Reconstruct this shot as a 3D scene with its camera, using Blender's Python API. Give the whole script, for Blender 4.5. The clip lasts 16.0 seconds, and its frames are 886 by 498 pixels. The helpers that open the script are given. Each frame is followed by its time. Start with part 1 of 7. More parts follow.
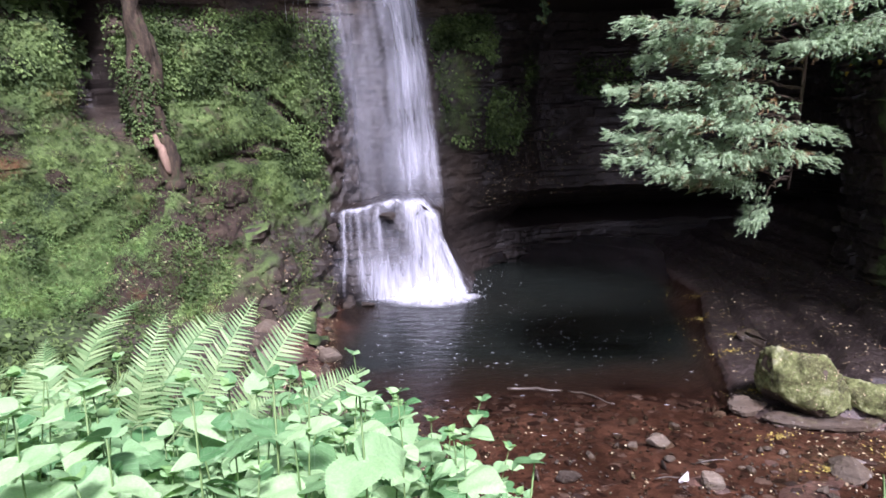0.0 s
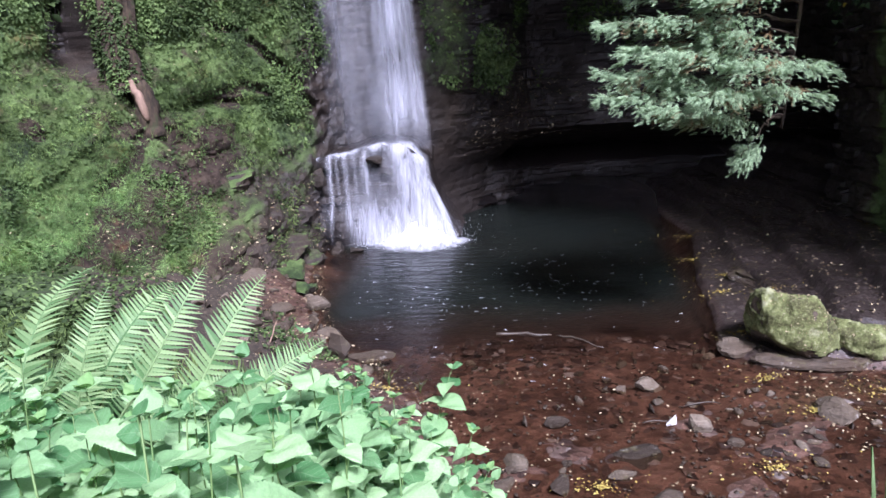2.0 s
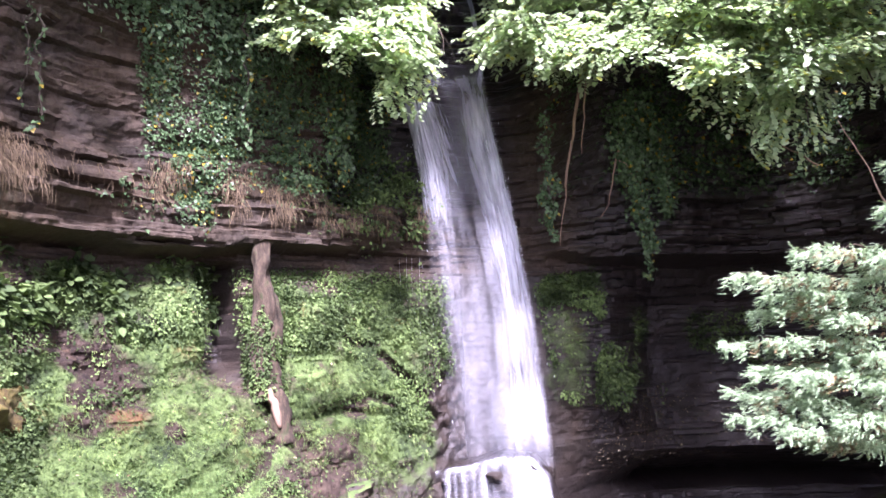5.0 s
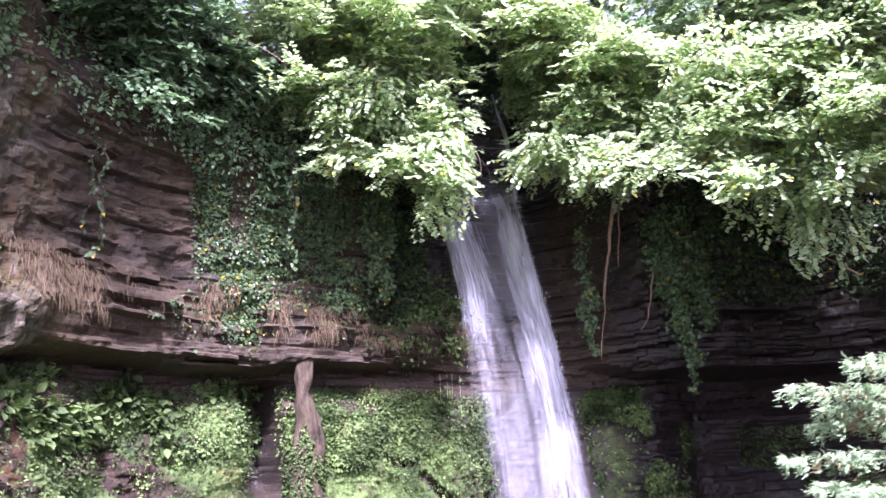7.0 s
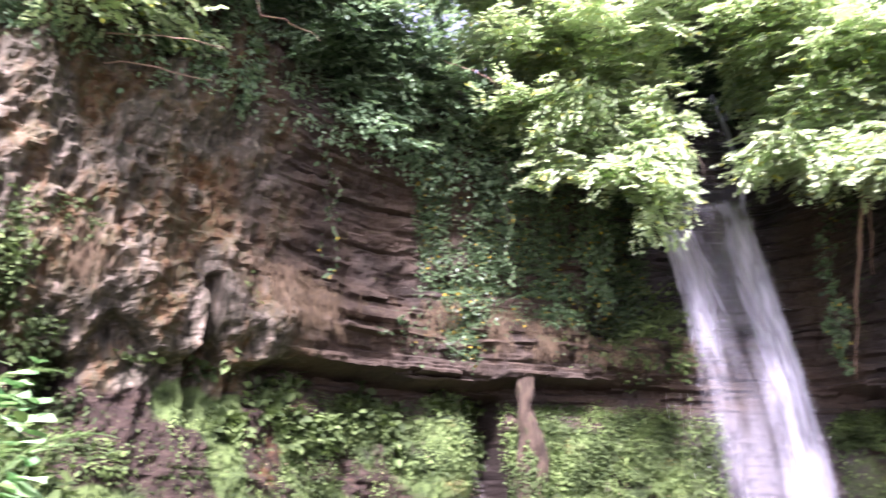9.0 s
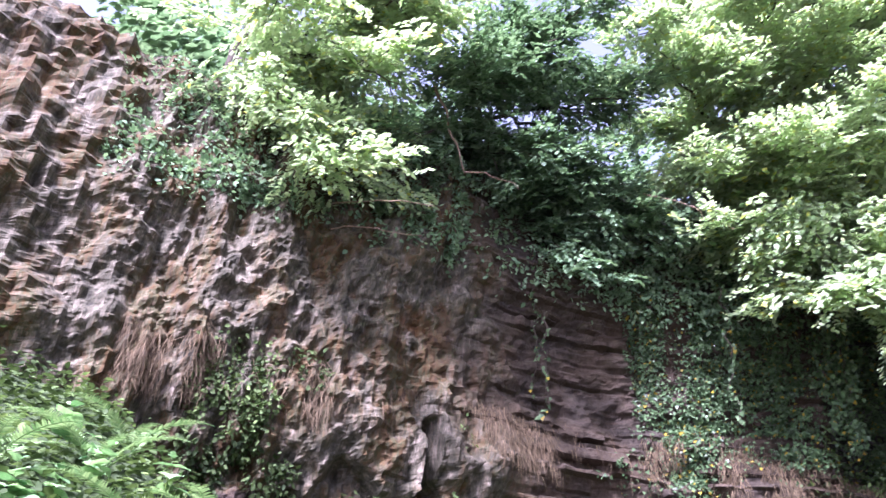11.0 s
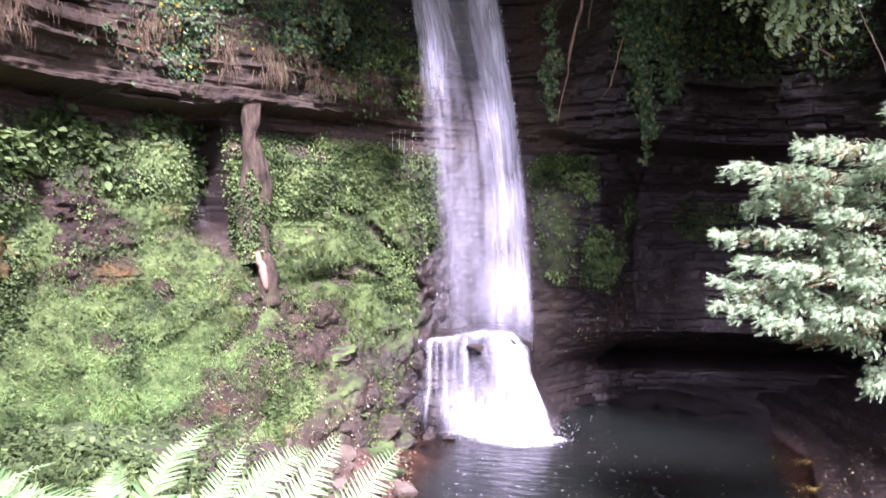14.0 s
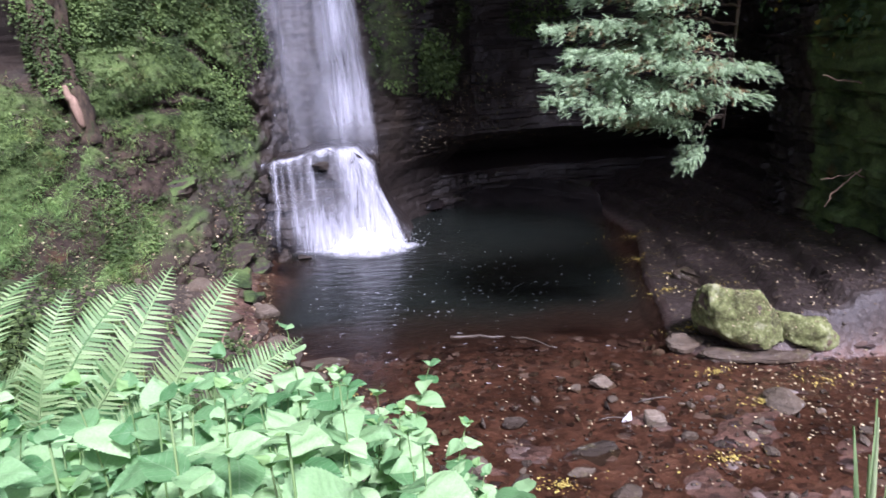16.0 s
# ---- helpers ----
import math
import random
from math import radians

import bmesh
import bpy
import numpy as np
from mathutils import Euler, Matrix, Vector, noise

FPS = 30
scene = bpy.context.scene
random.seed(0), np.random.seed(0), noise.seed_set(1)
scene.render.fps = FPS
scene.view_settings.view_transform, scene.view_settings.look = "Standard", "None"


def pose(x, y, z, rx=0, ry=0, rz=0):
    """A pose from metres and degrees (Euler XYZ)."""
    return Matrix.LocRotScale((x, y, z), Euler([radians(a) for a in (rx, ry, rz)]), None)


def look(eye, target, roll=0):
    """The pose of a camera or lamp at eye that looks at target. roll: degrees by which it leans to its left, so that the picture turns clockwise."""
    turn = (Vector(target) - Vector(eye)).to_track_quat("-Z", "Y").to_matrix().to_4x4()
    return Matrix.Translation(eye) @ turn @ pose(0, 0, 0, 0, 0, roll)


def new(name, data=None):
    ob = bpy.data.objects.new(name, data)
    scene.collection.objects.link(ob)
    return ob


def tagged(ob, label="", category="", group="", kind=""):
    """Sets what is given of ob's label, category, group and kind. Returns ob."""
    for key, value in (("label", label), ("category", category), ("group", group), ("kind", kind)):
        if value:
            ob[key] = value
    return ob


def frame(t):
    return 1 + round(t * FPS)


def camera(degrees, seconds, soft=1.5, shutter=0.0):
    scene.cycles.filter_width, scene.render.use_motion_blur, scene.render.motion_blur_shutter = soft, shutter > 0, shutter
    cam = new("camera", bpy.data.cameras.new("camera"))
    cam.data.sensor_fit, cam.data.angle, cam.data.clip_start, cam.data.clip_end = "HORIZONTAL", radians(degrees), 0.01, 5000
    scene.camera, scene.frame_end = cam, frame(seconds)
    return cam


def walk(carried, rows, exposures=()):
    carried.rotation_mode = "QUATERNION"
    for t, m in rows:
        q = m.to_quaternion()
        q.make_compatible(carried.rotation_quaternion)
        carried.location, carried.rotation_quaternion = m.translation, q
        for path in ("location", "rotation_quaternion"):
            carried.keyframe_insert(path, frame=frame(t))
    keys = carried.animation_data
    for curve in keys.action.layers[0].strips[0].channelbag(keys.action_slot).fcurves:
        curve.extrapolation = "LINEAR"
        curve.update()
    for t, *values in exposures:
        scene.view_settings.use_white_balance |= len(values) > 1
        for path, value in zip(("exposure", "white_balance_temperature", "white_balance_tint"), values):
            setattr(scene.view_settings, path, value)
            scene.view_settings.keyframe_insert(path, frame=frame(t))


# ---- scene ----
cam = camera(62.2, 16.0, soft=1.5, shutter=0.3)
PATH = [
    (0, (0.389, 0.176, 4.769), (0.337, 2.137, 4.376), -1.5),
    (0.5, (0.355, 0.305, 4.764), (0.361, 2.248, 4.289), -0.6),
    (1, (0.416, 0.36, 4.777), (0.368, 2.299, 4.289), -1.0),
    (1.5, (0.473, 0.393, 4.788), (0.421, 2.32, 4.255), -1.7),
    (2, (0.503, 0.41, 4.803), (0.463, 2.332, 4.252), -2.4),
    (2.5, (0.503, 0.446, 4.802), (0.506, 2.371, 4.258), -2.6),
    (3, (0.453, 0.529, 4.777), (0.434, 2.479, 4.332), -2.4),
    (3.5, (0.423, 0.513, 4.782), (0.276, 2.5, 4.613), -2.3),
    (4, (0.442, 0.443, 4.813), (0.225, 2.431, 4.839), -2.1),
    (4.5, (0.424, 0.349, 4.81), (0.143, 2.321, 4.991), -1.9),
    (5, (0.38, 0.264, 4.808), (0.062, 2.217, 5.102), -1.5),
    (5.2, (0.359, 0.233, 4.807), (0.035, 2.179, 5.14), -1.8),
    (7.3, (0.134, 0.009, 4.773), (-0.246, 1.871, 5.396), -1.8),
    (7.5, (0.126, 0.007, 4.773), (-0.261, 1.865, 5.404), -1.6),
    (8, (0.131, 0.005, 4.766), (-0.266, 1.857, 5.409), -2.0),
    (8.5, (0.122, 0.027, 4.753), (-0.353, 1.853, 5.415), -1.2),
    (9, (0.077, 0.098, 4.748), (-0.832, 1.756, 5.399), 1.4),
    (9.5, (0.018, 0.189, 4.741), (-1.229, 1.621, 5.369), 2.4),
    (9.7, (0.018, 0.195, 4.74), (-1.311, 1.553, 5.364), 3.1),
    (10.7, (0.163, 0.07, 4.737), (-1.156, 1.257, 5.66), 4.6),
    (11.8, (0.307, -0.055, 4.734), (-0.68, 1.345, 5.765), 6.5),
    (12, (0.341, -0.036, 4.736), (-0.492, 1.504, 5.704), 5.2),
    (12.5, (0.425, 0.109, 4.756), (-0.201, 1.886, 5.425), 4.6),
    (13, (0.447, 0.181, 4.762), (-0.038, 2.074, 5.187), 3.4),
    (13.5, (0.371, 0.312, 4.768), (0.023, 2.273, 4.952), 3.5),
    (14, (0.293, 0.423, 4.76), (0.003, 2.401, 4.719), 1.8),
    (14.5, (0.294, 0.474, 4.752), (0.052, 2.452, 4.584), 1.5),
    (15, (0.305, 0.463, 4.741), (0.142, 2.434, 4.442), 1.2),
    (15.5, (0.349, 0.429, 4.759), (0.323, 2.376, 4.302), -0.7),
    (16, (0.368, 0.46, 4.74), (0.482, 2.383, 4.201), -2.4),
]
EXPOSURE = [(0.0, 0.9, 5600, 33), (1.5, 0.85, 5350, 30), (3.0, 0.8, 5350, 28), (3.6, 1.35, 5250, 29), (4.5, 2.15, 5650, 40), (5.0, 2.3, 5600, 43), (7.5, 2.3, 5500, 47), (8.4, 2.3, 5500, 47), (9.3, 2.45, 6000, 43), (12.0, 2.1, 5000, 46), (12.6, 2.05, 5100, 45), (13.5, 2.15, 5650, 50), (14.2, 1.95, 5650, 46), (15.0, 1.3, 5600, 40), (16.0, 0.85, 5450, 32)]
walk(cam, [(t, look(eye, target, roll)) for t, eye, target, roll in PATH], EXPOSURE)
SKY, SUN = 0.085, 5.0

# ---- light ----
world = bpy.data.worlds.new("sky")
scene.world = world
world.use_nodes = True
wn = world.node_tree.nodes
sky = wn.new("ShaderNodeTexSky")
sky.sky_type, sky.sun_disc = "NISHITA", False
sky.sun_elevation, sky.sun_rotation = radians(49.6), radians(160)
sky.air_density, sky.dust_density, sky.ozone_density = 1.0, 3.0, 1.0
wn["Background"].inputs["Strength"].default_value = SKY
haze = wn.new("ShaderNodeHueSaturation")
haze.inputs["Saturation"].default_value, haze.inputs["Value"].default_value = 0.45, 1.25
world.node_tree.links.new(sky.outputs[0], haze.inputs["Color"])
world.node_tree.links.new(haze.outputs[0], wn["Background"].inputs["Color"])
sun = new("sun", bpy.data.lights.new("sun", "SUN"))
sun.data.energy, sun.data.angle, sun.data.color = SUN, radians(10), (1.0, 0.97, 0.92)
sun.matrix_world = look((2.9, -8.0, 10.0), (0, 0, 0))

# ---- materials ----
def mat(name):
    m = bpy.data.materials.new(name)
    m.use_nodes = True
    t = m.node_tree
    return m, t.nodes, t.links, t.nodes["Principled BSDF"]


def ramp(n, l, src, stops):
    r = n.new("ShaderNodeValToRGB")
    e = r.color_ramp.elements
    while len(e) < len(stops):
        e.new(0.5)
    for k, (p, c) in zip(e, stops):
        k.position, k.color = p, (*c, 1)
    l.new(src, r.inputs[0])
    return r.outputs[0]


def tex(n, l, scale, detail=5, rough=0.6, stretch=(1, 1, 1), src=None):
    co = n.new("ShaderNodeTexCoord")
    mp = n.new("ShaderNodeMapping")
    mp.inputs["Scale"].default_value = stretch
    l.new(src or co.outputs["Object"], mp.inputs[0])
    t = n.new("ShaderNodeTexNoise")
    t.inputs["Scale"].default_value, t.inputs["Detail"].default_value, t.inputs["Roughness"].default_value = scale, detail, rough
    l.new(mp.outputs[0], t.inputs["Vector"])
    return t.outputs[0]


def mixc(n, l, f, a, b, mode="MIX"):
    m = n.new("ShaderNodeMix")
    m.data_type, m.blend_type = "RGBA", mode
    for s, v in ((m.inputs[0], f), (m.inputs[6], a), (m.inputs[7], b)):
        if isinstance(v, (int, float)):
            s.default_value = v
        elif isinstance(v, tuple):
            s.default_value = (*v, 1)
        else:
            l.new(v, s)
    return m.outputs[2]


def math_(n, l, op, a, b=0.0, clamp=False):
    m = n.new("ShaderNodeMath")
    m.operation, m.use_clamp = op, clamp
    for s, v in zip(m.inputs, (a, b)):
        if isinstance(v, (int, float)):
            s.default_value = v
        else:
            l.new(v, s)
    return m.outputs[0]


def bump(n, l, b, height, strength, dist):
    k = n.new("ShaderNodeBump")
    k.inputs["Strength"].default_value, k.inputs["Distance"].default_value = strength, dist
    l.new(height, k.inputs["Height"])
    l.new(k.outputs[0], b.inputs["Normal"])


def attr(n, name):
    a = n.new("ShaderNodeAttribute")
    a.attribute_name = name
    return a.outputs["Fac"]


def rock_mat(name, dark, mid, light, moss_on=True):
    m, n, l, b = mat(name)
    big = tex(n, l, 0.7, 6, 0.65)
    band = tex(n, l, 1.0, 6, 0.65, (0.5, 0.5, 9))
    fine = tex(n, l, 14, 8, 0.7)
    col = ramp(n, l, band, [(0.34, dark), (0.5, mid), (0.58, mid), (0.66, light)])
    col = mixc(n, l, ramp(n, l, big, [(0.38, (0, 0, 0)), (0.62, (1, 1, 1))]), col, mixc(n, l, 0.75, col, (0.062, 0.036, 0.016)))
    col = mixc(n, l, 0.35, col, ramp(n, l, fine, [(0.3, (0.008, 0.007, 0.006)), (0.6, (0.11, 0.092, 0.07))]))
    hgt = mixc(n, l, 0.5, fine, band)
    rough = 0.6
    b.inputs["Specular IOR Level"].default_value = 0.3
    if moss_on:
        tuf = attr(n, "tufa")
        tcol = ramp(n, l, tex(n, l, 2.6, 8, 0.78, (1.5, 1.5, 0.5)), [(0.3, (0.014, 0.01, 0.006)), (0.4, (0.04, 0.024, 0.01)), (0.47, (0.1, 0.058, 0.022)), (0.53, (0.045, 0.05, 0.02)), (0.59, (0.17, 0.125, 0.078)), (0.65, (0.11, 0.058, 0.022)), (0.74, (0.06, 0.072, 0.03))])
        grey = ramp(n, l, tex(n, l, 4.0, 8, 0.78, (1.5, 1.5, 0.5)), [(0.34, (0.016, 0.014, 0.01)), (0.45, (0.05, 0.046, 0.028)), (0.55, (0.11, 0.095, 0.066)), (0.64, (0.27, 0.225, 0.17))])
        tcol = mixc(n, l, ramp(n, l, tex(n, l, 0.8, 5, 0.7, (1.4, 1.4, 0.6)), [(0.44, (0, 0, 0)), (0.55, (1, 1, 1))]), tcol, grey)
        col = mixc(n, l, tuf, col, tcol)
        mn = tex(n, l, 2.2, 7, 0.7)
        ms = math_(n, l, "ADD", math_(n, l, "MULTIPLY", attr(n, "moss"), 1.5), math_(n, l, "MULTIPLY", mn, 1.7))
        ms = math_(n, l, "SUBTRACT", ms, 1.62)
        ms = math_(n, l, "MULTIPLY", ms, 3.5, True)
        speck = tex(n, l, 30, 6, 0.75)
        tone = tex(n, l, 1.1, 5, 0.6)
        mc = ramp(n, l, tone, [(0.3, (0.012, 0.022, 0.009)), (0.4, (0.034, 0.056, 0.018)), (0.48, (0.077, 0.119, 0.036)), (0.58, (0.128, 0.19, 0.06)), (0.72, (0.045, 0.045, 0.022))])
        mc = mixc(n, l, 0.55, mc, mixc(n, l, 1.0, mc, ramp(n, l, speck, [(0.32, (0.25, 0.25, 0.25)), (0.65, (1.7, 1.7, 1.5))]), "MULTIPLY"))
        soil = attr(n, "soil")
        sc = ramp(n, l, tex(n, l, 6.0, 7, 0.7), [(0.3, (0.011, 0.008, 0.006)), (0.5, (0.038, 0.025, 0.017)), (0.7, (0.085, 0.06, 0.042))])
        mc = mixc(n, l, math_(n, l, "MULTIPLY", math_(n, l, "ADD", math_(n, l, "MULTIPLY", soil, 2.0), math_(n, l, "SUBTRACT", mn, 0.95)), 3.0, True), mc, sc)
        ore = math_(n, l, "MULTIPLY", math_(n, l, "ADD", attr(n, "ore"), math_(n, l, "SUBTRACT", math_(n, l, "MULTIPLY", tex(n, l, 3.4, 7, 0.75), 3.0), 2.1)), 2.0, True)
        orc = ramp(n, l, speck, [(0.3, (0.035, 0.016, 0.006)), (0.55, (0.13, 0.062, 0.018)), (0.72, (0.2, 0.12, 0.04))])
        rust = math_(n, l, "MULTIPLY", math_(n, l, "SUBTRACT", tex(n, l, 0.9, 5, 0.6), 0.6), 7.0, True)
        mc = mixc(n, l, math_(n, l, "MULTIPLY", rust, 0.55), mc, (0.22, 0.11, 0.035))
        col = mixc(n, l, ms, col, mc)
        col = mixc(n, l, math_(n, l, "MULTIPLY", ore, 0.7), col, orc)
        hgt = mixc(n, l, ms, hgt, speck)
        # wet holds real damp and, on the cliffs, painted shade
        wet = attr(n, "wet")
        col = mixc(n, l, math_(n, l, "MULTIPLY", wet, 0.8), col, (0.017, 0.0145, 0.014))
        rg = n.new("ShaderNodeMapRange")
        l.new(wet, rg.inputs[0])
        rg.inputs[3].default_value, rg.inputs[4].default_value = 0.88, 0.32
        l.new(rg.outputs[0], b.inputs["Roughness"])
    else:
        b.inputs["Roughness"].default_value = rough
    if not moss_on:
        inf = n.new("ShaderNodeObjectInfo")
        tint = ramp(n, l, inf.outputs["Random"], [(0.0, (0.35, 0.3, 0.27)), (0.45, (0.8, 0.72, 0.65)), (0.8, (1.3, 1.22, 1.12)), (1.0, (2.0, 1.92, 1.82))])
        col = mixc(n, l, 1.0, col, tint, "MULTIPLY")
        pat = math_(n, l, "MULTIPLY", math_(n, l, "SUBTRACT", tex(n, l, 3.1, 6, 0.7), 0.56), 9.0, True)
        col = mixc(n, l, math_(n, l, "MULTIPLY", pat, 0.7), col, (0.12, 0.105, 0.05))
        pal = math_(n, l, "MULTIPLY", math_(n, l, "SUBTRACT", tex(n, l, 5.3, 5, 0.7), 0.62), 12.0, True)
        col = mixc(n, l, math_(n, l, "MULTIPLY", pal, 0.6), col, (0.36, 0.34, 0.31))
    l.new(col, b.inputs["Base Color"])
    bump(n, l, b, hgt, 0.9, 0.06)
    return m


def leaf_mat(name, a, c, trans=0.35, rough=0.45, spots=None, veins=False, patchy=False):
    """Leaves: colour runs from a to c leaf by leaf, thin enough to let light through."""
    m, n, l, b = mat(name)
    geo = n.new("ShaderNodeNewGeometry")
    inf = n.new("ShaderNodeObjectInfo")
    rnd = math_(n, l, "FRACT", math_(n, l, "ADD", geo.outputs["Random Per Island"], inf.outputs["Random"]))
    stops = [(0.0, a), (0.9, c)]
    if spots:
        stops += [(0.955, c), (0.965, spots)]
    col = ramp(n, l, rnd, stops)
    var = tex(n, l, 3.0 if not veins else 22.0, 4)
    col = mixc(n, l, 0.6, col, mixc(n, l, 1.0, col, ramp(n, l, var, [(0.3, (0.75, 0.77, 0.7)), (0.7, (1.22, 1.2, 1.18))]), "MULTIPLY"))
    if patchy:
        big = tex(n, l, 1.3, 5, 0.65)
        col = mixc(n, l, 1.0, col, ramp(n, l, big, [(0.36, (0.35, 0.38, 0.3)), (0.5, (0.9, 0.9, 0.85)), (0.62, (1.7, 1.65, 1.5))]), "MULTIPLY")
    if veins:
        sep = n.new("ShaderNodeSeparateXYZ")
        l.new(n.new("ShaderNodeTexCoord").outputs["Object"], sep.inputs[0])
        ax = math_(n, l, "ABSOLUTE", sep.outputs[0])
        rib = math_(n, l, "LESS_THAN", ax, 0.012)
        wv = math_(n, l, "SINE", math_(n, l, "MULTIPLY", math_(n, l, "SUBTRACT", sep.outputs[1], math_(n, l, "MULTIPLY", ax, 0.75)), 46.0))
        rib = math_(n, l, "MAXIMUM", rib, math_(n, l, "GREATER_THAN", wv, 0.965))
        col = mixc(n, l, math_(n, l, "MULTIPLY", rib, 0.35), col, (0.3, 0.42, 0.24))
    l.new(col, b.inputs["Base Color"])
    b.inputs["Roughness"].default_value = rough
    b.inputs["Specular IOR Level"].default_value = 0.22
    tr = n.new("ShaderNodeBsdfTranslucent")
    l.new(mixc(n, l, 1.0, col, (1.1, 1.15, 0.85), "MULTIPLY"), tr.inputs[0])
    mx = n.new("ShaderNodeMixShader")
    mx.inputs[0].default_value = trans
    l.new(b.outputs[0], mx.inputs[1])
    l.new(tr.outputs[0], mx.inputs[2])
    l.new(mx.outputs[0], n["Material Output"].inputs[0])
    if veins:
        bump(n, l, b, tex(n, l, 60.0, 3), 0.25, 0.004)
    return m


def plain(name, stops, scale, rough=0.8, bumpy=0.5, dist=0.02, stretch=(1, 1, 1), spec=0.4):
    m, n, l, b = mat(name)
    t = tex(n, l, scale, 7, 0.65, stretch)
    f = tex(n, l, scale * 7, 6, 0.7, stretch)
    col = mixc(n, l, 0.4, ramp(n, l, t, stops), ramp(n, l, f, stops))
    l.new(col, b.inputs["Base Color"])
    b.inputs["Roughness"].default_value, b.inputs["Specular IOR Level"].default_value = rough, spec
    bump(n, l, b, mixc(n, l, 0.5, t, f), bumpy, dist)
    return m


ROCK = rock_mat("layered_rock", (0.008, 0.0053, 0.0036), (0.024, 0.0155, 0.0095), (0.095, 0.064, 0.04))
STONE = rock_mat("river_stone", (0.045, 0.039, 0.032), (0.13, 0.112, 0.09), (0.28, 0.25, 0.21), False)
def shale_mat():
    m, n, l, b = mat("brown_shale")
    geo = n.new("ShaderNodeNewGeometry")
    col = ramp(n, l, geo.outputs["Random Per Island"], [(0.0, (0.02, 0.012, 0.01)), (0.6, (0.055, 0.033, 0.026)), (0.9, (0.1, 0.068, 0.055)), (1.0, (0.19, 0.16, 0.145))])
    col = mixc(n, l, 0.5, col, mixc(n, l, 1.0, col, ramp(n, l, tex(n, l, 12, 6, 0.7), [(0.3, (0.5, 0.5, 0.5)), (0.7, (1.5, 1.45, 1.4))]), "MULTIPLY"))
    l.new(col, b.inputs["Base Color"])
    b.inputs["Roughness"].default_value = 0.38
    bump(n, l, b, tex(n, l, 25, 6, 0.7), 0.5, 0.02)
    return m


SHALE = shale_mat()
PALE = plain("white_stone", [(0.3, (0.5, 0.48, 0.45)), (0.7, (0.75, 0.73, 0.7))], 6)
MOSSY = plain("yellow_green_moss", [(0.34, (0.02, 0.017, 0.007)), (0.43, (0.065, 0.06, 0.022)), (0.5, (0.12, 0.135, 0.045)), (0.57, (0.2, 0.22, 0.08)), (0.68, (0.48, 0.48, 0.3))], 3, 0.95, 1.0, 0.05)
CUSHION = plain("orange_olive_moss", [(0.32, (0.015, 0.01, 0.005)), (0.46, (0.06, 0.04, 0.01)), (0.58, (0.1, 0.09, 0.02)), (0.7, (0.15, 0.09, 0.02)), (0.78, (0.05, 0.07, 0.02))], 3, 0.95, 1.0, 0.05)
BARK = plain("bark", [(0.3, (0.012, 0.009, 0.007)), (0.48, (0.045, 0.033, 0.023)), (0.6, (0.085, 0.066, 0.046)), (0.7, (0.04, 0.058, 0.02))], 5, 0.9, 0.9, 0.02, (2, 2, 0.4))
DEADWOOD = plain("bare_dead_wood", [(0.3, (0.14, 0.085, 0.055)), (0.6, (0.3, 0.2, 0.14)), (0.8, (0.42, 0.31, 0.23))], 8, 0.8, 0.5, 0.01, (3, 3, 0.5))
WETLOG = plain("wet_log", [(0.3, (0.02, 0.014, 0.01)), (0.7, (0.095, 0.075, 0.056))], 10, 0.4, 0.6, 0.01)
STEM = leaf_mat("green_stem", (0.09, 0.17, 0.05), (0.15, 0.23, 0.08), 0.1)
HERB = leaf_mat("broad_herb_leaf", (0.075, 0.2, 0.07), (0.37, 0.56, 0.27), 0.3, 0.45, None, True)
HERBTIP = leaf_mat("yellow_green_tip", (0.19, 0.35, 0.12), (0.26, 0.42, 0.16), 0.35, 0.5)
FERN = leaf_mat("fern_green", (0.1, 0.2, 0.07), (0.3, 0.42, 0.19), 0.3, 0.5)
IVY = leaf_mat("ivy_leaf", (0.036, 0.07, 0.028), (0.11, 0.175, 0.08), 0.2, 0.35, (0.333, 0.244, 0.0296))
CREEPER = leaf_mat("wall_plant_leaf", (0.043, 0.072, 0.026), (0.124, 0.182, 0.066), 0.3, 0.7, None, False, True)
# two tints of one leaf: sunlight in CANOPY's colour, shade in SHADE's
CANOPY = leaf_mat("sunlit_leaf_colour", (0.33, 0.44, 0.26), (0.54, 0.63, 0.4), 0.5, 0.4, (0.5, 0.5, 0.12))
SHADE = leaf_mat("shaded_leaf_colour", (0.085, 0.155, 0.08), (0.24, 0.35, 0.2), 0.35, 0.45)
NEEDLE = leaf_mat("blue_green_needles", (0.1, 0.175, 0.085), (0.42, 0.54, 0.33), 0.2, 0.7)
DRYNEEDLE = leaf_mat("brown_needles", (0.12, 0.075, 0.035), (0.34, 0.23, 0.12), 0.1, 0.75)
REED = leaf_mat("reed_blade", (0.26, 0.38, 0.17), (0.45, 0.54, 0.3), 0.35, 0.5)
LUSH = leaf_mat("lush_grass_blade", (0.11, 0.21, 0.07), (0.25, 0.39, 0.15), 0.3, 0.7, None, False, True)
MOSSBARK = plain("mossy_dark_bark", [(0.3, (0.01, 0.007, 0.005)), (0.44, (0.03, 0.021, 0.013)), (0.56, (0.085, 0.057, 0.035)), (0.6, (0.045, 0.055, 0.02)), (0.72, (0.03, 0.045, 0.014))], 4, 0.9, 1.0, 0.04, (2, 2, 0.6))
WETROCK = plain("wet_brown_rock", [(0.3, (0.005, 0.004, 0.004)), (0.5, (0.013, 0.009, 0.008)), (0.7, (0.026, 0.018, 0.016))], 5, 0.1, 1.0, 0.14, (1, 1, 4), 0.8)
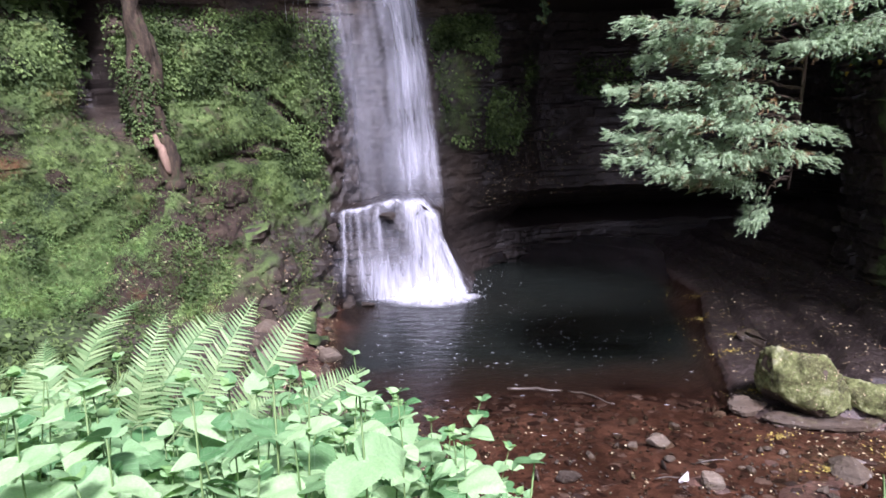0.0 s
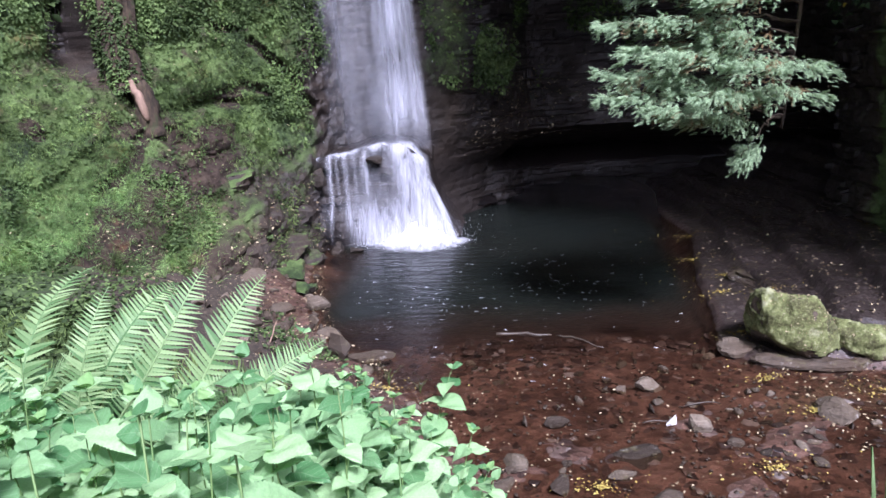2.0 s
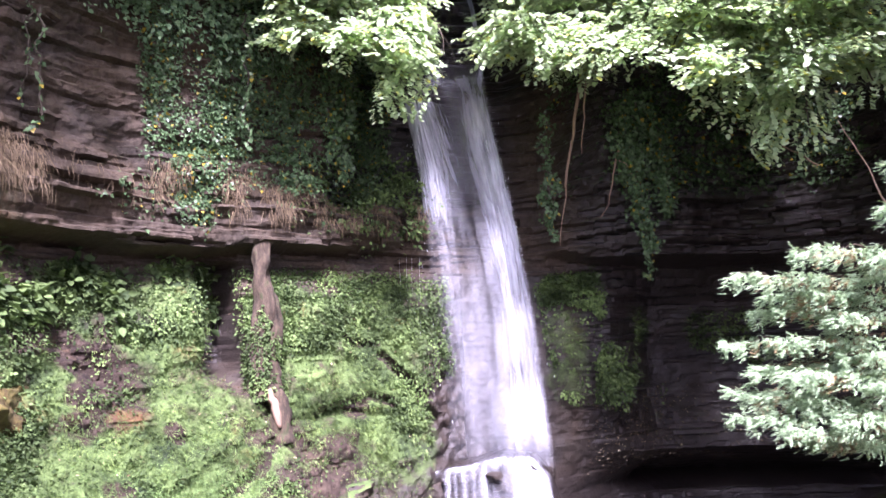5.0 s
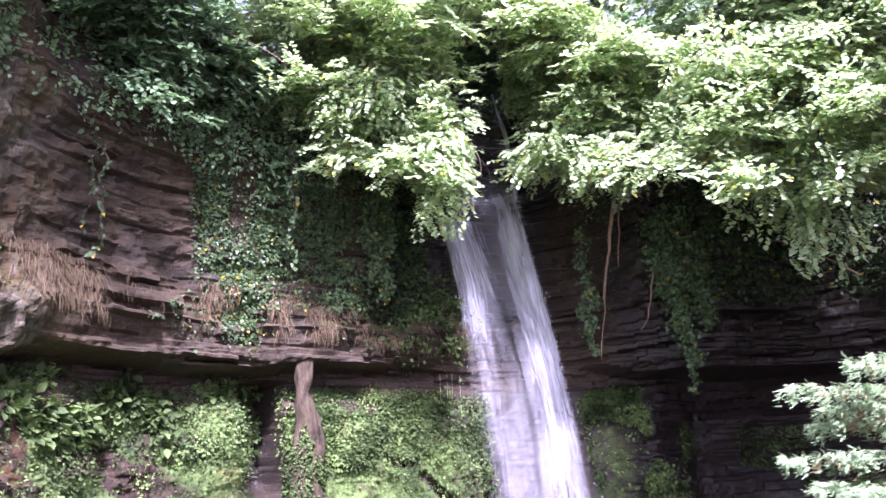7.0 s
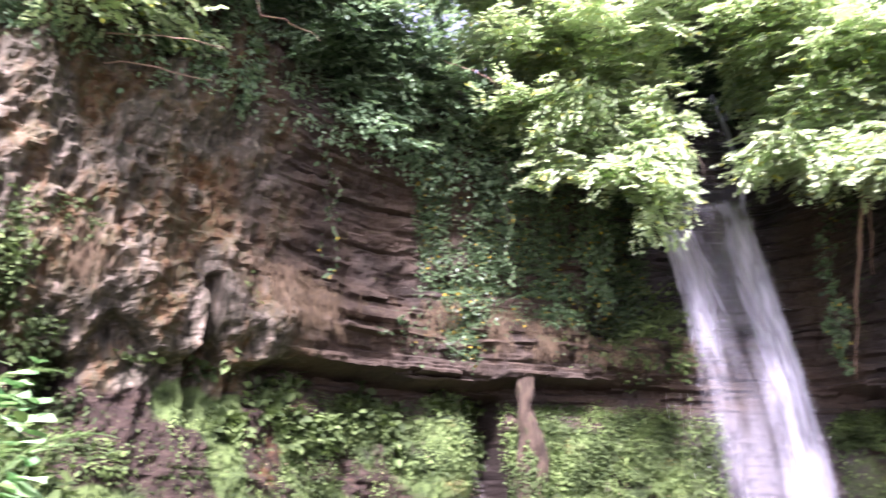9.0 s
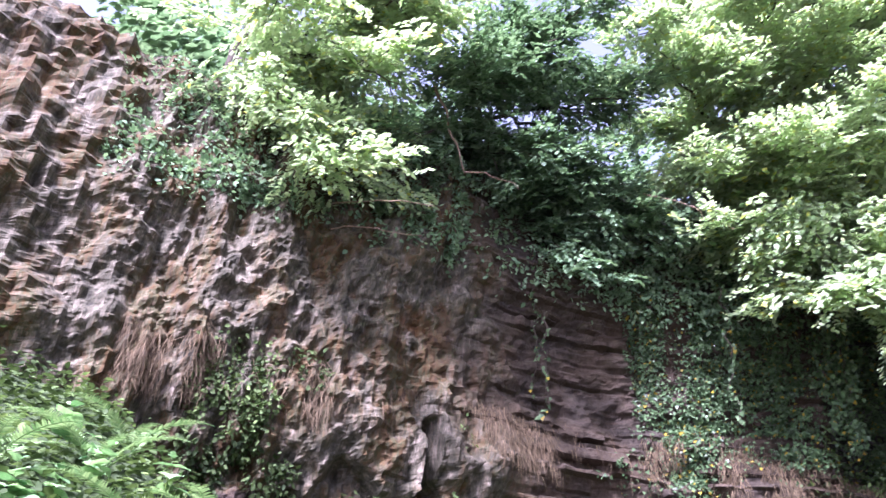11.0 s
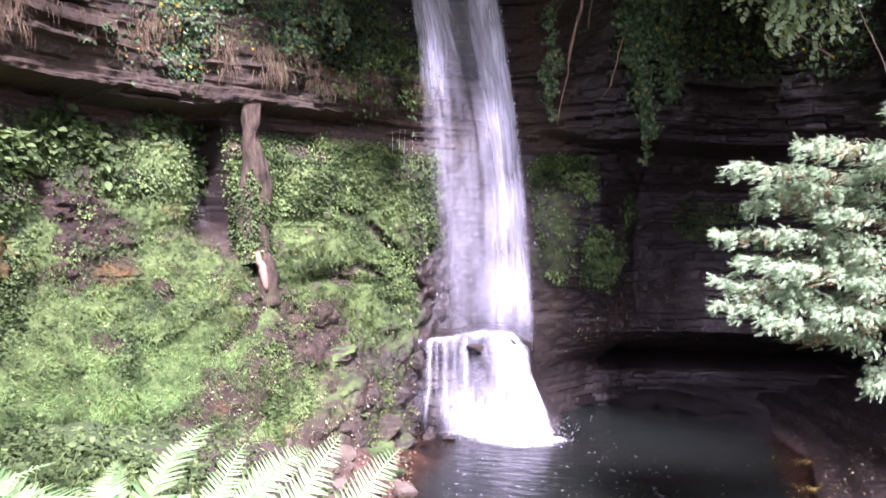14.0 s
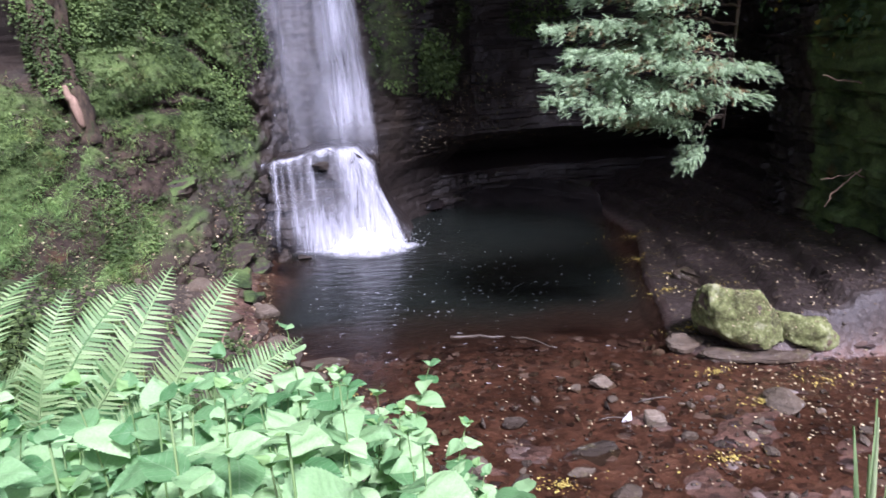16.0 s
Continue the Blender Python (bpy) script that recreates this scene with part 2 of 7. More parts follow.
GRASS = leaf_mat("grass_blade", (0.064, 0.106, 0.034), (0.172, 0.238, 0.08), 0.3, 0.75, None, False, True)
STRAW = leaf_mat("dry_grass", (0.045, 0.03, 0.017), (0.2, 0.148, 0.09), 0.25, 0.8)
YELLOW = leaf_mat("fallen_yellow_leaf", (0.22, 0.13, 0.03), (0.6, 0.5, 0.14), 0.2, 0.6)
LITTER = leaf_mat("fallen_pale_leaf", (0.12, 0.07, 0.035), (0.56, 0.47, 0.3), 0.15, 0.7)


def ground_mat():
    m, n, l, b = mat("stream_bed")
    big = tex(n, l, 0.8, 6, 0.6)
    peb = n.new("ShaderNodeTexVoronoi")
    peb.inputs["Scale"].default_value = 9.0
    co = n.new("ShaderNodeTexCoord")
    l.new(co.outputs["Object"], peb.inputs["Vector"])
    fine = tex(n, l, 18, 8, 0.7)
    col = ramp(n, l, big, [(0.3, (0.04, 0.022, 0.016)), (0.5, (0.1, 0.056, 0.041)), (0.7, (0.17, 0.105, 0.08))])
    tone = ramp(n, l, peb.outputs["Color"], [(0.2, (0.6, 0.6, 0.6)), (0.8, (1.3, 1.25, 1.2))])
    col = mixc(n, l, 0.8, col, mixc(n, l, 1.0, col, tone, "MULTIPLY"))
    earth = ramp(n, l, fine, [(0.3, (0.016, 0.013, 0.008)), (0.55, (0.055, 0.04, 0.026)), (0.75, (0.12, 0.09, 0.062))])
    ms = math_(n, l, "MULTIPLY", math_(n, l, "SUBTRACT", math_(n, l, "ADD", attr(n, "moss"), tex(n, l, 1.6, 6, 0.7)), 0.85), 4.0, True)
    green = ramp(n, l, fine, [(0.3, (0.014, 0.026, 0.006)), (0.6, (0.05, 0.08, 0.02)), (0.75, (0.085, 0.11, 0.03))])
    col = mixc(n, l, attr(n, "earth"), col, mixc(n, l, ms, earth, green))
    slab = ramp(n, l, fine, [(0.3, (0.014, 0.0105, 0.009)), (0.55, (0.046, 0.035, 0.03)), (0.75, (0.12, 0.098, 0.085))])
    col = mixc(n, l, attr(n, "rock"), col, slab)
    l.new(col, b.inputs["Base Color"])
    wet = n.new("ShaderNodeMapRange")
    l.new(attr(n, "earth"), wet.inputs[0])
    wet.inputs[3].default_value, wet.inputs[4].default_value = 0.32, 0.95
    l.new(wet.outputs[0], b.inputs["Roughness"])
    hg = mixc(n, l, 0.5, peb.outputs["Distance"], fine)
    bump(n, l, b, hg, 0.8, 0.05)
    return m


GROUND = ground_mat()


def pool_mat():
    """Peaty water: clear at the margin, murky green-black where it is deep; the surface is gently rippled."""
    m, n, l, _ = mat("peaty_pool_water")
    deep = attr(n, "deep")
    clear = n.new("ShaderNodeBsdfTransparent")
    clear.inputs[0].default_value = (0.78, 0.7, 0.62, 1)
    murk = n.new("ShaderNodeBsdfDiffuse")
    l.new(ramp(n, l, deep, [(0.2, (0.034, 0.02, 0.013)), (0.6, (0.02, 0.014, 0.0095)), (0.88, (0.011, 0.0115, 0.0085)), (1.0, (0.008, 0.0125, 0.0108))]), murk.inputs[0])
    body = n.new("ShaderNodeMixShader")
    l.new(deep, body.inputs[0])
    l.new(clear.outputs[0], body.inputs[1])
    l.new(murk.outputs[0], body.inputs[2])
    gloss = n.new("ShaderNodeBsdfGlossy")
    gloss.inputs["Roughness"].default_value = 0.2
    fres = n.new("ShaderNodeFresnel")
    fres.inputs[0].default_value = 1.33
    k = n.new("ShaderNodeBump")
    k.inputs["Strength"].default_value, k.inputs["Distance"].default_value = 0.9, 0.09
    amp = attr(n, "ripple")
    l.new(math_(n, l, "MULTIPLY", amp, tex(n, l, 3.2, 4, 0.55, (0.7, 1.6, 1))), k.inputs["Height"])
    l.new(k.outputs[0], gloss.inputs["Normal"])
    l.new(k.outputs[0], fres.inputs["Normal"])
    top = n.new("ShaderNodeMixShader")
    l.new(fres.outputs[0], top.inputs[0])
    l.new(body.outputs[0], top.inputs[1])
    l.new(gloss.outputs[0], top.inputs[2])
    l.new(top.outputs[0], n["Material Output"].inputs[0])
    return m


def white_water(name, across, along, streak, colour=(0.7, 0.71, 0.77)):
    """Falling water: a milky veil whose cover is "dens", broken into threads that run along the flow."""
    m, n, l, b = mat(name)
    a = n.new("ShaderNodeAttribute")
    a.attribute_name = "flow"
    s1 = tex(n, l, 1.0, 2, 0.5, (across, along, 1), a.outputs["Vector"])
    s2 = tex(n, l, 1.0, 3, 0.6, (across * 3.3, along * 1.7, 1), a.outputs["Vector"])
    th = math_(n, l, "ADD", math_(n, l, "MULTIPLY", s1, 0.55), math_(n, l, "MULTIPLY", s2, 0.45))
    th = math_(n, l, "ADD", math_(n, l, "MULTIPLY", math_(n, l, "SUBTRACT", th, 0.5), 5.0 * streak), 1.0)
    al = math_(n, l, "MULTIPLY", th, attr(n, "dens"), True)
    b.inputs["Base Color"].default_value = (*colour, 1)
    b.inputs["Roughness"].default_value = 0.5
    tl = n.new("ShaderNodeBsdfTranslucent")
    tl.inputs[0].default_value = (*colour, 1)
    w = n.new("ShaderNodeMixShader")
    w.inputs[0].default_value = 0.4
    l.new(b.outputs[0], w.inputs[1])
    l.new(tl.outputs[0], w.inputs[2])
    t = n.new("ShaderNodeBsdfTransparent")
    mx = n.new("ShaderNodeMixShader")
    l.new(al, mx.inputs[0])
    l.new(t.outputs[0], mx.inputs[1])
    l.new(w.outputs[0], mx.inputs[2])
    l.new(mx.outputs[0], n["Material Output"].inputs[0])
    return m


POOL = pool_mat()
CASCADE = white_water("cascading_water", 6.0, 1.1, 1.0)
VEIL = white_water("falling_water", 7.0, 0.7, 0.95)
MIST = white_water("fine_spray_mist", 1.2, 1.0, 0.35)
SPRAY = white_water("thin_falling_water", 8.0, 0.6, 1.35)
FOAM = white_water("churned_foam", 5.0, 5.0, 0.6, (0.85, 0.86, 0.9))
DROP_GLINT = plain("water_drop_and_glint", [(0.3, (0.8, 0.82, 0.86)), (0.7, (0.86, 0.88, 0.9))], 3, 0.3, 0.1)


# ---- tools for shapes ----
def rnd3(ix, iy, iz, seed):
    h = ix.astype(np.int64) * 374761393 + iy.astype(np.int64) * 668265263 + iz.astype(np.int64) * 2147483647 + seed * 974634777
    h = (h ^ (h >> 13)) * 1274126177 & 0x7FFFFFFF
    h = (h ^ (h >> 15)) * 2246822519 & 0x7FFFFFFF
    return ((h ^ (h >> 12)) & 0xFFFFF) / 0xFFFFF


def vnoise(x, y, z, seed=0):
    x, y, z = np.broadcast_arrays(np.asarray(x, float), np.asarray(y, float), np.asarray(z, float))
    ix, iy, iz = np.floor(x), np.floor(y), np.floor(z)
    fx, fy, fz = [f * f * (3 - 2 * f) for f in (x - ix, y - iy, z - iz)]
    out = 0
    for a in (0, 1):
        for b in (0, 1):
            for c in (0, 1):
                out = out + rnd3(ix + a, iy + b, iz + c, seed) * (fx if a else 1 - fx) * (fy if b else 1 - fy) * (fz if c else 1 - fz)
    return out


def fbm(x, y, z, octaves=4, seed=0):
    """Layered noise between about -1 and 1."""
    out, amp, tot = 0, 1.0, 0
    for k in range(octaves):
        out = out + amp * (2 * vnoise(x, y, z, seed + k) - 1)
        tot += amp
        x, y, z, amp = x * 2.03 + 5.1, y * 2.03 + 1.7, z * 2.03 + 9.2, amp * 0.5
    return out / tot


def ease(a, b, x):
    t = np.clip((np.asarray(x, float) - a) / (b - a), 0, 1)
    return t * t * (3 - 2 * t)


def unit(v):
    return v / np.maximum(np.linalg.norm(v, axis=-1, keepdims=True), 1e-9)


def make_mesh(name, V, F, material, smooth=True, **attrs):
    V, F = np.ascontiguousarray(V, np.float32).reshape(-1, 3), np.ascontiguousarray(F, np.int32)
    me = bpy.data.meshes.new(name)
    me.vertices.add(len(V))
    me.vertices.foreach_set("co", V.ravel())
    me.loops.add(F.size)
    me.loops.foreach_set("vertex_index", F.ravel())
    me.polygons.add(len(F))
    me.polygons.foreach_set("loop_start", np.arange(0, F.size, F.shape[1], dtype=np.int32))
    me.polygons.foreach_set("use_smooth", np.full(len(F), smooth))
    for key, value in attrs.items():
        value = np.asarray(value, np.float32)
        if value.ndim == 2:
            me.attributes.new(key, "FLOAT_VECTOR", "POINT").data.foreach_set("vector", value.ravel())
        else:
            me.attributes.new(key, "FLOAT", "POINT").data.foreach_set("value", value.ravel())
    me.materials.append(material)
    me.update(calc_edges=True)
    return me


def place(name, me, parent=None, label="", category="", group="", kind=""):
    ob = new(name, me)
    if parent:
        ob.parent = parent
    return tagged(ob, label, category, group, kind)


def thing(name, at, label, category, group="", kind=""):
    ob = new(name)
    ob.empty_display_size = 0.1
    ob.location = at
    return tagged(ob, label, category, group, kind)


def grid_faces(nu, nv):
    a = (np.arange(nu - 1)[:, None] * nv + np.arange(nv - 1)).ravel()
    return np.stack([a, a + nv, a + nv + 1, a + 1], 1)


def axes(along, up):
    """Turns, one for each row, whose y runs along and whose z lies near up."""
    y = unit(along)
    x = unit(np.cross(y, up))
    return np.stack([x, y, np.cross(x, y)], -1)


def scatter(tv, tf, pos, turn, size):
    tv, tf = np.asarray(tv, float), np.asarray(tf)
    size = np.asarray(size, float).reshape(len(pos), -1, 1) if np.ndim(size) else np.full((len(pos), 1, 1), size)
    V = np.einsum("nij,nkj->nki", turn, tv[None] * (size if size.shape[1] == 1 else size.transpose(0, 2, 1))) + pos[:, None]
    F = tf[None] + (np.arange(len(pos)) * len(tv))[:, None, None]
    return V.reshape(-1, 3), F.reshape(-1, tf.shape[1])


def both(*meshes):
    V, F, n = [], [], 0
    for v, f in meshes:
        V.append(v), F.append(np.asarray(f) + n)
        n += len(v)
    return np.concatenate(V), np.concatenate(F)


def tube(points, radii, sides=7, lumpy=0.0, seed=0):
    P = np.asarray(points, float)
    d = unit(np.gradient(P, axis=0))
    ref = np.array((1.0, 0.13, 0) if abs(P[-1, 2] - P[0, 2]) > 0.75 * np.linalg.norm(P[-1] - P[0]) else (0, 0, 1.0))
    a = unit(np.cross(d, ref))
    b = np.cross(d, a)
    t = np.linspace(0, 2 * np.pi, sides, endpoint=False)
    r = np.broadcast_to(np.asarray(radii, float), len(P))[:, None] * (1 + lumpy * fbm(np.arange(len(P))[:, None] * 0.3, np.cos(t) * 1.3, np.sin(t) * 1.3, 2, seed))
    V = P[:, None] + r[..., None] * (np.cos(t)[None, :, None] * a[:, None] + np.sin(t)[None, :, None] * b[:, None])
    V = V.reshape(-1, 3)
    i, k = np.meshgrid(np.arange(len(P) - 1), np.arange(sides), indexing="ij")
    F = np.stack([i * sides + k, i * sides + (k + 1) % sides, (i + 1) * sides + (k + 1) % sides, (i + 1) * sides + k], -1).reshape(-1, 4)
    V = np.concatenate([V, P[:1], P[-1:]])
    k = np.arange(0, sides - 1, 2)
    n = len(V)
    caps = np.concatenate([np.stack([np.full_like(k, n - 2), (k + 2) % sides, k + 1, k], 1), np.stack([np.full_like(k, n - 1), k + (len(P) - 1) * sides, k + 1 + (len(P) - 1) * sides, (k + 2) % sides + (len(P) - 1) * sides], 1)])
    return V, np.concatenate([F, caps])


def bend(a, b, sag, n=12, wob=0.0, seed=0):
    """A bowed line from a to b, wobbling a little."""
    t = np.linspace(0, 1, n)[:, None]
    P = np.asarray(a, float) * (1 - t) + np.asarray(b, float) * t
    P[:, 2] += sag * 4 * (t * (1 - t))[:, 0]
    if wob:
        k = np.arange(n) * 0.55 + seed * 7.3
        w = np.stack([fbm(k, q + 0 * k, 0 * k, 2, seed) for q in (1.1, 4.2, 8.3)], 1)
        P += wob * w * np.minimum(1, np.arange(n) / 2)[:, None]
    return P


ROUNDLEAF = ([(0, 0, 0), (0.36, 0.24, 0.05), (0.38, 0.66, 0.04), (0, 1, -0.07), (-0.38, 0.66, 0.04), (-0.36, 0.24, 0.05)], [(0, 1, 2, 3), (0, 3, 4, 5)])
LEAF6 = ([(0, 0, 0), (0.3, 0.3, 0.07), (0.26, 0.68, 0.05), (0, 1, -0.08), (-0.26, 0.68, 0.05), (-0.3, 0.3, 0.07)], [(0, 1, 2, 3), (0, 3, 4, 5)])
IVYLEAF = ([(0, 0, 0), (0.48, 0.1, 0.05), (0.3, 0.5, 0.0), (0, 1, -0.06), (-0.3, 0.5, 0.0), (-0.48, 0.1, 0.05)], [(0, 1, 2, 3), (0, 3, 4, 5)])
BLADE = ([(-0.5, 0, 0), (0.5, 0, 0), (0.4, 0.5, 0.12), (-0.4, 0.5, 0.12), (0.05, 1, 0.0), (-0.05, 1, 0.0)], [(0, 1, 2, 3), (3, 2, 4, 5)])


def blob_stone(seed, flat=0.6, rough=0.16, sub=3, cuts=11):
    """A worn, angular stone about 1 across that sits on z = 0."""
    bm = bmesh.new()
    bmesh.ops.create_icosphere(bm, subdivisions=sub, radius=0.5)
    V = np.array([v.co for v in bm.verts])
    bm.verts.index_update()
    F = np.array([[v.index for v in f.verts] for f in bm.faces])
    bm.free()
    g = np.random.default_rng(seed)
    for _ in range(cuts):
        d = unit(g.normal(size=3))
        h = V @ d
        cut = g.uniform(0.2, 0.38)
        V = V - np.maximum(0, h - cut)[:, None] * d * 0.97
    V = V * (1 + rough * fbm(V[:, 0] * 2.6 + seed, V[:, 1] * 2.6, V[:, 2] * 2.6, 4, seed))[:, None]
    V[:, 2] *= flat
    V[:, 2] -= V[:, 2].min() * 0.75
    return V, F


# ---- ground, water and cliffs ----
def shore(y):
    """The x of the bank's foot on the near and west side of the pool."""
    return np.interp(y, [2.0, 4.5, 6.5, 8.0, 9.1, 10.7, 12.2, 14.6, 16.6, 18.5], [2.3, 1.8, 1.2, 0.65, 0.25, -0.8, -1.8, -2.4, -2.65, -3.0])


def shelf_edge(y):
    """The x of the rock shelf's edge on the east side."""
    return np.interp(y, [10.2, 11.0, 12.4, 14.2, 17.5, 20.0, 22.0], [4.9, 4.5, 4.85, 5.15, 6.1, 5.9, 5.6])


def height(x, y):
    x, y = np.asarray(x, float), np.asarray(y, float)
    d = shore(y) - x
    rough = fbm(x * 0.9, y * 0.9, 0, 4, 3)
    bed = -0.03 + 0.09 * fbm(x * 1.1, y * 1.1, 0.5, 4, 11) + 0.02 * np.maximum(0, 9.0 - y)
    basin = ease(9.6, 14.6, y + 0.8 * fbm(x * 0.6, y * 0.6, 0, 3, 13)) * ease(-3.4, -1.2, x - 0.15 * (y - 14)) * (1 - ease(4.2, 5.6, x - 0.1 * (y - 12)))
    basin = np.maximum(basin, ease(15.5, 18, y) * ease(-3, -2, x) * (1 - ease(5, 6.5, x)))
    bed = bed - 0.75 * basin
    west = 0.3 * np.maximum(d, 0) ** 1.35 + 0.16 * rough * ease(0, 1.5, d)
    west = 2.0 * (1 - np.exp(-west / 2.0))
    west += 0.12 * np.abs(fbm(x * 2.2, y * 2.2, 0, 3, 5)) * ease(-0.2, 0.6, d)
    low = np.where(d > 0, np.maximum(bed, -0.04) + west, bed + 0.0)
    e = x - shelf_edge(y)
    step = e * 1.15 + 0.4 * fbm(x * 0.5, y * 0.5, 0, 3, 23)
    stairs = 0.2 * (np.floor(step) + ease(0.82, 1.0, step - np.floor(step))) + 0.1 + 0.07 * e
    shelf = np.clip(stairs, 0.06, 1.6) + 0.05 * fbm(x * 2.5, y * 2.5, 0, 3, 29)
    low = np.where((e > 0), np.maximum(low, shelf * ease(10.0, 10.5, y) * ease(0, 0.12, e) + low * (1 - ease(10.0, 10.5, y))), low)
    bank = 3.12 - 1.5 * np.maximum(0, x - 1.15) + 0.1 * rough
    bank = bank + 0.52 * np.maximum(0, -x - 1.2) * (1 - ease(0.6, 2.6, y + 0.75 * (x + 1.2)))
    bank = np.clip(bank, 0.05, 7.0)
    k = 1 - ease(-1.6, -0.3, x)
    w = 1 - ease(1.5 + 1.2 * k, 6.3 + 0.9 * k, y)
    return low * (1 - w) + np.maximum(bank, low) * w


def build_ground():
    xs = np.concatenate([[-900, -300, -100, -40, -22], np.arange(-14, 14.01, 0.085), [22, 40, 100, 300, 900]])
    ys = np.concatenate([[-900, -300, -100, -40, -15], np.arange(-6, 24.51, 0.085), [32, 50, 100, 300, 900]])
    X, Y = np.meshgrid(xs, ys, indexing="ij")
    Z = height(np.clip(X, -14, 14), np.clip(Y, -6, 24.5))
    fine = ease(0.05, 0.4, Z)
    Z = Z + 0.035 * fbm(X * 4, Y * 4, 0, 3, 41) * (0.35 + fine)
    earth = ease(0.12, 0.45, Z) * (1 - ease(-0.3, 0.4, X - shelf_edge(Y)) * ease(10, 10.6, Y)) * np.ones_like(X)
    moss = ease(0.6, 1.8, Z) * 0.75
    rock = ease(-0.2, 0.2, X - shelf_edge(Y)) * ease(10, 10.4, Y)
    me = make_mesh("ground", np.stack([X, Y, Z], -1), grid_faces(len(xs), len(ys)), GROUND, earth=earth.ravel(), moss=moss.ravel(), rock=rock.ravel())
    place("ground", me, None, "brown gravel stream bed and earthy mossy banks", "ground", kind="structure")


def build_water():
    xs, ys = np.arange(-4.2, 13, 0.12), np.arange(1.5, 24.6, 0.12)
    X, Y = np.meshgrid(xs, ys, indexing="ij")
    depth = np.maximum(0, -height(X, Y))
    r = np.hypot(X + 0.2, Y - 17.8)
    rip = 0.14 + 0.75 * np.exp(-r / 3.0)
    me = make_mesh("water", np.stack([X, Y, 0 * X + 0.012], -1), grid_faces(len(xs), len(ys)), POOL, deep=(0.94 * ease(0.03, 0.74, depth) + 0.05 * fbm(X * 0.7, Y * 0.7, 0, 3, 45)).clip(0, 1).ravel(), ripple=rip.ravel())
    place("water", me, None, "dark green peaty pool and shallow brown stream", "water", kind="structure")


# plan of the cliff's ledge line, from behind the camera on the west, round the pool, to the east
PLAN = [(-13.5, -8), (-13, -2), (-12.4, 3), (-11.5, 6), (-10.0, 9), (-8.9, 12.6), (-6.7, 15.4), (-3.9, 17.6), (-1.9, 18.6), (0, 19.0), (1.6, 19.1), (3.4, 19.3), (5.6, 19.9), (7.8, 18.9), (8.6, 16.4), (8.5, 13.2), (9.3, 9), (11, 4), (12.5, -8)]
LEVELS = [-1.2, 0.2, 1.0, 1.25, 2.2, 3.4, 4.8, 6.2, 6.85, 7.15, 7.3, 8.1, 8.35, 9.4, 11.2, 12.6, 14.2, 16.2, 17.4, 17.9]
# how far the rock stands out (+) or back (-) at each level, for each stretch
WEST = [4.2, 3.6, 3.0, 2.8, 1.8, 0.85, 0.15, -0.35, -0.7, -0.75, 0.15, 0.25, -0.05, -0.35, -0.2, 0.05, -0.5, -1.6, -3.5, -40]
WESTFALL = [1.5, 1.2, 0.9, 0.8, 0.5, 0.35, 0.0, -0.3, -0.6, -0.7, -0.05, 0.05, -0.15, -0.35, -0.2, 0.05, -0.5, -1.6, -3.5, -40]
TUFA_ = [3.6, 3.2, 2.9, 2.8, 2.3, 1.6, 0.9, 0.35, 0.1, 0.2, 0.35, 0.6, 0.65, 0.6, 0.35, 0.1, -0.5, -1.6, -3.5, -40]
FALL = [-0.6, -0.7, -0.8, -0.8, -0.8, -0.8, -0.8, -0.9, -1.0, -0.9, -0.3, -0.25, -0.6, -1.6, -1.7, -1.0, -1.3, -2.4, -4.0, -40]
IVYR = [-2.4, -2.5, -2.7, -2.8, -1.8, -1.4, -1.0, -1.0, -1.4, -1.3, -0.3, 0.0, -0.1, -0.2, 0.0, 0.1, -0.4, -1.5, -3.5, -40]
BACK = [-2.8, -2.9, -3.1, -5.2, -2.4, -3.1, -3.2, -2.8, -2.2, -1.8, -0.4, -0.1, -0.2, -0.3, -0.1, 0.0, -0.5, -1.6, -3.5, -40]
CAVE = [-4.0, -4.5, -5.0, -5.5, -4.0, -2.6, -2.0, -1.6, -1.2, -1.0, -0.4, -0.1, -0.2, -0.3, -0.1, 0.0, -0.5, -1.6, -3.5, -40]
EAST = [0.2, 0.1, -0.1, -0.1, -0.2, -0.1, 0.1, 0.0, -0.1, -0.1, 0.1, 0.2, 0.1, 0.0, 0.0, 0.0, -0.5, -1.6, -3.5, -40]
TUFAEND = [0.5 * (p + q) for p, q in zip(TUFA_, WEST)]
PROFILE = [TUFA_, TUFA_, TUFA_, TUFA_, TUFAEND, WEST, WEST, WESTFALL, FALL, FALL, IVYR, BACK, BACK, CAVE, EAST, EAST, EAST, EAST, EAST]


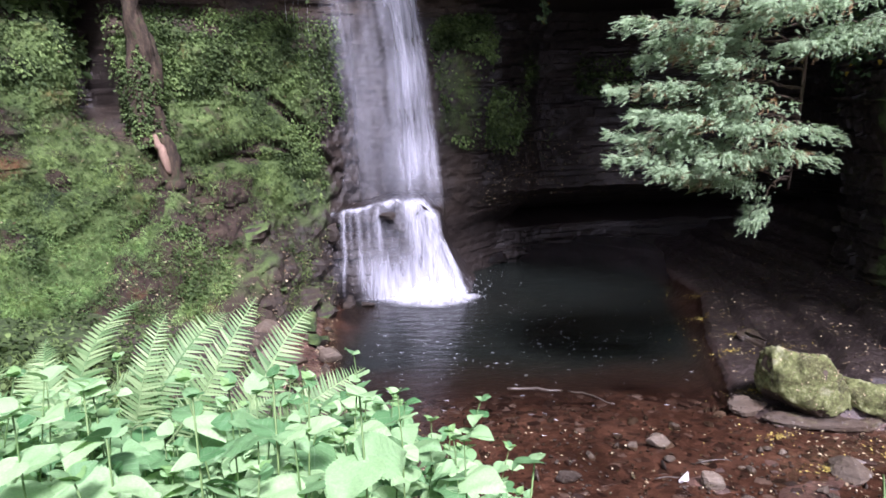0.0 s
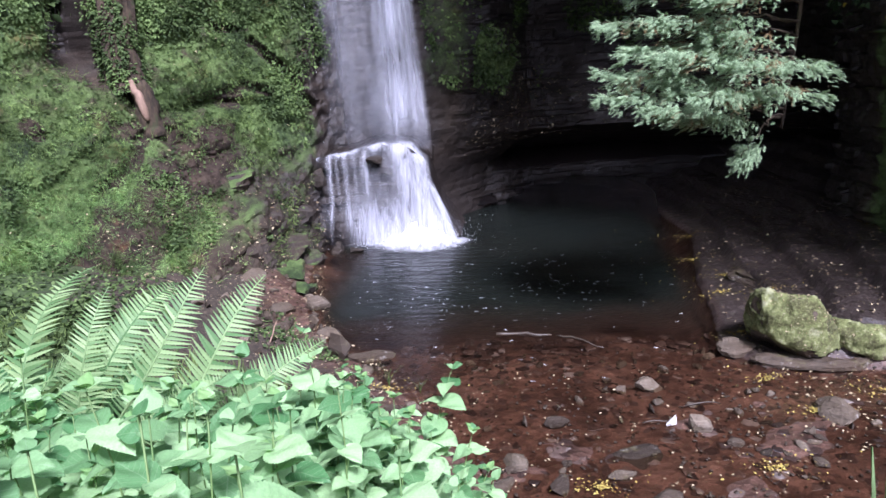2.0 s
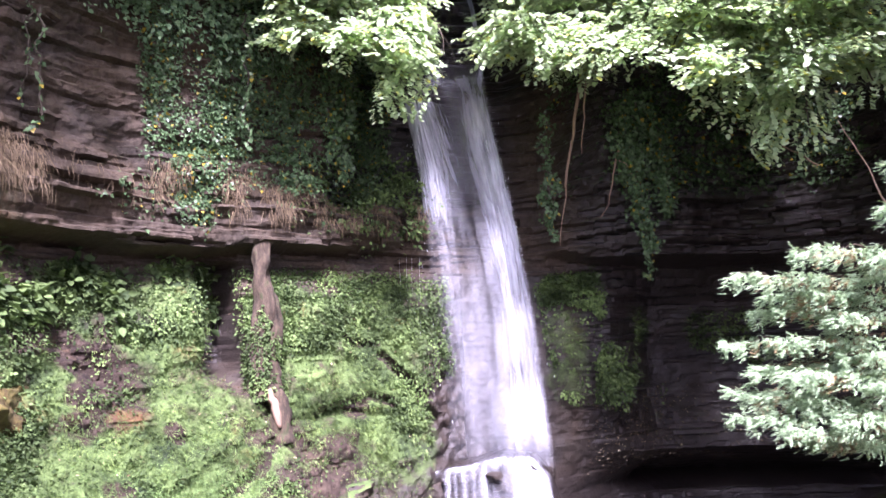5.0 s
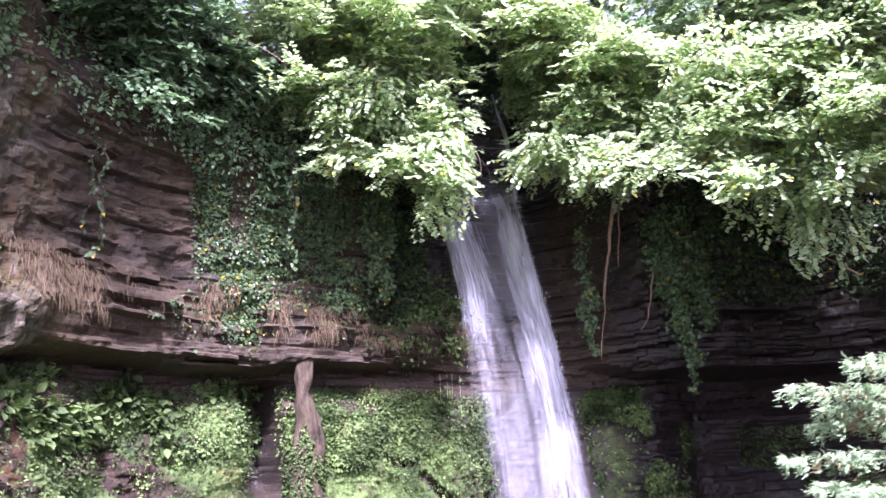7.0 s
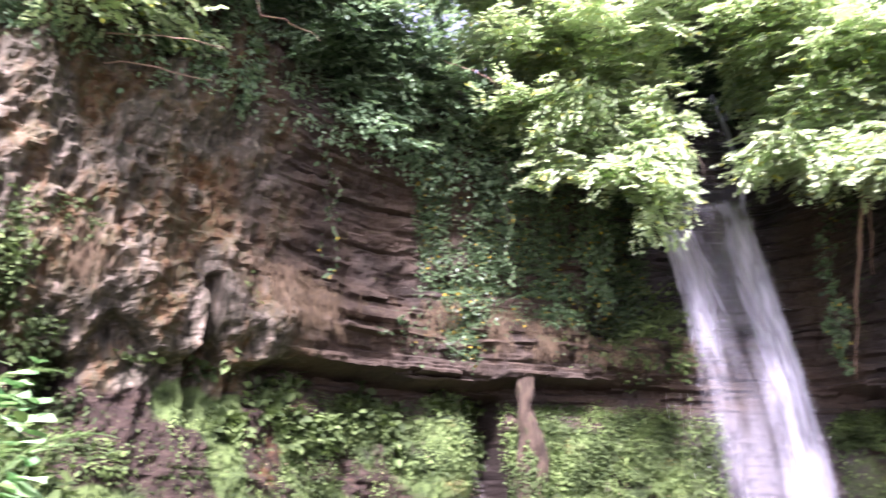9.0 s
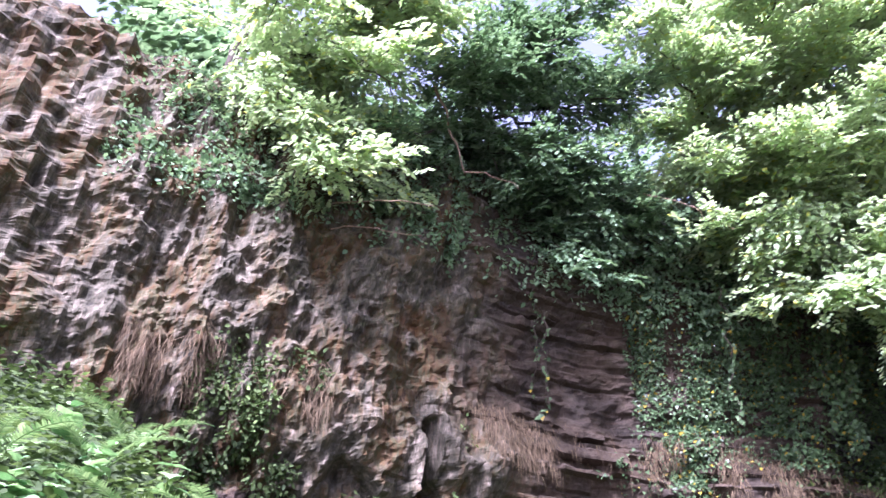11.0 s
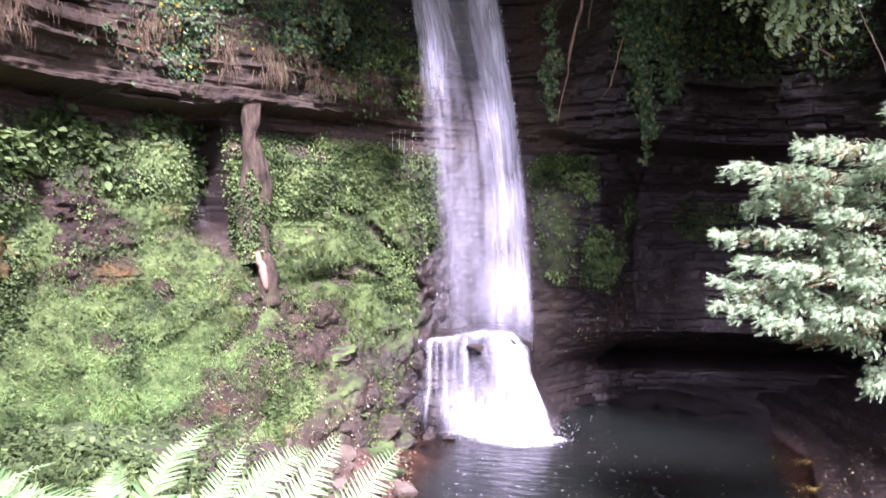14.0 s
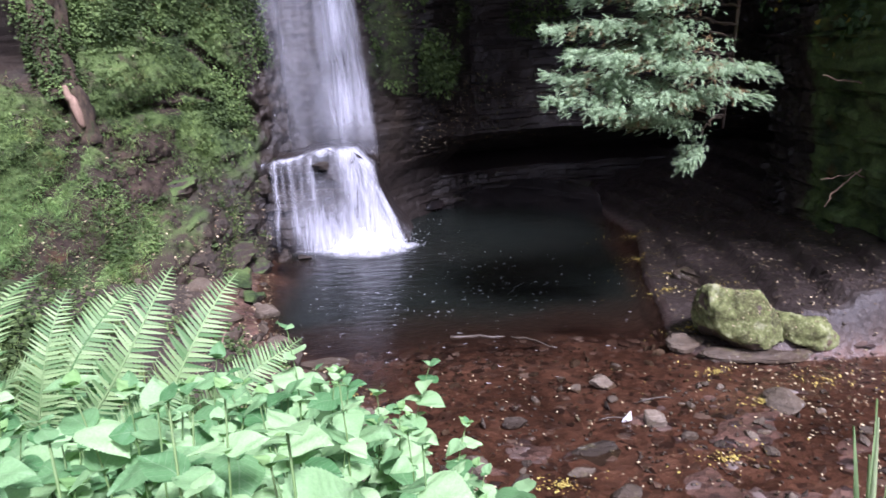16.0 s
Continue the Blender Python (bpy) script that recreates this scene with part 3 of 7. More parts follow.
def cliff_field():
    P = np.array(PLAN, float)
    cum = np.r_[0, np.cumsum(np.hypot(*np.diff(P, axis=0).T))]
    s = np.concatenate([np.arange(0, cum[2], 0.16), np.arange(cum[2], cum[-3], 0.06), np.arange(cum[-3], cum[-1], 0.16)])
    # Catmull-Rom through the plan
    k = np.clip(np.searchsorted(cum, s, "right") - 1, 0, len(P) - 2)
    t = ((s - cum[k]) / (cum[k + 1] - cum[k]))[:, None]
    p0, p1, p2, p3 = P[np.maximum(k - 1, 0)], P[k], P[k + 1], P[np.minimum(k + 2, len(P) - 1)]
    C = 0.5 * (2 * p1 + (p2 - p0) * t + (2 * p0 - 5 * p1 + 4 * p2 - p3) * t**2 + (3 * p1 - p0 - 3 * p2 + p3) * t**3)
    T = unit(np.gradient(C, axis=0))
    ker = np.ones(41) / 41
    T = unit(np.stack([np.convolve(np.pad(T[:, q], 20, "edge"), ker, "valid") for q in (0, 1)], 1))
    N = np.stack([T[:, 1], -T[:, 0]], 1)
    z = np.concatenate([np.arange(-1.2, 12.8, 0.05), np.arange(12.8, 17.4, 0.12), [17.4, 17.6, 17.8, 17.9]])
    prof = np.array([np.interp(z, LEVELS, row) for row in PROFILE])
    j = np.clip(np.searchsorted(cum, s, "right") - 1, 0, len(P) - 2)
    u = ((s - cum[j]) / (cum[j + 1] - cum[j]))[:, None]
    off = prof[j] * (1 - u) + prof[j + 1] * u
    uneven = 1.1 * fbm(s * 0.9, 0, 0, 3, 58) * (1 - ease(17.5, 20.5, s)) + 0.16 * fbm(s * 0.7, 5, 0, 3, 59) * (1 - ease(30, 31, s))
    uneven = uneven - np.interp(C[:, 0], [-8.6, -6.4, -4.8, -3.2, -1.5, 0.0, 1.2], [0.0, 0.12, 0.3, 0.58, 0.5, 0.3, 0.0]) * (C[:, 1] > 12)
    inner = np.minimum(ease(5, 6.4, z), 1 - ease(12, 14, z))
    off = np.array([np.interp(z + d * inner, z, row) for d, row in zip(uneven, off)])
    S, Z = np.meshgrid(s, z, indexing="ij")
    X0, Y0 = C[:, :1], C[:, 1:]
    # the slot that the stream has cut above the ledge
    x = X0 + 0 * Z
    front = ease(14, 15.5, Y0 + 0 * Z)
    wob = 0.45 * fbm(Z * 0.55, 3.3, 0 * Z, 3, 63)
    slot = ease(-5.05, -4.45, x + wob) * (1 - ease(-1.0, 0.1, x + wob)) * ease(8.3, 9.0, Z + 0.3 * fbm(S * 0.8, 0, 0, 2, 64)) * front
    off = off * (1 - slot) + slot * np.interp(Z, [8, 11.6, 12.2, 13, 16.2, 17.4, 17.9], [-1.5, -2.0, -1.85, -2.2, -3.3, -5, -40])
    notch = ease(-3.7, -3.2, x + 0.5 * wob) * (1 - ease(-0.3, 0.5, x)) * ease(6.9, 7.2, Z) * (1 - slot) * front
    off = off * (1 - notch) + notch * np.minimum(off, -0.95)
    tuf = (1 - ease(9.8, 11.6, Y0 + 0.25 * fbm(S * 0.5, Z * 0.5, 0, 3, 61) * 8)) * (X0 < 0) * ease(5.2, 6.6, Z + 0.6 * fbm(S * 1.3, 0, 3, 2, 62))
    # beds of rock: uneven thickness, blocks in each bed stand out by different amounts
    rs = np.random.default_rng(3)
    beds = -1.3 + np.cumsum(rs.choice([0.055, 0.075, 0.1, 0.15, 0.24], 260))
    dip = Z + 0.10 * fbm(S * 0.25, 0, 0, 2, 71) + 0.03 * fbm(S * 1.5, 0, 0, 2, 72) - 0.012 * (X0 + 4)
    bed = np.searchsorted(beds, dip)
    length = rs.uniform(0.35, 1.6, 330)[bed]
    blk = np.floor(S / length + rs.uniform(0, 9, 330)[bed])
    jut = (rs.uniform(-1, 1, 330)[bed] * 0.6 + (rnd3(bed, blk, 0 * blk, 5) - 0.5) * 1.2)
    jut = jut * (0.45 + 0.75 * vnoise(S * 0.6, Z * 0.9, 0, 73)) + 0.5 * fbm(S * 1.2, Z * 3.0, 0, 3, 74)
    calm = 1 - 0.75 * ease(-3.9, -3.3, X0) * (1 - ease(0.2, 0.9, X0)) * (1 - ease(6.6, 7.0, Z)) * front
    amp = 0.05 + 0.17 * ease(6.9, 7.2, Z) * (1 - 0.6 * ease(8.8, 9.8, Z + 0.6 * fbm(S * 0.6, 2, 0, 2, 75))) + 0.07 * ease(0.5, 2.0, X0) * (1 - ease(6.5, 7.5, Z)) + 0.05 * ease(7, 8, X0)
    wall = (1 - ease(17.2, 17.5, Z))
    D = off + calm * amp * jut * (1 - 0.85 * tuf) * wall
    D += wall * (0.22 * fbm(S * 0.5, Z * 0.5, 0, 4, 81) + 0.07 * fbm(S * 2.4, Z * 2.4, 0, 4, 82) + 0.03 * fbm(S * 8, Z * 8, 0, 2, 83))
    D += wall * ease(8.4, 9.2, Z) * (0.16 * fbm(S * 1.6, Z * 2.6, 7, 4, 76) + 0.07 * fbm(S * 5, Z * 8, 7, 3, 77)) * (1 - slot)
    # cushions and hollows of the mossy wall
    soft = (X0 < -2) * ease(0.3, 1.2, Z) * (1 - ease(6.3, 6.9, Z)) * (1 - tuf)
    lump = fbm(S * 0.75, Z * 0.85, 4, 4, 85)
    D += soft * (0.42 * lump + 0.2 * (0.3 - np.abs(fbm(S * 1.7, Z * 1.9, 0, 3, 86))) + 0.1 * fbm(S * 5, Z * 5, 0, 2, 87))
    line = 2.57 + 0.43 * (S - 22.9) + 0.12 * fbm(S * 2, 0, 0, 2, 88)
    span = ease(20.6, 21.4, S) * (1 - ease(24.4, 25.0, S))
    D += span * (0.2 * ease(0.0, 0.07, Z - line) * (1 - ease(0.1, 0.9, Z - line)) - 0.16 * np.exp(-(((Z - line + 0.04) / 0.07) ** 2)))
    # holes in the tufa
    D -= 1.0 * np.exp(-(((S - 17.95 + 0.08 * fbm(Z * 1.4, 0, 0, 2, 89)) / 0.13) ** 4)) * ease(5.7, 6.1, Z) * (1 - ease(8.3, 8.7, Z))
    D -= 0.8 * np.exp(-(((S - 15.6) / 0.2) ** 4)) * ease(5.5, 5.8, Z) * (1 - ease(6.7, 6.95, Z))
    D -= 0.5 * np.exp(-(((S - 14.3) / 0.16) ** 2) - ((Z - 9.15) / 0.16) ** 2)
    D += 0.4 * np.abs(fbm(S * 1.5, Z * 2.0, 0, 4, 84)) * (1 - ease(1.5, 3.5, Z)) * (X0 < 0) * wall
    ribs = np.abs(fbm(S * 1.15, Z * 0.3, 0, 4, 91))
    D += wall * tuf * (0.7 * (0.35 - ribs) + 0.42 * (0.25 - np.abs(fbm(S * 1.7, Z * 1.25, 0, 4, 92))) + 0.2 * fbm(S * 4, Z * 2.6, 0, 4, 90) + 0.06 * fbm(S * 12, Z * 9, 0, 3, 79))
    # a dark cleft beside the dead trunk, a cracked buttress left of the fall
    cleft = np.exp(-(((x + 6.85 + 0.12 * fbm(Z * 0.9, 0, 0, 2, 93)) / 0.27) ** 4)) * ease(4.3, 4.9, Z) * (1 - ease(7.0, 7.15, Z)) * (Y0 > 13)
    D -= 1.3 * cleft
    D -= 0.22 * np.exp(-((x + 3.9 - 0.55 * (5.2 - Z) + 0.3 * fbm(Z * 1.2, 1, 0, 3, 94)) / 0.1) ** 2) * ease(3.0, 3.5, Z) * (1 - ease(5.6, 6.2, Z)) * (Y0 > 15)
    D -= 0.32 * np.exp(-((Z - 3.6 - 0.1 * fbm(S * 1.2, 0, 0, 2, 99)) / 0.07) ** 2) * ease(-6.0, -5.4, x) * (1 - ease(-3.8, -3.2, x)) * (Y0 > 14)
    # clefts, bare seams and a ledge's shadow line over the mossy wall, each a line of (x, z)
    seams = [([(-7.3, 2.35), (-6.72, 2.7), (-6.46, 3.04), (-6.05, 3.3)], 0.11, 12.0), ([(-5.3, 3.7), (-4.75, 3.84), (-4.2, 3.98), (-3.73, 3.8)], 0.09, 15.5), ([(-3.95, 4.9), (-3.46, 4.4), (-3.13, 3.93), (-2.85, 3.37)], 0.1, 16.5), ([(-6.35, 4.2), (-6.1, 3.6), (-5.95, 3.2), (-5.7, 2.9)], 0.2, 13.5), ([(-6.9, 4.65), (-6.7, 4.35)], 0.22, 14.0), ([(-8.9, 5.6), (-8.5, 4.4)], 0.16, 11.5), ([(-4.9, 5.6), (-4.5, 5.2), (-4.0, 5.2)], 0.06, 15.5)]
    seam_and_shadow = 0 * Z
    for pts, wide, y_min in seams:
        for (xa, za), (xb, zb) in zip(pts, pts[1:]):
            k = np.clip(((x - xa) * (xb - xa) + (Z - za) * (zb - za)) / ((xb - xa) ** 2 + (zb - za) ** 2), 0, 1)
            gap = np.hypot(x - xa - k * (xb - xa), Z - za - k * (zb - za)) + 0.06 * fbm(S * 3, Z * 3, 0, 3, 57)
            seam_and_shadow = np.maximum(seam_and_shadow, np.exp(-((np.maximum(gap, 0) / wide) ** 2)) * (Y0 > y_min - 1.5))
    D -= 0.34 * seam_and_shadow
    # a long mossy step low on the west wall
    D += 0.3 * (X0 < -3) * (1 - ease(-0.05, 0.05, Z - (1.4 + 0.42 * (S - 27) + 0.15 * fbm(S * 1.5, 0, 0, 2, 95)))) * ease(-0.6, 0.2, Z) * ease(22, 24, S) * (1 - ease(31, 32, S))
    Zt = Z - np.maximum(0, Z - 5) * 0.5 * (1 - ease(9.5, 12.5, Y0)) * (X0 > 4)
    V = np.stack([X0 + N[:, :1] * D, Y0 + N[:, 1:] * D, Zt + 0.02 * fbm(S * 5, Z * 5, 2, 2, 96)], -1)
    mw = fbm(S * 0.45, Z * 0.45, 0, 4, 98)
    mx = x + 1.1 * mw
    moss = ease(0.2, 0.9, Z) * (1 - ease(6.4, 7.0, Z + 0.5 * fbm(S * 0.8, 0, 0, 2, 97))) * (1 - ease(-3.2, -1.6, mx - 0.12 * (Z - 3)) * front)
    moss = moss * (0.8 + 0.35 * mw)
    W3 = V + 0.35 * np.stack([fbm(S * 1.6, Z * 1.6, q, 3, 53) for q in (0, 3, 6)], -1)

    def near(spots):
        out = 0 * Z
        for px, py, pz, pr in spots:
            out = np.maximum(out, np.exp(-((W3 - np.array([px, py, pz])) ** 2).sum(-1) / pr**2))
        return out

    soil = near([(-7.2, 15.2, 4.6, 0.45), (-7.0, 13.8, 3.4, 0.25), (-6.15, 14.75, 3.5, 0.3), (-5.75, 15.0, 3.2, 0.35), (-4.4, 16.95, 3.75, 0.3), (-8.8, 12.75, 5.2, 0.4), (-8.2, 12.4, 3.75, 0.35), (-8.35, 12.6, 4.35, 0.4), (-7.3, 12.2, 2.5, 0.35), (-6.0, 15.6, 5.9, 0.3), (-9.3, 11.0, 4.6, 0.4)])
    soil = np.maximum(soil, near([(-5.65 + 1.25 * q, 12.4 + 3.7 * q, 1.3 + 1.4 * q, 0.6) for q in np.linspace(0, 1, 9)]))
    soil = np.maximum(soil, 0.7 * (1 - ease(-9.6, -8.4, x)) * ease(4.2, 5.4, Z) * ease(0.3, 0.55, vnoise(S * 1.4, Z * 1.1, 0, 55)))
    soil = np.maximum(soil, 0.5 * ease(0.48, 0.66, vnoise(S * 0.9, Z * 0.7, 0, 56)) * (1 - ease(-8.6, -7.2, x)) * ease(3.0, 4.0, Z))
    soil = np.maximum(soil, 0.42 * (1 - ease(0.5, 1.5, Z + 0.5 * mw)) * (X0 < 0))
    # soil brown also paints the second line, a ledge's shadow
    soil = np.maximum(soil, np.maximum(np.minimum(1, cleft * 3), 1.1 * seam_and_shadow))
    ore = near([(-9.55, 9.85, 7.4, 0.4), (-9.7, 9.95, 6.7, 0.35), (-9.4, 10.5, 5.0, 0.4), (-9.0, 11.2, 3.9, 0.5), (-11.0, 5.2, 7.0, 0.4), (-8.4, 11.6, 8.1, 0.2), (-8.9, 11.9, 6.2, 0.35), (-10.2, 8.8, 10.2, 0.6), (-9.1, 11.4, 6.3, 0.5), (-9.2, 11.0, 5.6, 0.45), (-8.7, 12.6, 6.4, 0.4), (-10.8, 7.0, 8.6, 0.5), (-3.2, 18.3, 3.9, 0.2)]) * (X0 < 0)
    moss = np.maximum(moss, 0.6 * ease(-0.3, 0.4, mx) * (1 - ease(1.3, 2.4, mx)) * ease(3.2, 4.0, Z + 0.6 * mw) * (1 - ease(6.0, 6.9, Z + 0.6 * mw)) * front)
    moss = np.maximum(moss, 0.45 * ease(2, 3, x) * ease(2.5, 3, Z) * (1 - ease(3.4, 4.2, Z)) * front)
    moss = np.maximum(moss, 0.14 * (X0 > 6) * ease(0.5, 1.5, Z))
    moss = np.maximum(moss, 0.4 * ease(10.0, 12.5, Z) * (1 - slot) * (x < 0))
    moss *= 1 - 0.3 * (1 - ease(0.8, 2.3, Z + 0.7 * mw)) * ease(-6.5, -4.5, x) * front
    # damp rock near the fall; the slot's shade is painted in as well
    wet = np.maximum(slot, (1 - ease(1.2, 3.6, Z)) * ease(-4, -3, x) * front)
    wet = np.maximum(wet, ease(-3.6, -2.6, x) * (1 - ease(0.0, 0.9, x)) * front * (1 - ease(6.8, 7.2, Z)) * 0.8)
    # shade under the overhang right of the fall, put into the colour
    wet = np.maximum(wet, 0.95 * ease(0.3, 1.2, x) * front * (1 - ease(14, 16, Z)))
    # the east cliff's shade, also painted as a darker tone
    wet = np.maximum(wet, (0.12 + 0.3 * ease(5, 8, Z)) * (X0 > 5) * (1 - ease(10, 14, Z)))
    bare = ease(-5.2, -4.3, x + 0.5 * mw) * (1 - ease(-2.4, -1.8, x)) * (1 - ease(1.9, 2.8, Z + 0.5 * mw)) * (Y0 > 13.5)
    moss = moss * (1 - 0.3 * bare)
    soil = soil * (1 - 0.5 * bare)
    wet = np.maximum(wet, 0.62 * bare)
    # dark tone painted into the cleft, where shade gathers
    wet = np.maximum(wet, 0.8 * np.minimum(1, cleft * 2))
    moss = moss * (1 - np.minimum(1, cleft * 2))
    return S, V, moss, wet, tuf, soil, ore


CS, CV, CMOSS, CWETSHADE, CTUF, CSOIL, CORE = cliff_field()
du, dv = np.gradient(CV, axis=0), np.gradient(CV, axis=1)
CN = unit(np.cross(dv, du))
CN *= np.sign((CN[..., :2] * (np.array([0.0, 10.0]) - CV[..., :2])).sum(-1, keepdims=True).mean())


def build_cliffs():
    cuts = [("cliff_west", 0, np.searchsorted(CV[:, 170, 0], -1e9) + int(np.argmax((CV[:, 170, 0] > -5.3) & (CV[:, 170, 1] > 14))), "mossy layered cliff with overhanging rock ledge and rusty tufa curtains")]
    a = cuts[0][2]
    b = int(np.argmax((CS[:, 0] > CS[a, 0]) & (CV[:, 170, 0] > 6.6)))
    cuts += [("cliff_north", a, b, "wet layered cliff behind the waterfall, shade coloured in under its overhang"), ("cliff_east", b, len(CS) - 1, "dark brown shaded rock cliff")]
    for name, i, k, label in cuts:
        V = CV[i : k + 1]
        me = make_mesh(name, V, grid_faces(V.shape[0], V.shape[1]), ROCK, False, moss=CMOSS[i : k + 1].ravel(), wet=CWETSHADE[i : k + 1].ravel(), tufa=CTUF[i : k + 1].ravel(), soil=CSOIL[i : k + 1].ravel(), ore=CORE[i : k + 1].ravel())
        place(name, me, None, label, "cliff", kind="structure")


def on_cliff(weight, n, seed):
    """n random places on the cliff, picked by weight: place and outward normal."""
    g = np.random.default_rng(seed)
    w = np.clip(weight, 0, None).ravel()
    i = g.choice(len(w), n, p=w / w.sum())
    jit = g.normal(size=(n, 3)) * 0.035
    return CV.reshape(-1, 3)[i] + jit, CN.reshape(-1, 3)[i]


build_ground()
build_water()
build_cliffs()


# ---- the waterfall ----
def tier_top(x):
    """The height of the rock block under the fall."""
    return np.interp(x, [-4.2, -3.7, -3.0, -2.5, -1.85, -1.25, -0.6, -0.15, 0.12, 0.7], [1.2, 1.72, 2.02, 2.18, 2.3, 2.4, 2.3, 1.9, 0.8, -0.1]) + 0.05 * fbm(np.asarray(x) * 2.5, 0, 0, 3, 31)


def tier_front(x):
    return np.interp(x, [-4.2, -3.7, -3.0, -2.0, -0.3, 0.7], [17.75, 17.75, 17.9, 18.1, 18.2, 18.4]) + 0.1 * fbm(np.asarray(x) * 2.2, 3, 0, 3, 32)


def build_tier():
    """The block of rock that the fall strikes."""
    nu, nv = 190, 90
    U, W = np.meshgrid(np.linspace(-4.3, 0.75, nu), np.linspace(0, 1, nv), indexing="ij")
    q = np.clip((W - 0.4) / 0.6, 0, 1)
    front = tier_front(U)
    y = np.where(W < 0.4, 20.2 + (front - 20.2) * W / 0.4, front - 0.16 * q**0.8)
    z = np.where(W < 0.4, tier_top(U) + 0.3 * (0.4 - W), tier_top(U) * (1 - q) - 0.2 * q)
    bed = np.floor(z / 0.21 + 0.4 * fbm(U * 0.6, 0, 0, 2, 37))
    y = y - 0.24 * (rnd3(bed, np.floor(U / 0.5 + 4 * rnd3(bed, 0 * U, 0 * U, 3)), 0 * U, 9) - 0.4) * (W > 0.4) + 0.12 * fbm(U * 2, z * 2, 0, 4, 33)
    y = y - 0.3 * np.exp(-(((U + 2.3) / 0.33) ** 2) - ((z - 0.3) / 0.4) ** 2)
    z = z + 0.06 * fbm(U * 4, y * 4, 0, 3, 35)
    one = np.ones(U.size)
    me = make_mesh("rock_tier", np.stack([U, y, z], -1), grid_faces(nu, nv), ROCK, False, moss=0 * one, wet=one, tufa=0 * one, soil=0 * one, ore=0 * one)
    place("rock_tier", me, None, "black wet stepped rock under the waterfall", "rock")


def build_wet_ledge():
    """Low, worn, dripping steps of rock along the back of the pool."""
    x = np.linspace(0.2, 5.9, 420)
    y0 = np.interp(x, [0.2, 0.7, 1.4, 2.1, 3.8, 5.0, 5.9], [20.5, 20.95, 21.5, 22.0, 21.9, 20.8, 19.6])
    prof = np.array([(-0.2, -0.3), (0.0, 0.03), (0.09, 0.21), (0.15, 0.23), (0.25, 0.43), (0.32, 0.45), (0.41, 0.62), (0.5, 0.65), (0.6, 0.8), (1.6, 0.95)])
    t = np.linspace(0, 9, 110)
    pr = np.stack([np.interp(t, np.arange(10), prof[:, k]) for k in (0, 1)], 1)
    for _ in range(2):
        pr[1:-1] = (pr[:-2] + 2 * pr[1:-1] + pr[2:]) / 4
    X, T = np.meshgrid(x, t, indexing="ij")
    step = np.floor(T / 2 + 0.25)
    blk = rnd3(step, np.floor(X / 0.5 + 6 * rnd3(step, 0 * X, 0 * X, 5)), 0 * X, 6)
    Y = y0[:, None] + pr[None, :, 0] * (0.7 + 0.4 * vnoise(X * 0.9, step, 0, 6)) - 0.3 * blk + 0.07 * fbm(X * 5, T * 1.4, 0, 4, 8)
    Z = pr[None, :, 1] * (0.42 + 0.3 * vnoise(X * 0.9, 0, 0, 9)) + 0.08 * (blk - 0.5) + 0.05 * fbm(X * 3, T * 1.2, 0, 4, 10)
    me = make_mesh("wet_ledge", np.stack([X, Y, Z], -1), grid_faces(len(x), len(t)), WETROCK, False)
    place("wet_ledge", me, None, "dark brown wet rock ledge glistening along the pool", "rock ledge", kind="structure")


def flow_sheet(name, left, right, nu, nv, dens, material, waver, seed, parent):
    """A sheet of water between two falling edges (rows of points from top to bottom)."""
    L, R = np.array(left, float), np.array(right, float)
    v = np.linspace(0, 1, nv)
    key = np.linspace(0, 1, len(L))
    Lv, Rv = [np.stack([np.interp(v, key, E[:, q]) for q in range(3)], 1) for E in (L, R)]
    for _ in range(6):
        for E in (Lv, Rv):
            E[1:-1] = (E[:-2] + 2 * E[1:-1] + E[2:]) / 4
    u = np.linspace(0, 1, nu)
    U, W = np.meshgrid(u, v, indexing="ij")
    P = Lv[None] * (1 - u[:, None, None]) + Rv[None] * u[:, None, None]
    P[..., 1] += waver * fbm(U * 7, W * 2.2, seed, 3, seed) - 0.25 * waver * np.sin(U * np.pi)
    P[..., 0] += 0.4 * waver * fbm(U * 5, W * 4, seed + 3, 3, seed)
    fall = np.r_[0, np.cumsum(np.linalg.norm(np.diff(Lv, axis=0), axis=1))]
    flow = np.stack([U * np.linalg.norm(Rv - Lv, axis=1).mean() / 2, np.broadcast_to(fall, U.shape), 0 * U + seed * 3.7], -1)
    me = make_mesh(name, P, grid_faces(nu, nv), material, True, flow=flow.reshape(-1, 3), dens=dens(U, W).ravel())
    return place(name, me, parent)


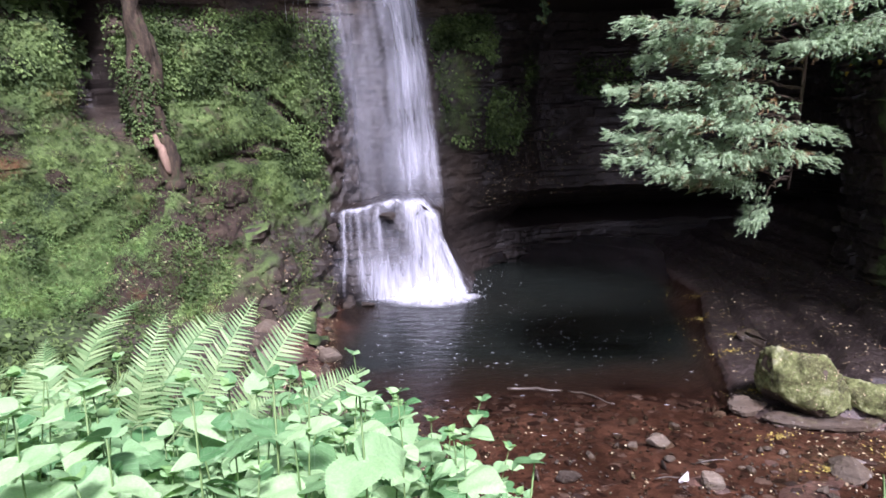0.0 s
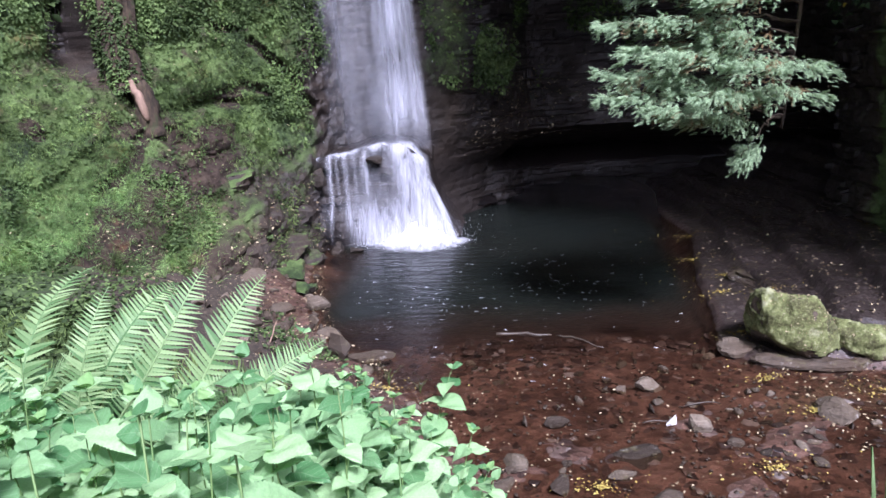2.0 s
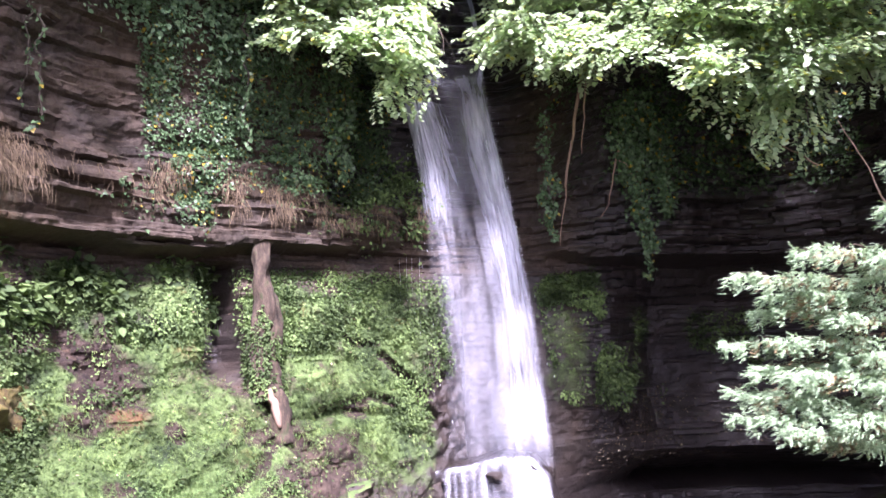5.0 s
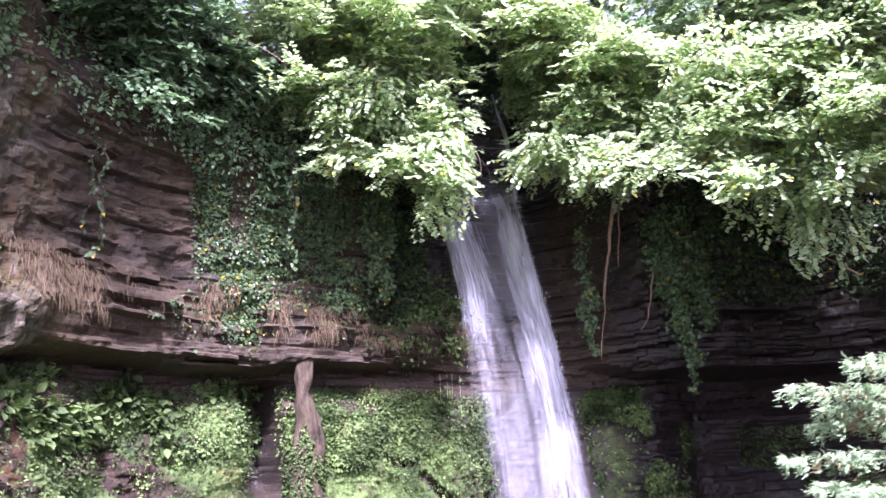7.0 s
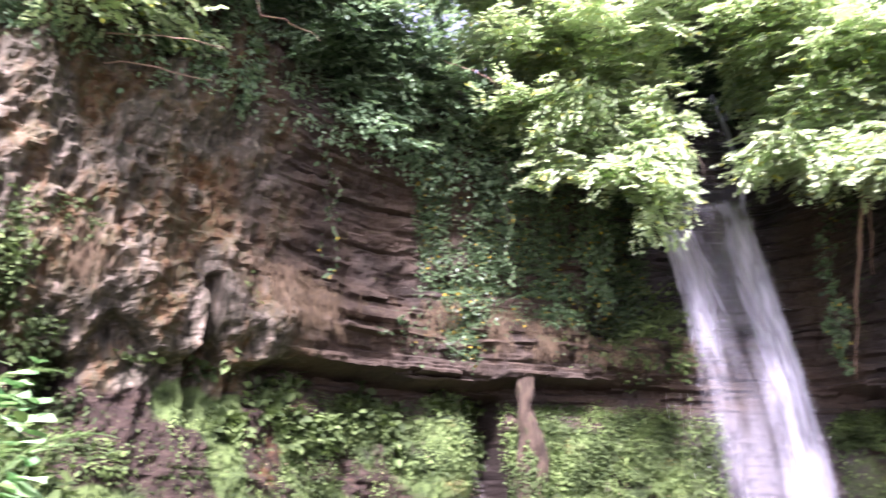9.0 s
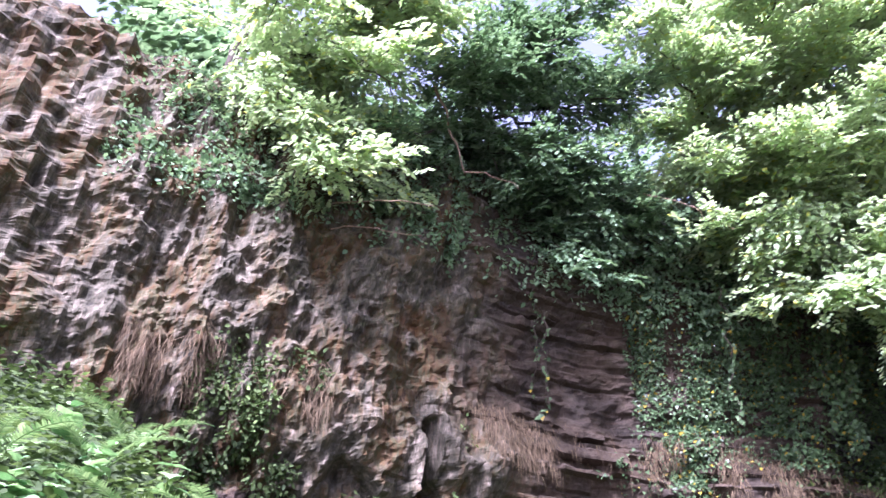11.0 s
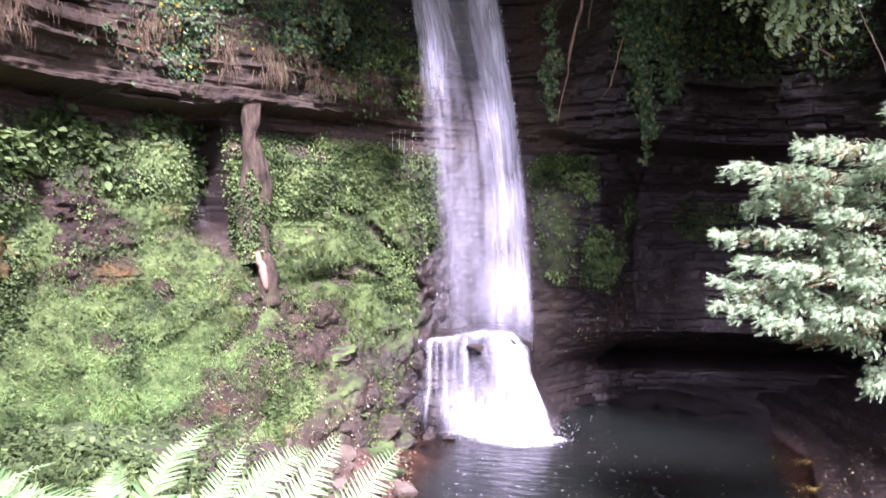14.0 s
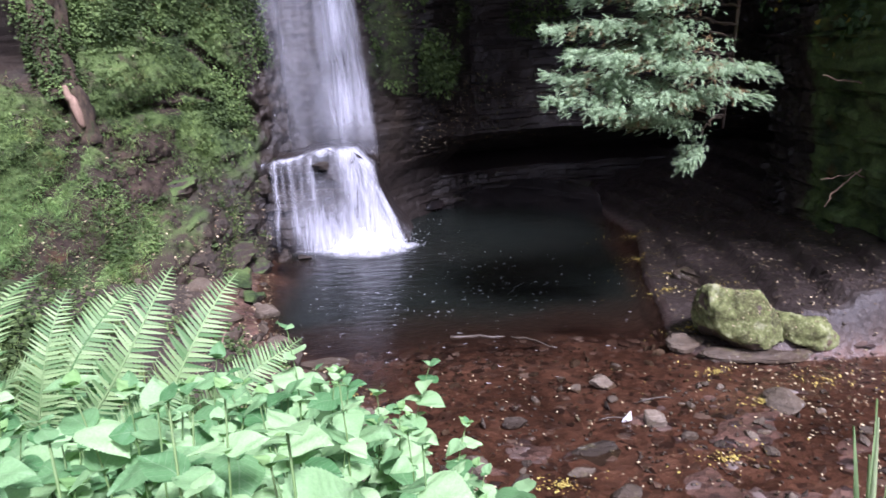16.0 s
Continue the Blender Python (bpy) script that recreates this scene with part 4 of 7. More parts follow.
def build_fall():
    fall = thing("waterfall", (-0.8, 18.5, 0.0), "tall white waterfall dropping over ledges into a dark pool", "waterfall")
    inv = Matrix.Translation((0.8, -18.5, 0.0))
    edge = lambda u, lo=0.10: ease(0, lo, u) * ease(0, lo, 1 - u)  # noqa: E731
    up_l = [(-3.55, 20.9, 16.6), (-3.4, 20.4, 15.2), (-3.3, 19.95, 13.6), (-3.45, 19.7, 12.35)]
    up_r = [(-2.15, 21.0, 16.6), (-1.75, 20.45, 15.0), (-1.5, 20.0, 13.4), (-1.46, 19.72, 12.3)]
    made = [flow_sheet("upper_cascade", up_l, up_r, 70, 70, lambda U, W: edge(U, 0.05) * (0.1 + 0.1 * np.exp(-(((U - 0.25) / 0.12) ** 2)) + 0.62 * np.exp(-(((U - 0.93) / 0.05) ** 2)) + 0.05 * np.sin(U * 26)), SPRAY, 0.1, 3, fall)]
    core_l = [(-2.75, 19.3, 12.3), (-2.56, 19.2, 11.67), (-2.41, 19.15, 10.48), (-2.0, 19.14, 9.0), (-1.66, 18.98, 7.45), (-1.46, 18.93, 5.83), (-1.42, 18.85, 4.2), (-1.4, 18.35, 2.35)]
    core_r = [(-1.46, 19.35, 12.4), (-1.38, 19.25, 11.75), (-1.14, 19.2, 10.5), (-0.85, 19.18, 8.93), (-0.6, 19.02, 7.4), (-0.38, 18.96, 5.79), (-0.2, 18.85, 4.2), (0.0, 18.35, 2.2)]
    side_l = [(-3.75, 19.3, 11.95), (-3.62, 19.2, 11.1), (-3.36, 19.1, 9.89), (-3.24, 19.09, 8.29), (-3.12, 19.01, 7.07), (-2.9, 18.94, 5.3), (-2.75, 18.87, 3.74), (-2.65, 18.75, 2.25)]
    side_r = [(-2.9, 19.25, 11.85), (-2.6, 19.15, 11.05), (-2.25, 19.1, 9.7), (-1.85, 19.05, 8.3), (-1.62, 18.95, 7.07), (-1.45, 18.9, 5.3), (-1.3, 18.85, 3.74), (-1.2, 18.72, 2.3)]

    def core(U, W, k=1.0):
        body = 0.12 + 0.5 * np.exp(-(((U - 0.62 - 0.06 * np.sin(W * 5)) / 0.32) ** 2)) * (0.75 + 0.75 * ease(0.1, 0.25, W) - 0.35 * ease(0.45, 0.75, W)) + 0.1 * fbm(U * 6, W * 3, 0, 3, 18)
        lip = 0.75 + 0.25 * ease(0.06, 0.24, W + 0.05 * fbm(U * 7, 0, 0, 3, 6))
        return k * body * lip * edge(U, 0.12) ** 0.7 * (1 - 0.85 * ease(0.92, 1.0, W + 0.03 * fbm(U * 8, 0, 0, 3, 26)))

    def strands(U, W):
        band = 1.6 * np.exp(-(((U - 0.3 - 0.25 * W) / 0.17) ** 2)) * (1 - 0.85 * ease(0.12, 0.5, W))
        thin = np.exp(-(((U - 0.1) / 0.06) ** 2)) * (1 - ease(0.3, 0.6, W)) * 0.4
        veil = 0.55 * (1 - ease(0.14, 0.5, W)) + 0.05 + 0.08 * ease(0.55, 0.95, U)
        return 0.78 * edge(U, 0.1) * ease(0, 0.05, W) * (1 - 0.85 * ease(0.92, 1.0, W)) * (0.6 * band + thin + veil)

    made.append(flow_sheet("main_fall", core_l, core_r, 110, 170, core, VEIL, 0.12, 5, fall))
    l2, r2 = [(x - 0.05, y - 0.14, z) for x, y, z in core_l], [(x + 0.04, y - 0.13, z) for x, y, z in core_r]
    made.append(flow_sheet("main_fall", l2, r2, 100, 170, lambda U, W: core(U, W, 0.6), VEIL, 0.16, 9, fall))
    made.append(flow_sheet("side_veil", side_l, side_r, 120, 170, strands, SPRAY, 0.12, 13, fall))
    l3, r3 = [(x + 0.1, y - 0.1, z) for x, y, z in side_l], [(x + 0.2, y - 0.12, z) for x, y, z in side_r]
    made.append(flow_sheet("side_veil", l3, r3, 100, 170, lambda U, W: 0.6 * strands(U * 0.9 + 0.06, W), SPRAY, 0.16, 15, fall))
    # drifting spray round the lower half
    haze_l = [(-2.9, 18.45, 7.2), (-2.7, 18.4, 5.4), (-2.6, 18.35, 3.8), (-2.6, 18.25, 2.35)]
    haze_r = [(-0.35, 18.5, 7.4), (-0.1, 18.45, 5.4), (0.12, 18.4, 3.8), (0.25, 18.3, 2.3)]
    made.append(flow_sheet("mist", haze_l, haze_r, 60, 60, lambda U, W: 0.06 * edge(U, 0.4) * ease(0, 0.35, W) * (0.6 + 0.6 * W), MIST, 0.12, 21, fall))
    # the lower tier: water spreads over a block of rock, thick on the right, in strands on the left
    nu, nv = 220, 90
    U, W = np.meshgrid(np.linspace(0, 1, nu), np.linspace(0, 1, nv), indexing="ij")
    for lift, gain, sd in ((0.05, 0.85, 17), (0.15, 0.5, 19)):
        xt = -3.75 + 3.72 * U
        zt = tier_top(xt)
        run = ease(0.22, 1, W)
        X = xt + (0.6 * ease(0.55, 1.0, U) + 0.12 * (1 - U)) * run**1.4 + 0.05 * fbm(U * 14, W * 3, sd, 3, sd)
        fall_z = np.where(W < 0.25, 1.0, 1 - ((np.clip(W, 0.25, 1) - 0.25) / 0.75) ** 1.35)
        edge_y = tier_front(xt)
        Y = np.where(W < 0.25, 18.85 + (edge_y - 18.85) * np.clip(W, 0, 0.25) / 0.25, edge_y - 0.34 * ((np.clip(W, 0.25, 1) - 0.25) / 0.75) ** 0.7) - lift * ease(0.15, 0.4, W)
        Y += 0.08 * fbm(U * 18, W * 2.5, 1, 4, sd) * ease(0.2, 0.5, W)
        Z = (zt + 0.04) * fall_z + 0.03 * fbm(U * 25, W * 7, 3, 3, sd)
        Y -= 0.34 * np.exp(-(((X + 2.3) / 0.36) ** 2) - ((Z - 0.35) / 0.45) ** 2)
        uw = U + 0.03 * fbm(W * 4, U * 3, 0, 3, sd)
        d = 0.0 + 0.1 * ease(0.36, 0.5, uw) + 0.5 * ease(0.68, 0.8, uw)
        for c, wd, st in ((0.06, 0.012, 0.1), (0.12, 0.012, 0.12), (0.185, 0.012, 0.5), (0.325, 0.014, 0.5), (0.38, 0.01, 0.2), (0.44, 0.014, 0.22), (0.5, 0.012, 0.18), (0.57, 0.018, 0.2)):
            d = d + st * np.exp(-(((U - c - 0.02 * fbm(W * 3, c * 9, 0, 3, 4)) / wd) ** 2)) * ease(0.14, 0.26, W)
        # the bright brim, a bare stone under it, the broken spray below
        d = d + 0.75 * np.exp(-(((W - 0.25 - 0.09 * fbm(U * 12, 0, 0, 3, 21)) / 0.045) ** 2)) * ease(0.35, 0.7, vnoise(U * 24, W * 6, 0, 22)) * ease(0.04, 0.2, U)
        d = d * (1 - 0.9 * np.exp(-(((uw - 0.255) / 0.05) ** 4) - ((W - 0.42) / 0.13) ** 4))
        d = d + 0.55 * ease(0.72, 1, W) * ease(0.42, 0.6, U) + 0.3 * ease(0.66, 0.85, W + 0.1 * fbm(U * 9, 0, 0, 3, 7)) * ease(0.2, 0.35, U) * vnoise(U * 40, W * 12, 0, 8)
        d = d * (1 - 0.7 * (1 - ease(0.1, 0.2, W)) * (1 - ease(0.5, 0.68, U)))
        d = d * ease(0.0, 0.1, U + 0.04 * fbm(W * 5, 0, 0, 3, 2)) * ease(0, 0.06, 1 - U + 0.03 * fbm(W * 6, 0, 0, 3, 3))
        d = d * (1 - 0.95 * ease(0.6, 0.9, W + 0.25 * fbm(U * 16, 0, 0, 3, 23)) * (1 - ease(0.4, 0.56, U))) * (0.75 + 0.55 * vnoise(U * 9, W * 4, 0, 24))
        flow = np.stack([X, W * 2.6, 0 * U + sd], -1)
        me = make_mesh("lower_cascade", np.stack([X, Y, Z], -1), grid_faces(nu, nv), CASCADE, True, flow=flow.reshape(-1, 3), dens=np.clip(d * gain, 0, 1.4).ravel())
        made.append(place("lower_cascade", me, fall))
    # churned foam where it lands
    nr, na = 40, 90
    R, A = np.meshgrid(np.linspace(0.02, 1, nr), np.linspace(0, 2 * np.pi, na), indexing="ij")
    X = -0.42 + 1.3 * R * np.cos(A) * (1 + 0.16 * fbm(np.cos(A) * 2, np.sin(A) * 2, 0, 3, 4))
    Y = 17.55 + 0.72 * R * np.sin(A) * (1 + 0.2 * fbm(np.cos(A) * 2, np.sin(A) * 2, 5, 3, 4)) + 0.32 * ease(0.0, 1.2, X) + 0.12 * (1 - ease(-1.7, -0.9, X))
    Z = 0.02 + 0.42 * (1 - R) ** 1.3 * (1 + 1.1 * fbm(X * 6, Y * 6, 0, 4, 6)) + 0.02 * (1 - R)
    me = make_mesh("foam", np.stack([X, Y, Z], -1), grid_faces(nr, na), FOAM, True, flow=np.stack([X, Y, Z], -1).reshape(-1, 3), dens=np.clip(1.5 - 1.55 * R**1.6, 0, 1.5).ravel())
    made.append(place("foam", me, fall, "bright white foam at the foot of the fall"))
    # a low mist of fine spray before the foot
    mist_l = [(-2.6, 17.7, 1.3), (-2.6, 17.5, 0.6), (-2.7, 17.3, 0.03)]
    mist_r = [(0.5, 17.85, 1.5), (0.75, 17.7, 0.7), (1.1, 17.6, 0.03)]
    made.append(flow_sheet("mist", mist_l, mist_r, 60, 40, lambda U, W: 0.26 * W**1.3 * np.exp(-(((U - 0.6) / 0.3) ** 2)) * edge(U, 0.3) * (1 + 0.5 * fbm(U * 6, W * 4, 0, 3, 12)), MIST, 0.2, 23, fall))
    # loose drops and threads flung from the falls
    g = np.random.default_rng(5)
    m = 70
    W = g.uniform(0, 1, m)
    ed = g.choice([0, 1], m, p=[0.75, 0.25])
    key = np.linspace(0, 1, len(side_l))
    La, Ra = np.array(side_l), np.array(core_r)
    Q = np.stack([np.where(ed == 0, np.interp(W, key, La[:, q]), np.interp(W, key, Ra[:, q])) for q in range(3)], 1)
    Q += g.normal(size=(m, 3)) * np.array([0.1, 0.12, 0.1])
    m2 = 900
    base = np.stack([g.normal(-0.45, 0.75, m2), 17.7 + g.normal(0, 0.3, m2), np.abs(g.normal(0, 0.28, m2)) + 0.03], 1)
    P = np.concatenate([Q, base])
    size = np.stack([np.full(len(P), 1.0) * g.uniform(0.004, 0.009, len(P)), np.r_[g.uniform(0.03, 0.1, m), g.uniform(0.012, 0.03, m2)], np.ones(len(P)) * 0.006], 1)
    turn = axes(np.tile([0.02, 0.0, -1.0], (len(P), 1)) + g.normal(size=(len(P), 3)) * np.r_[np.full(m, 0.02), np.full(m2, 0.8)][:, None], np.tile([0.0, -1.0, 0.05], (len(P), 1)))
    oct_ = ([(1, 0, 0), (-1, 0, 0), (0, 0.5, 0), (0, -0.5, 0), (0, 0, 1), (0, 0, -1)], [(0, 2, 4), (2, 1, 4), (1, 3, 4), (3, 0, 4), (2, 0, 5), (1, 2, 5), (3, 1, 5), (0, 3, 5)])
    V, F = scatter(*oct_, P, turn, size)
    made.append(place("spray", make_mesh("spray", V, F, DROP_GLINT), fall, kind="stuff"))
    for ob in made:
        ob.data.transform(inv)
    # drips from the ledge beside the fall
    g = np.random.default_rng(8)
    for k in range(4):
        x = -3.6 + 0.14 * k + g.normal(0, 0.03)
        y = 18.2 + 0.1 * k
        drip = thing("drip_line", (x, y, 7.4), "thin line of water dripping from the rock ledge", "dripping water", "drips")
        h = g.uniform(2.0, 5.0)
        zz = np.linspace(-0.05, -h, 30)
        Pd = np.stack([0 * zz + 0.01 * fbm(zz * 2, 0, k, 2, k), 0 * zz, zz], 1)
        V, F = tube(Pd, 0.0013 * (0.5 + np.abs(fbm(zz * 9, k, 0, 2, 4)) * 2), 4)
        place("drip", make_mesh("drip", V, F, DROP_GLINT), drip)
    # white slivers on the pool, painted glints of light
    g = np.random.default_rng(15)
    m = 260
    P = np.stack([g.normal(1.2, 1.6, m), g.normal(13.8, 1.7, m), np.full(m, 0.021)], 1)
    P = P[(P[:, 0] > shore(P[:, 1]) + 0.3) & (P[:, 0] < shelf_edge(P[:, 1]) - 0.3) & (P[:, 1] < 17.6)]
    m = len(P)
    turn = axes(np.stack([np.ones(m), g.normal(0, 0.35, m), 0 * P[:, 0]], 1), np.tile([0, 0, 1.0], (m, 1)))
    size = np.stack([g.uniform(0.004, 0.012, m), g.choice([0.025, 0.04, 0.09], m), np.ones(m)], 1)
    V, F = scatter([(-1, 0, 0), (0.2, 0.0, 0.002), (1, 0.5, 0.001), (-0.3, 1, 0)], [(0, 1, 2, 3)], P, turn, size)
    place("pool_glints", make_mesh("pool_glints", V, F, DROP_GLINT), None, "small white slivers added as glints on dark pool water", "foam", kind="stuff")


def bank_rock(at, size, seed, green, label):
    """A big worn block with beds in it and moss on its upper faces."""
    V, F = blob_stone(seed, 0.8, 0.3, 5, 12)
    V = V * np.array(size)
    V = V + 0.05 * np.stack([fbm(V[:, 0] * 3 + q, V[:, 1] * 3, V[:, 2] * 6, 4, seed) for q in (0, 5, 9)], 1)
    V[:, 2] = 0.6 * V[:, 2] + 0.4 * np.round(V[:, 2] / 0.13 + 0.3 * fbm(V[:, 0], V[:, 1], 0, 2, seed)) * 0.13
    nor = np.zeros_like(V)
    fn = np.cross(V[F[:, 1]] - V[F[:, 0]], V[F[:, 2]] - V[F[:, 0]])
    for k in range(3):
        np.add.at(nor, F[:, k], fn)
    up = unit(nor)[:, 2]
    moss = green * ease(-0.1, 0.6, up + 0.5 * fbm(V[:, 0] * 2, V[:, 1] * 2, V[:, 2] * 2, 3, seed + 1))
    one = np.ones(len(V))
    ob = place("bank_boulder", make_mesh("bank_boulder", V, F, ROCK, True, moss=moss, wet=0.55 * one * (1 - moss), tufa=0 * one, soil=0.15 * one, ore=0 * one), None, label, "boulder", "rocks below the wall")
    ob.location, ob.rotation_euler = at, (0.1 * math.sin(seed), 0.1 * math.cos(seed * 3), seed * 1.3)


def build_bank_rocks():
    spots = [(-4.3, 16.35, 1.75, 1.3, 1.0, 0.9, 0.8), (-3.7, 16.75, 1.2, 1.2, 0.9, 1.0, 0.3), (-3.2, 16.95, 0.75, 1.1, 0.9, 1.1, 0.2), (-3.75, 15.9, 0.75, 1.3, 1.0, 0.9, 0.75), (-3.9, 15.0, 0.45, 1.2, 1.0, 0.8, 0.5), (-3.15, 16.2, 0.2, 1.3, 1.0, 1.0, 0.6), (-3.1, 15.3, -0.05, 1.4, 1.1, 0.75, 0.95), (-2.75, 16.5, -0.1, 0.9, 0.7, 0.6, 0.6), (-2.6, 14.5, -0.05, 1.0, 0.8, 0.45, 0.9), (-3.0, 17.2, 0.1, 0.8, 0.7, 1.0, 0.15), (-4.5, 15.4, 1.2, 1.0, 0.8, 0.7, 0.4)]
    spots += [(-1.42, 17.9, 2.02, 0.5, 0.4, 0.42, 0.0), (-2.72, 17.62, 1.55, 0.45, 0.4, 0.7, 0.0), (-2.35, 17.25, -0.05, 0.6, 0.5, 0.5, 0.0), (-1.9, 17.2, -0.05, 0.45, 0.4, 0.3, 0.0), (-2.85, 17.2, -0.05, 0.6, 0.5, 0.45, 0.1), (-3.2, 17.0, -0.05, 0.6, 0.5, 0.5, 0.3), (-3.35, 17.6, 1.1, 0.5, 0.4, 0.7, 0.1)]
    for k, (x, y, z, a, b, c, m) in enumerate(spots):
        bank_rock((x, y, z), (a, b, c), 131 + k, m, "dark mossy rock below the wall by the waterfall" if m > 0.5 else "black wet bedded rock beside the waterfall")


build_tier()
build_wet_ledge()
build_bank_rocks()
build_fall()


# ---- stones, wood and litter ----
STONE_SHAPES = [make_mesh("stone", *blob_stone(20 + k, f), STONE, False) for k, f in enumerate([0.75, 0.6, 0.5, 0.8, 0.42, 0.65])]


def stone(at, size, turn, shape, label="rough grey stone in the brown stream bed", name="stone", group="loose stones", flat=1.0, material=None, sink=0.15):
    me = STONE_SHAPES[shape % 6]
    if material:
        me = me.copy()
        me.materials[0] = material
    ob = place(name, me, None, label, "stone", group)
    z = float(height(at[0], at[1])) if len(at) < 3 else at[2]
    ob.location = (at[0], at[1], z - sink * size * 0.4)
    ob.rotation_euler = (0.15 * math.sin(turn * 3), 0.15 * math.cos(turn * 5), turn)
    ob.scale = (size, size * (0.7 + 0.25 * math.sin(turn * 7)), size * flat)
    return ob


def build_stones():
    near = [(1.68, 8.8, 0.36), (2.08, 9.44, 0.26), (2.25, 7.66, 0.36), (0.73, 7.8, 0.3), (0.9, 7.5, 0.36), (1.05, 7.95, 0.42), (1.54, 7.42, 0.34), (2.64, 7.18, 0.42), (3.12, 9.31, 0.2), (3.4, 8.57, 0.4), (4.51, 9.58, 0.24), (3.76, 8.21, 0.26), (1.29, 8.88, 0.24), (3.08, 9.75, 0.52), (4.05, 9.0, 0.2), (4.7, 8.4, 0.2)]
    for k, (x, y, d) in enumerate(near):
        stone((x, y), d, k * 1.7, k, "grey-brown angular stone lying in shallow stream")
    stone((3.13, 8.73), 0.22, 0.6, 3, "pale white stone in the brown stream bed", material=PALE, flat=1.3)
    stone((2.5, 8.0), 0.75, 0.4, 4, "flat grey stone barely above the shallow water", flat=0.35)
    stone((5.25, 8.87), 0.75, 1.2, 1, "rounded mossy stone beside yellow fallen leaves", flat=0.8)
    stone((6.6, 7.6), 0.55, 2.2, 0, "grey stone at the edge of the stream")
    for k, (x, y, d, mossy) in enumerate([(-1.73, 12.05, 0.5, 1), (-1.45, 11.0, 0.75, 1), (-1.3, 11.5, 0.4, 0), (-2.45, 11.77, 0.55, 0), (-2.9, 11.4, 0.4, 0), (-2.1, 12.6, 0.45, 0), (-2.7, 12.9, 0.55, 0), (-2.2, 13.4, 0.6, 1), (-2.0, 11.2, 0.35, 0), (-2.5, 12.3, 0.3, 0), (-3.1, 12.4, 0.4, 0), (-3.6, 14.2, 0.7, 0)]):
        stone((x, y), d, k * 2.3, k + 2, "moss-covered dark rock at the pool's edge" if mossy else "angular grey rock on the pool's bank", group="bank rocks", material=None)
    g = np.random.default_rng(31)
    n = 0
    while n < 70:
        x, y = g.uniform(0.3, 6.2), g.uniform(5.8, 11.2)
        if x > shore(y) + 0.1 and x < shelf_edge(max(y, 10.2)) + (1.5 if y < 10 else -0.2):
            stone((x, y), float(g.uniform(0.08, 0.24)), g.uniform(0, 6), n, "small wet stone in the brown stream bed", group="small stones")
            n += 1
    for _ in range(90):
        y = g.uniform(8.6, 15.5)
        x = shore(y) - g.uniform(0.0, 2.4)
        stone((x, y), float(g.uniform(0.1, 0.32)), g.uniform(0, 6), n, "broken stone on the earthy pool bank", group="small stones")
        n += 1
    # pebbles too small to count
    m = 5200
    P = np.stack([g.uniform(-3.5, 8.5, m), g.uniform(5.0, 16.0, m)], 1)
    d = P[:, 0] - shore(P[:, 1])
    P = P[(d > -1.5) & ((P[:, 1] < 11.5) | (d < 0.3))]
    z = height(P[:, 0], P[:, 1])
    m = len(P)
    bm = blob_stone(77, 0.55, 0.3, 1)
    a = g.uniform(0, 6.3, m)
    turn = np.zeros((m, 3, 3))
    turn[:, 0, 0], turn[:, 0, 1], turn[:, 1, 0], turn[:, 1, 1], turn[:, 2, 2] = np.cos(a), -np.sin(a), np.sin(a), np.cos(a), 1
    V, F = scatter(bm[0], bm[1], np.c_[P, z + 0.012], turn, g.uniform(0.02, 0.085, m) ** 1.0)
    place("gravel", make_mesh("gravel", V, F, STONE, False), None, "brown and grey gravel of the stream bed", "gravel", kind="stuff")


def build_shale():
    """Flat broken plates of brown shale that pave the shallows."""
    g = np.random.default_rng(33)
    shape = blob_stone(81, 0.22, 0.1, 1, 9)
    m = 3400
    P = np.stack([g.uniform(-0.5, 7.5, m), g.uniform(5.2, 12.2, m)], 1)
    d = P[:, 0] - shore(P[:, 1])
    P = P[(d > 0.0) & (P[:, 0] < shelf_edge(np.maximum(P[:, 1], 10.2)) + np.where(P[:, 1] < 10.2, 3.0, 0.0))]
    m = len(P)
    z = np.maximum(height(P[:, 0], P[:, 1]), -0.25)
    up = np.c_[g.normal(0, 0.14, m), g.normal(0, 0.14, m), np.ones(m)]
    V, F = scatter(*shape, np.c_[P, z - 0.025], axes(np.c_[g.normal(size=(m, 2)), np.zeros(m)], up), g.uniform(0.06, 0.36, m) ** 1.4 * 1.4)
    place("shale_plates", make_mesh("shale_plates", V, F, SHALE, False), None, "flat broken brown shale plates in the shallows", "shale", kind="stuff")


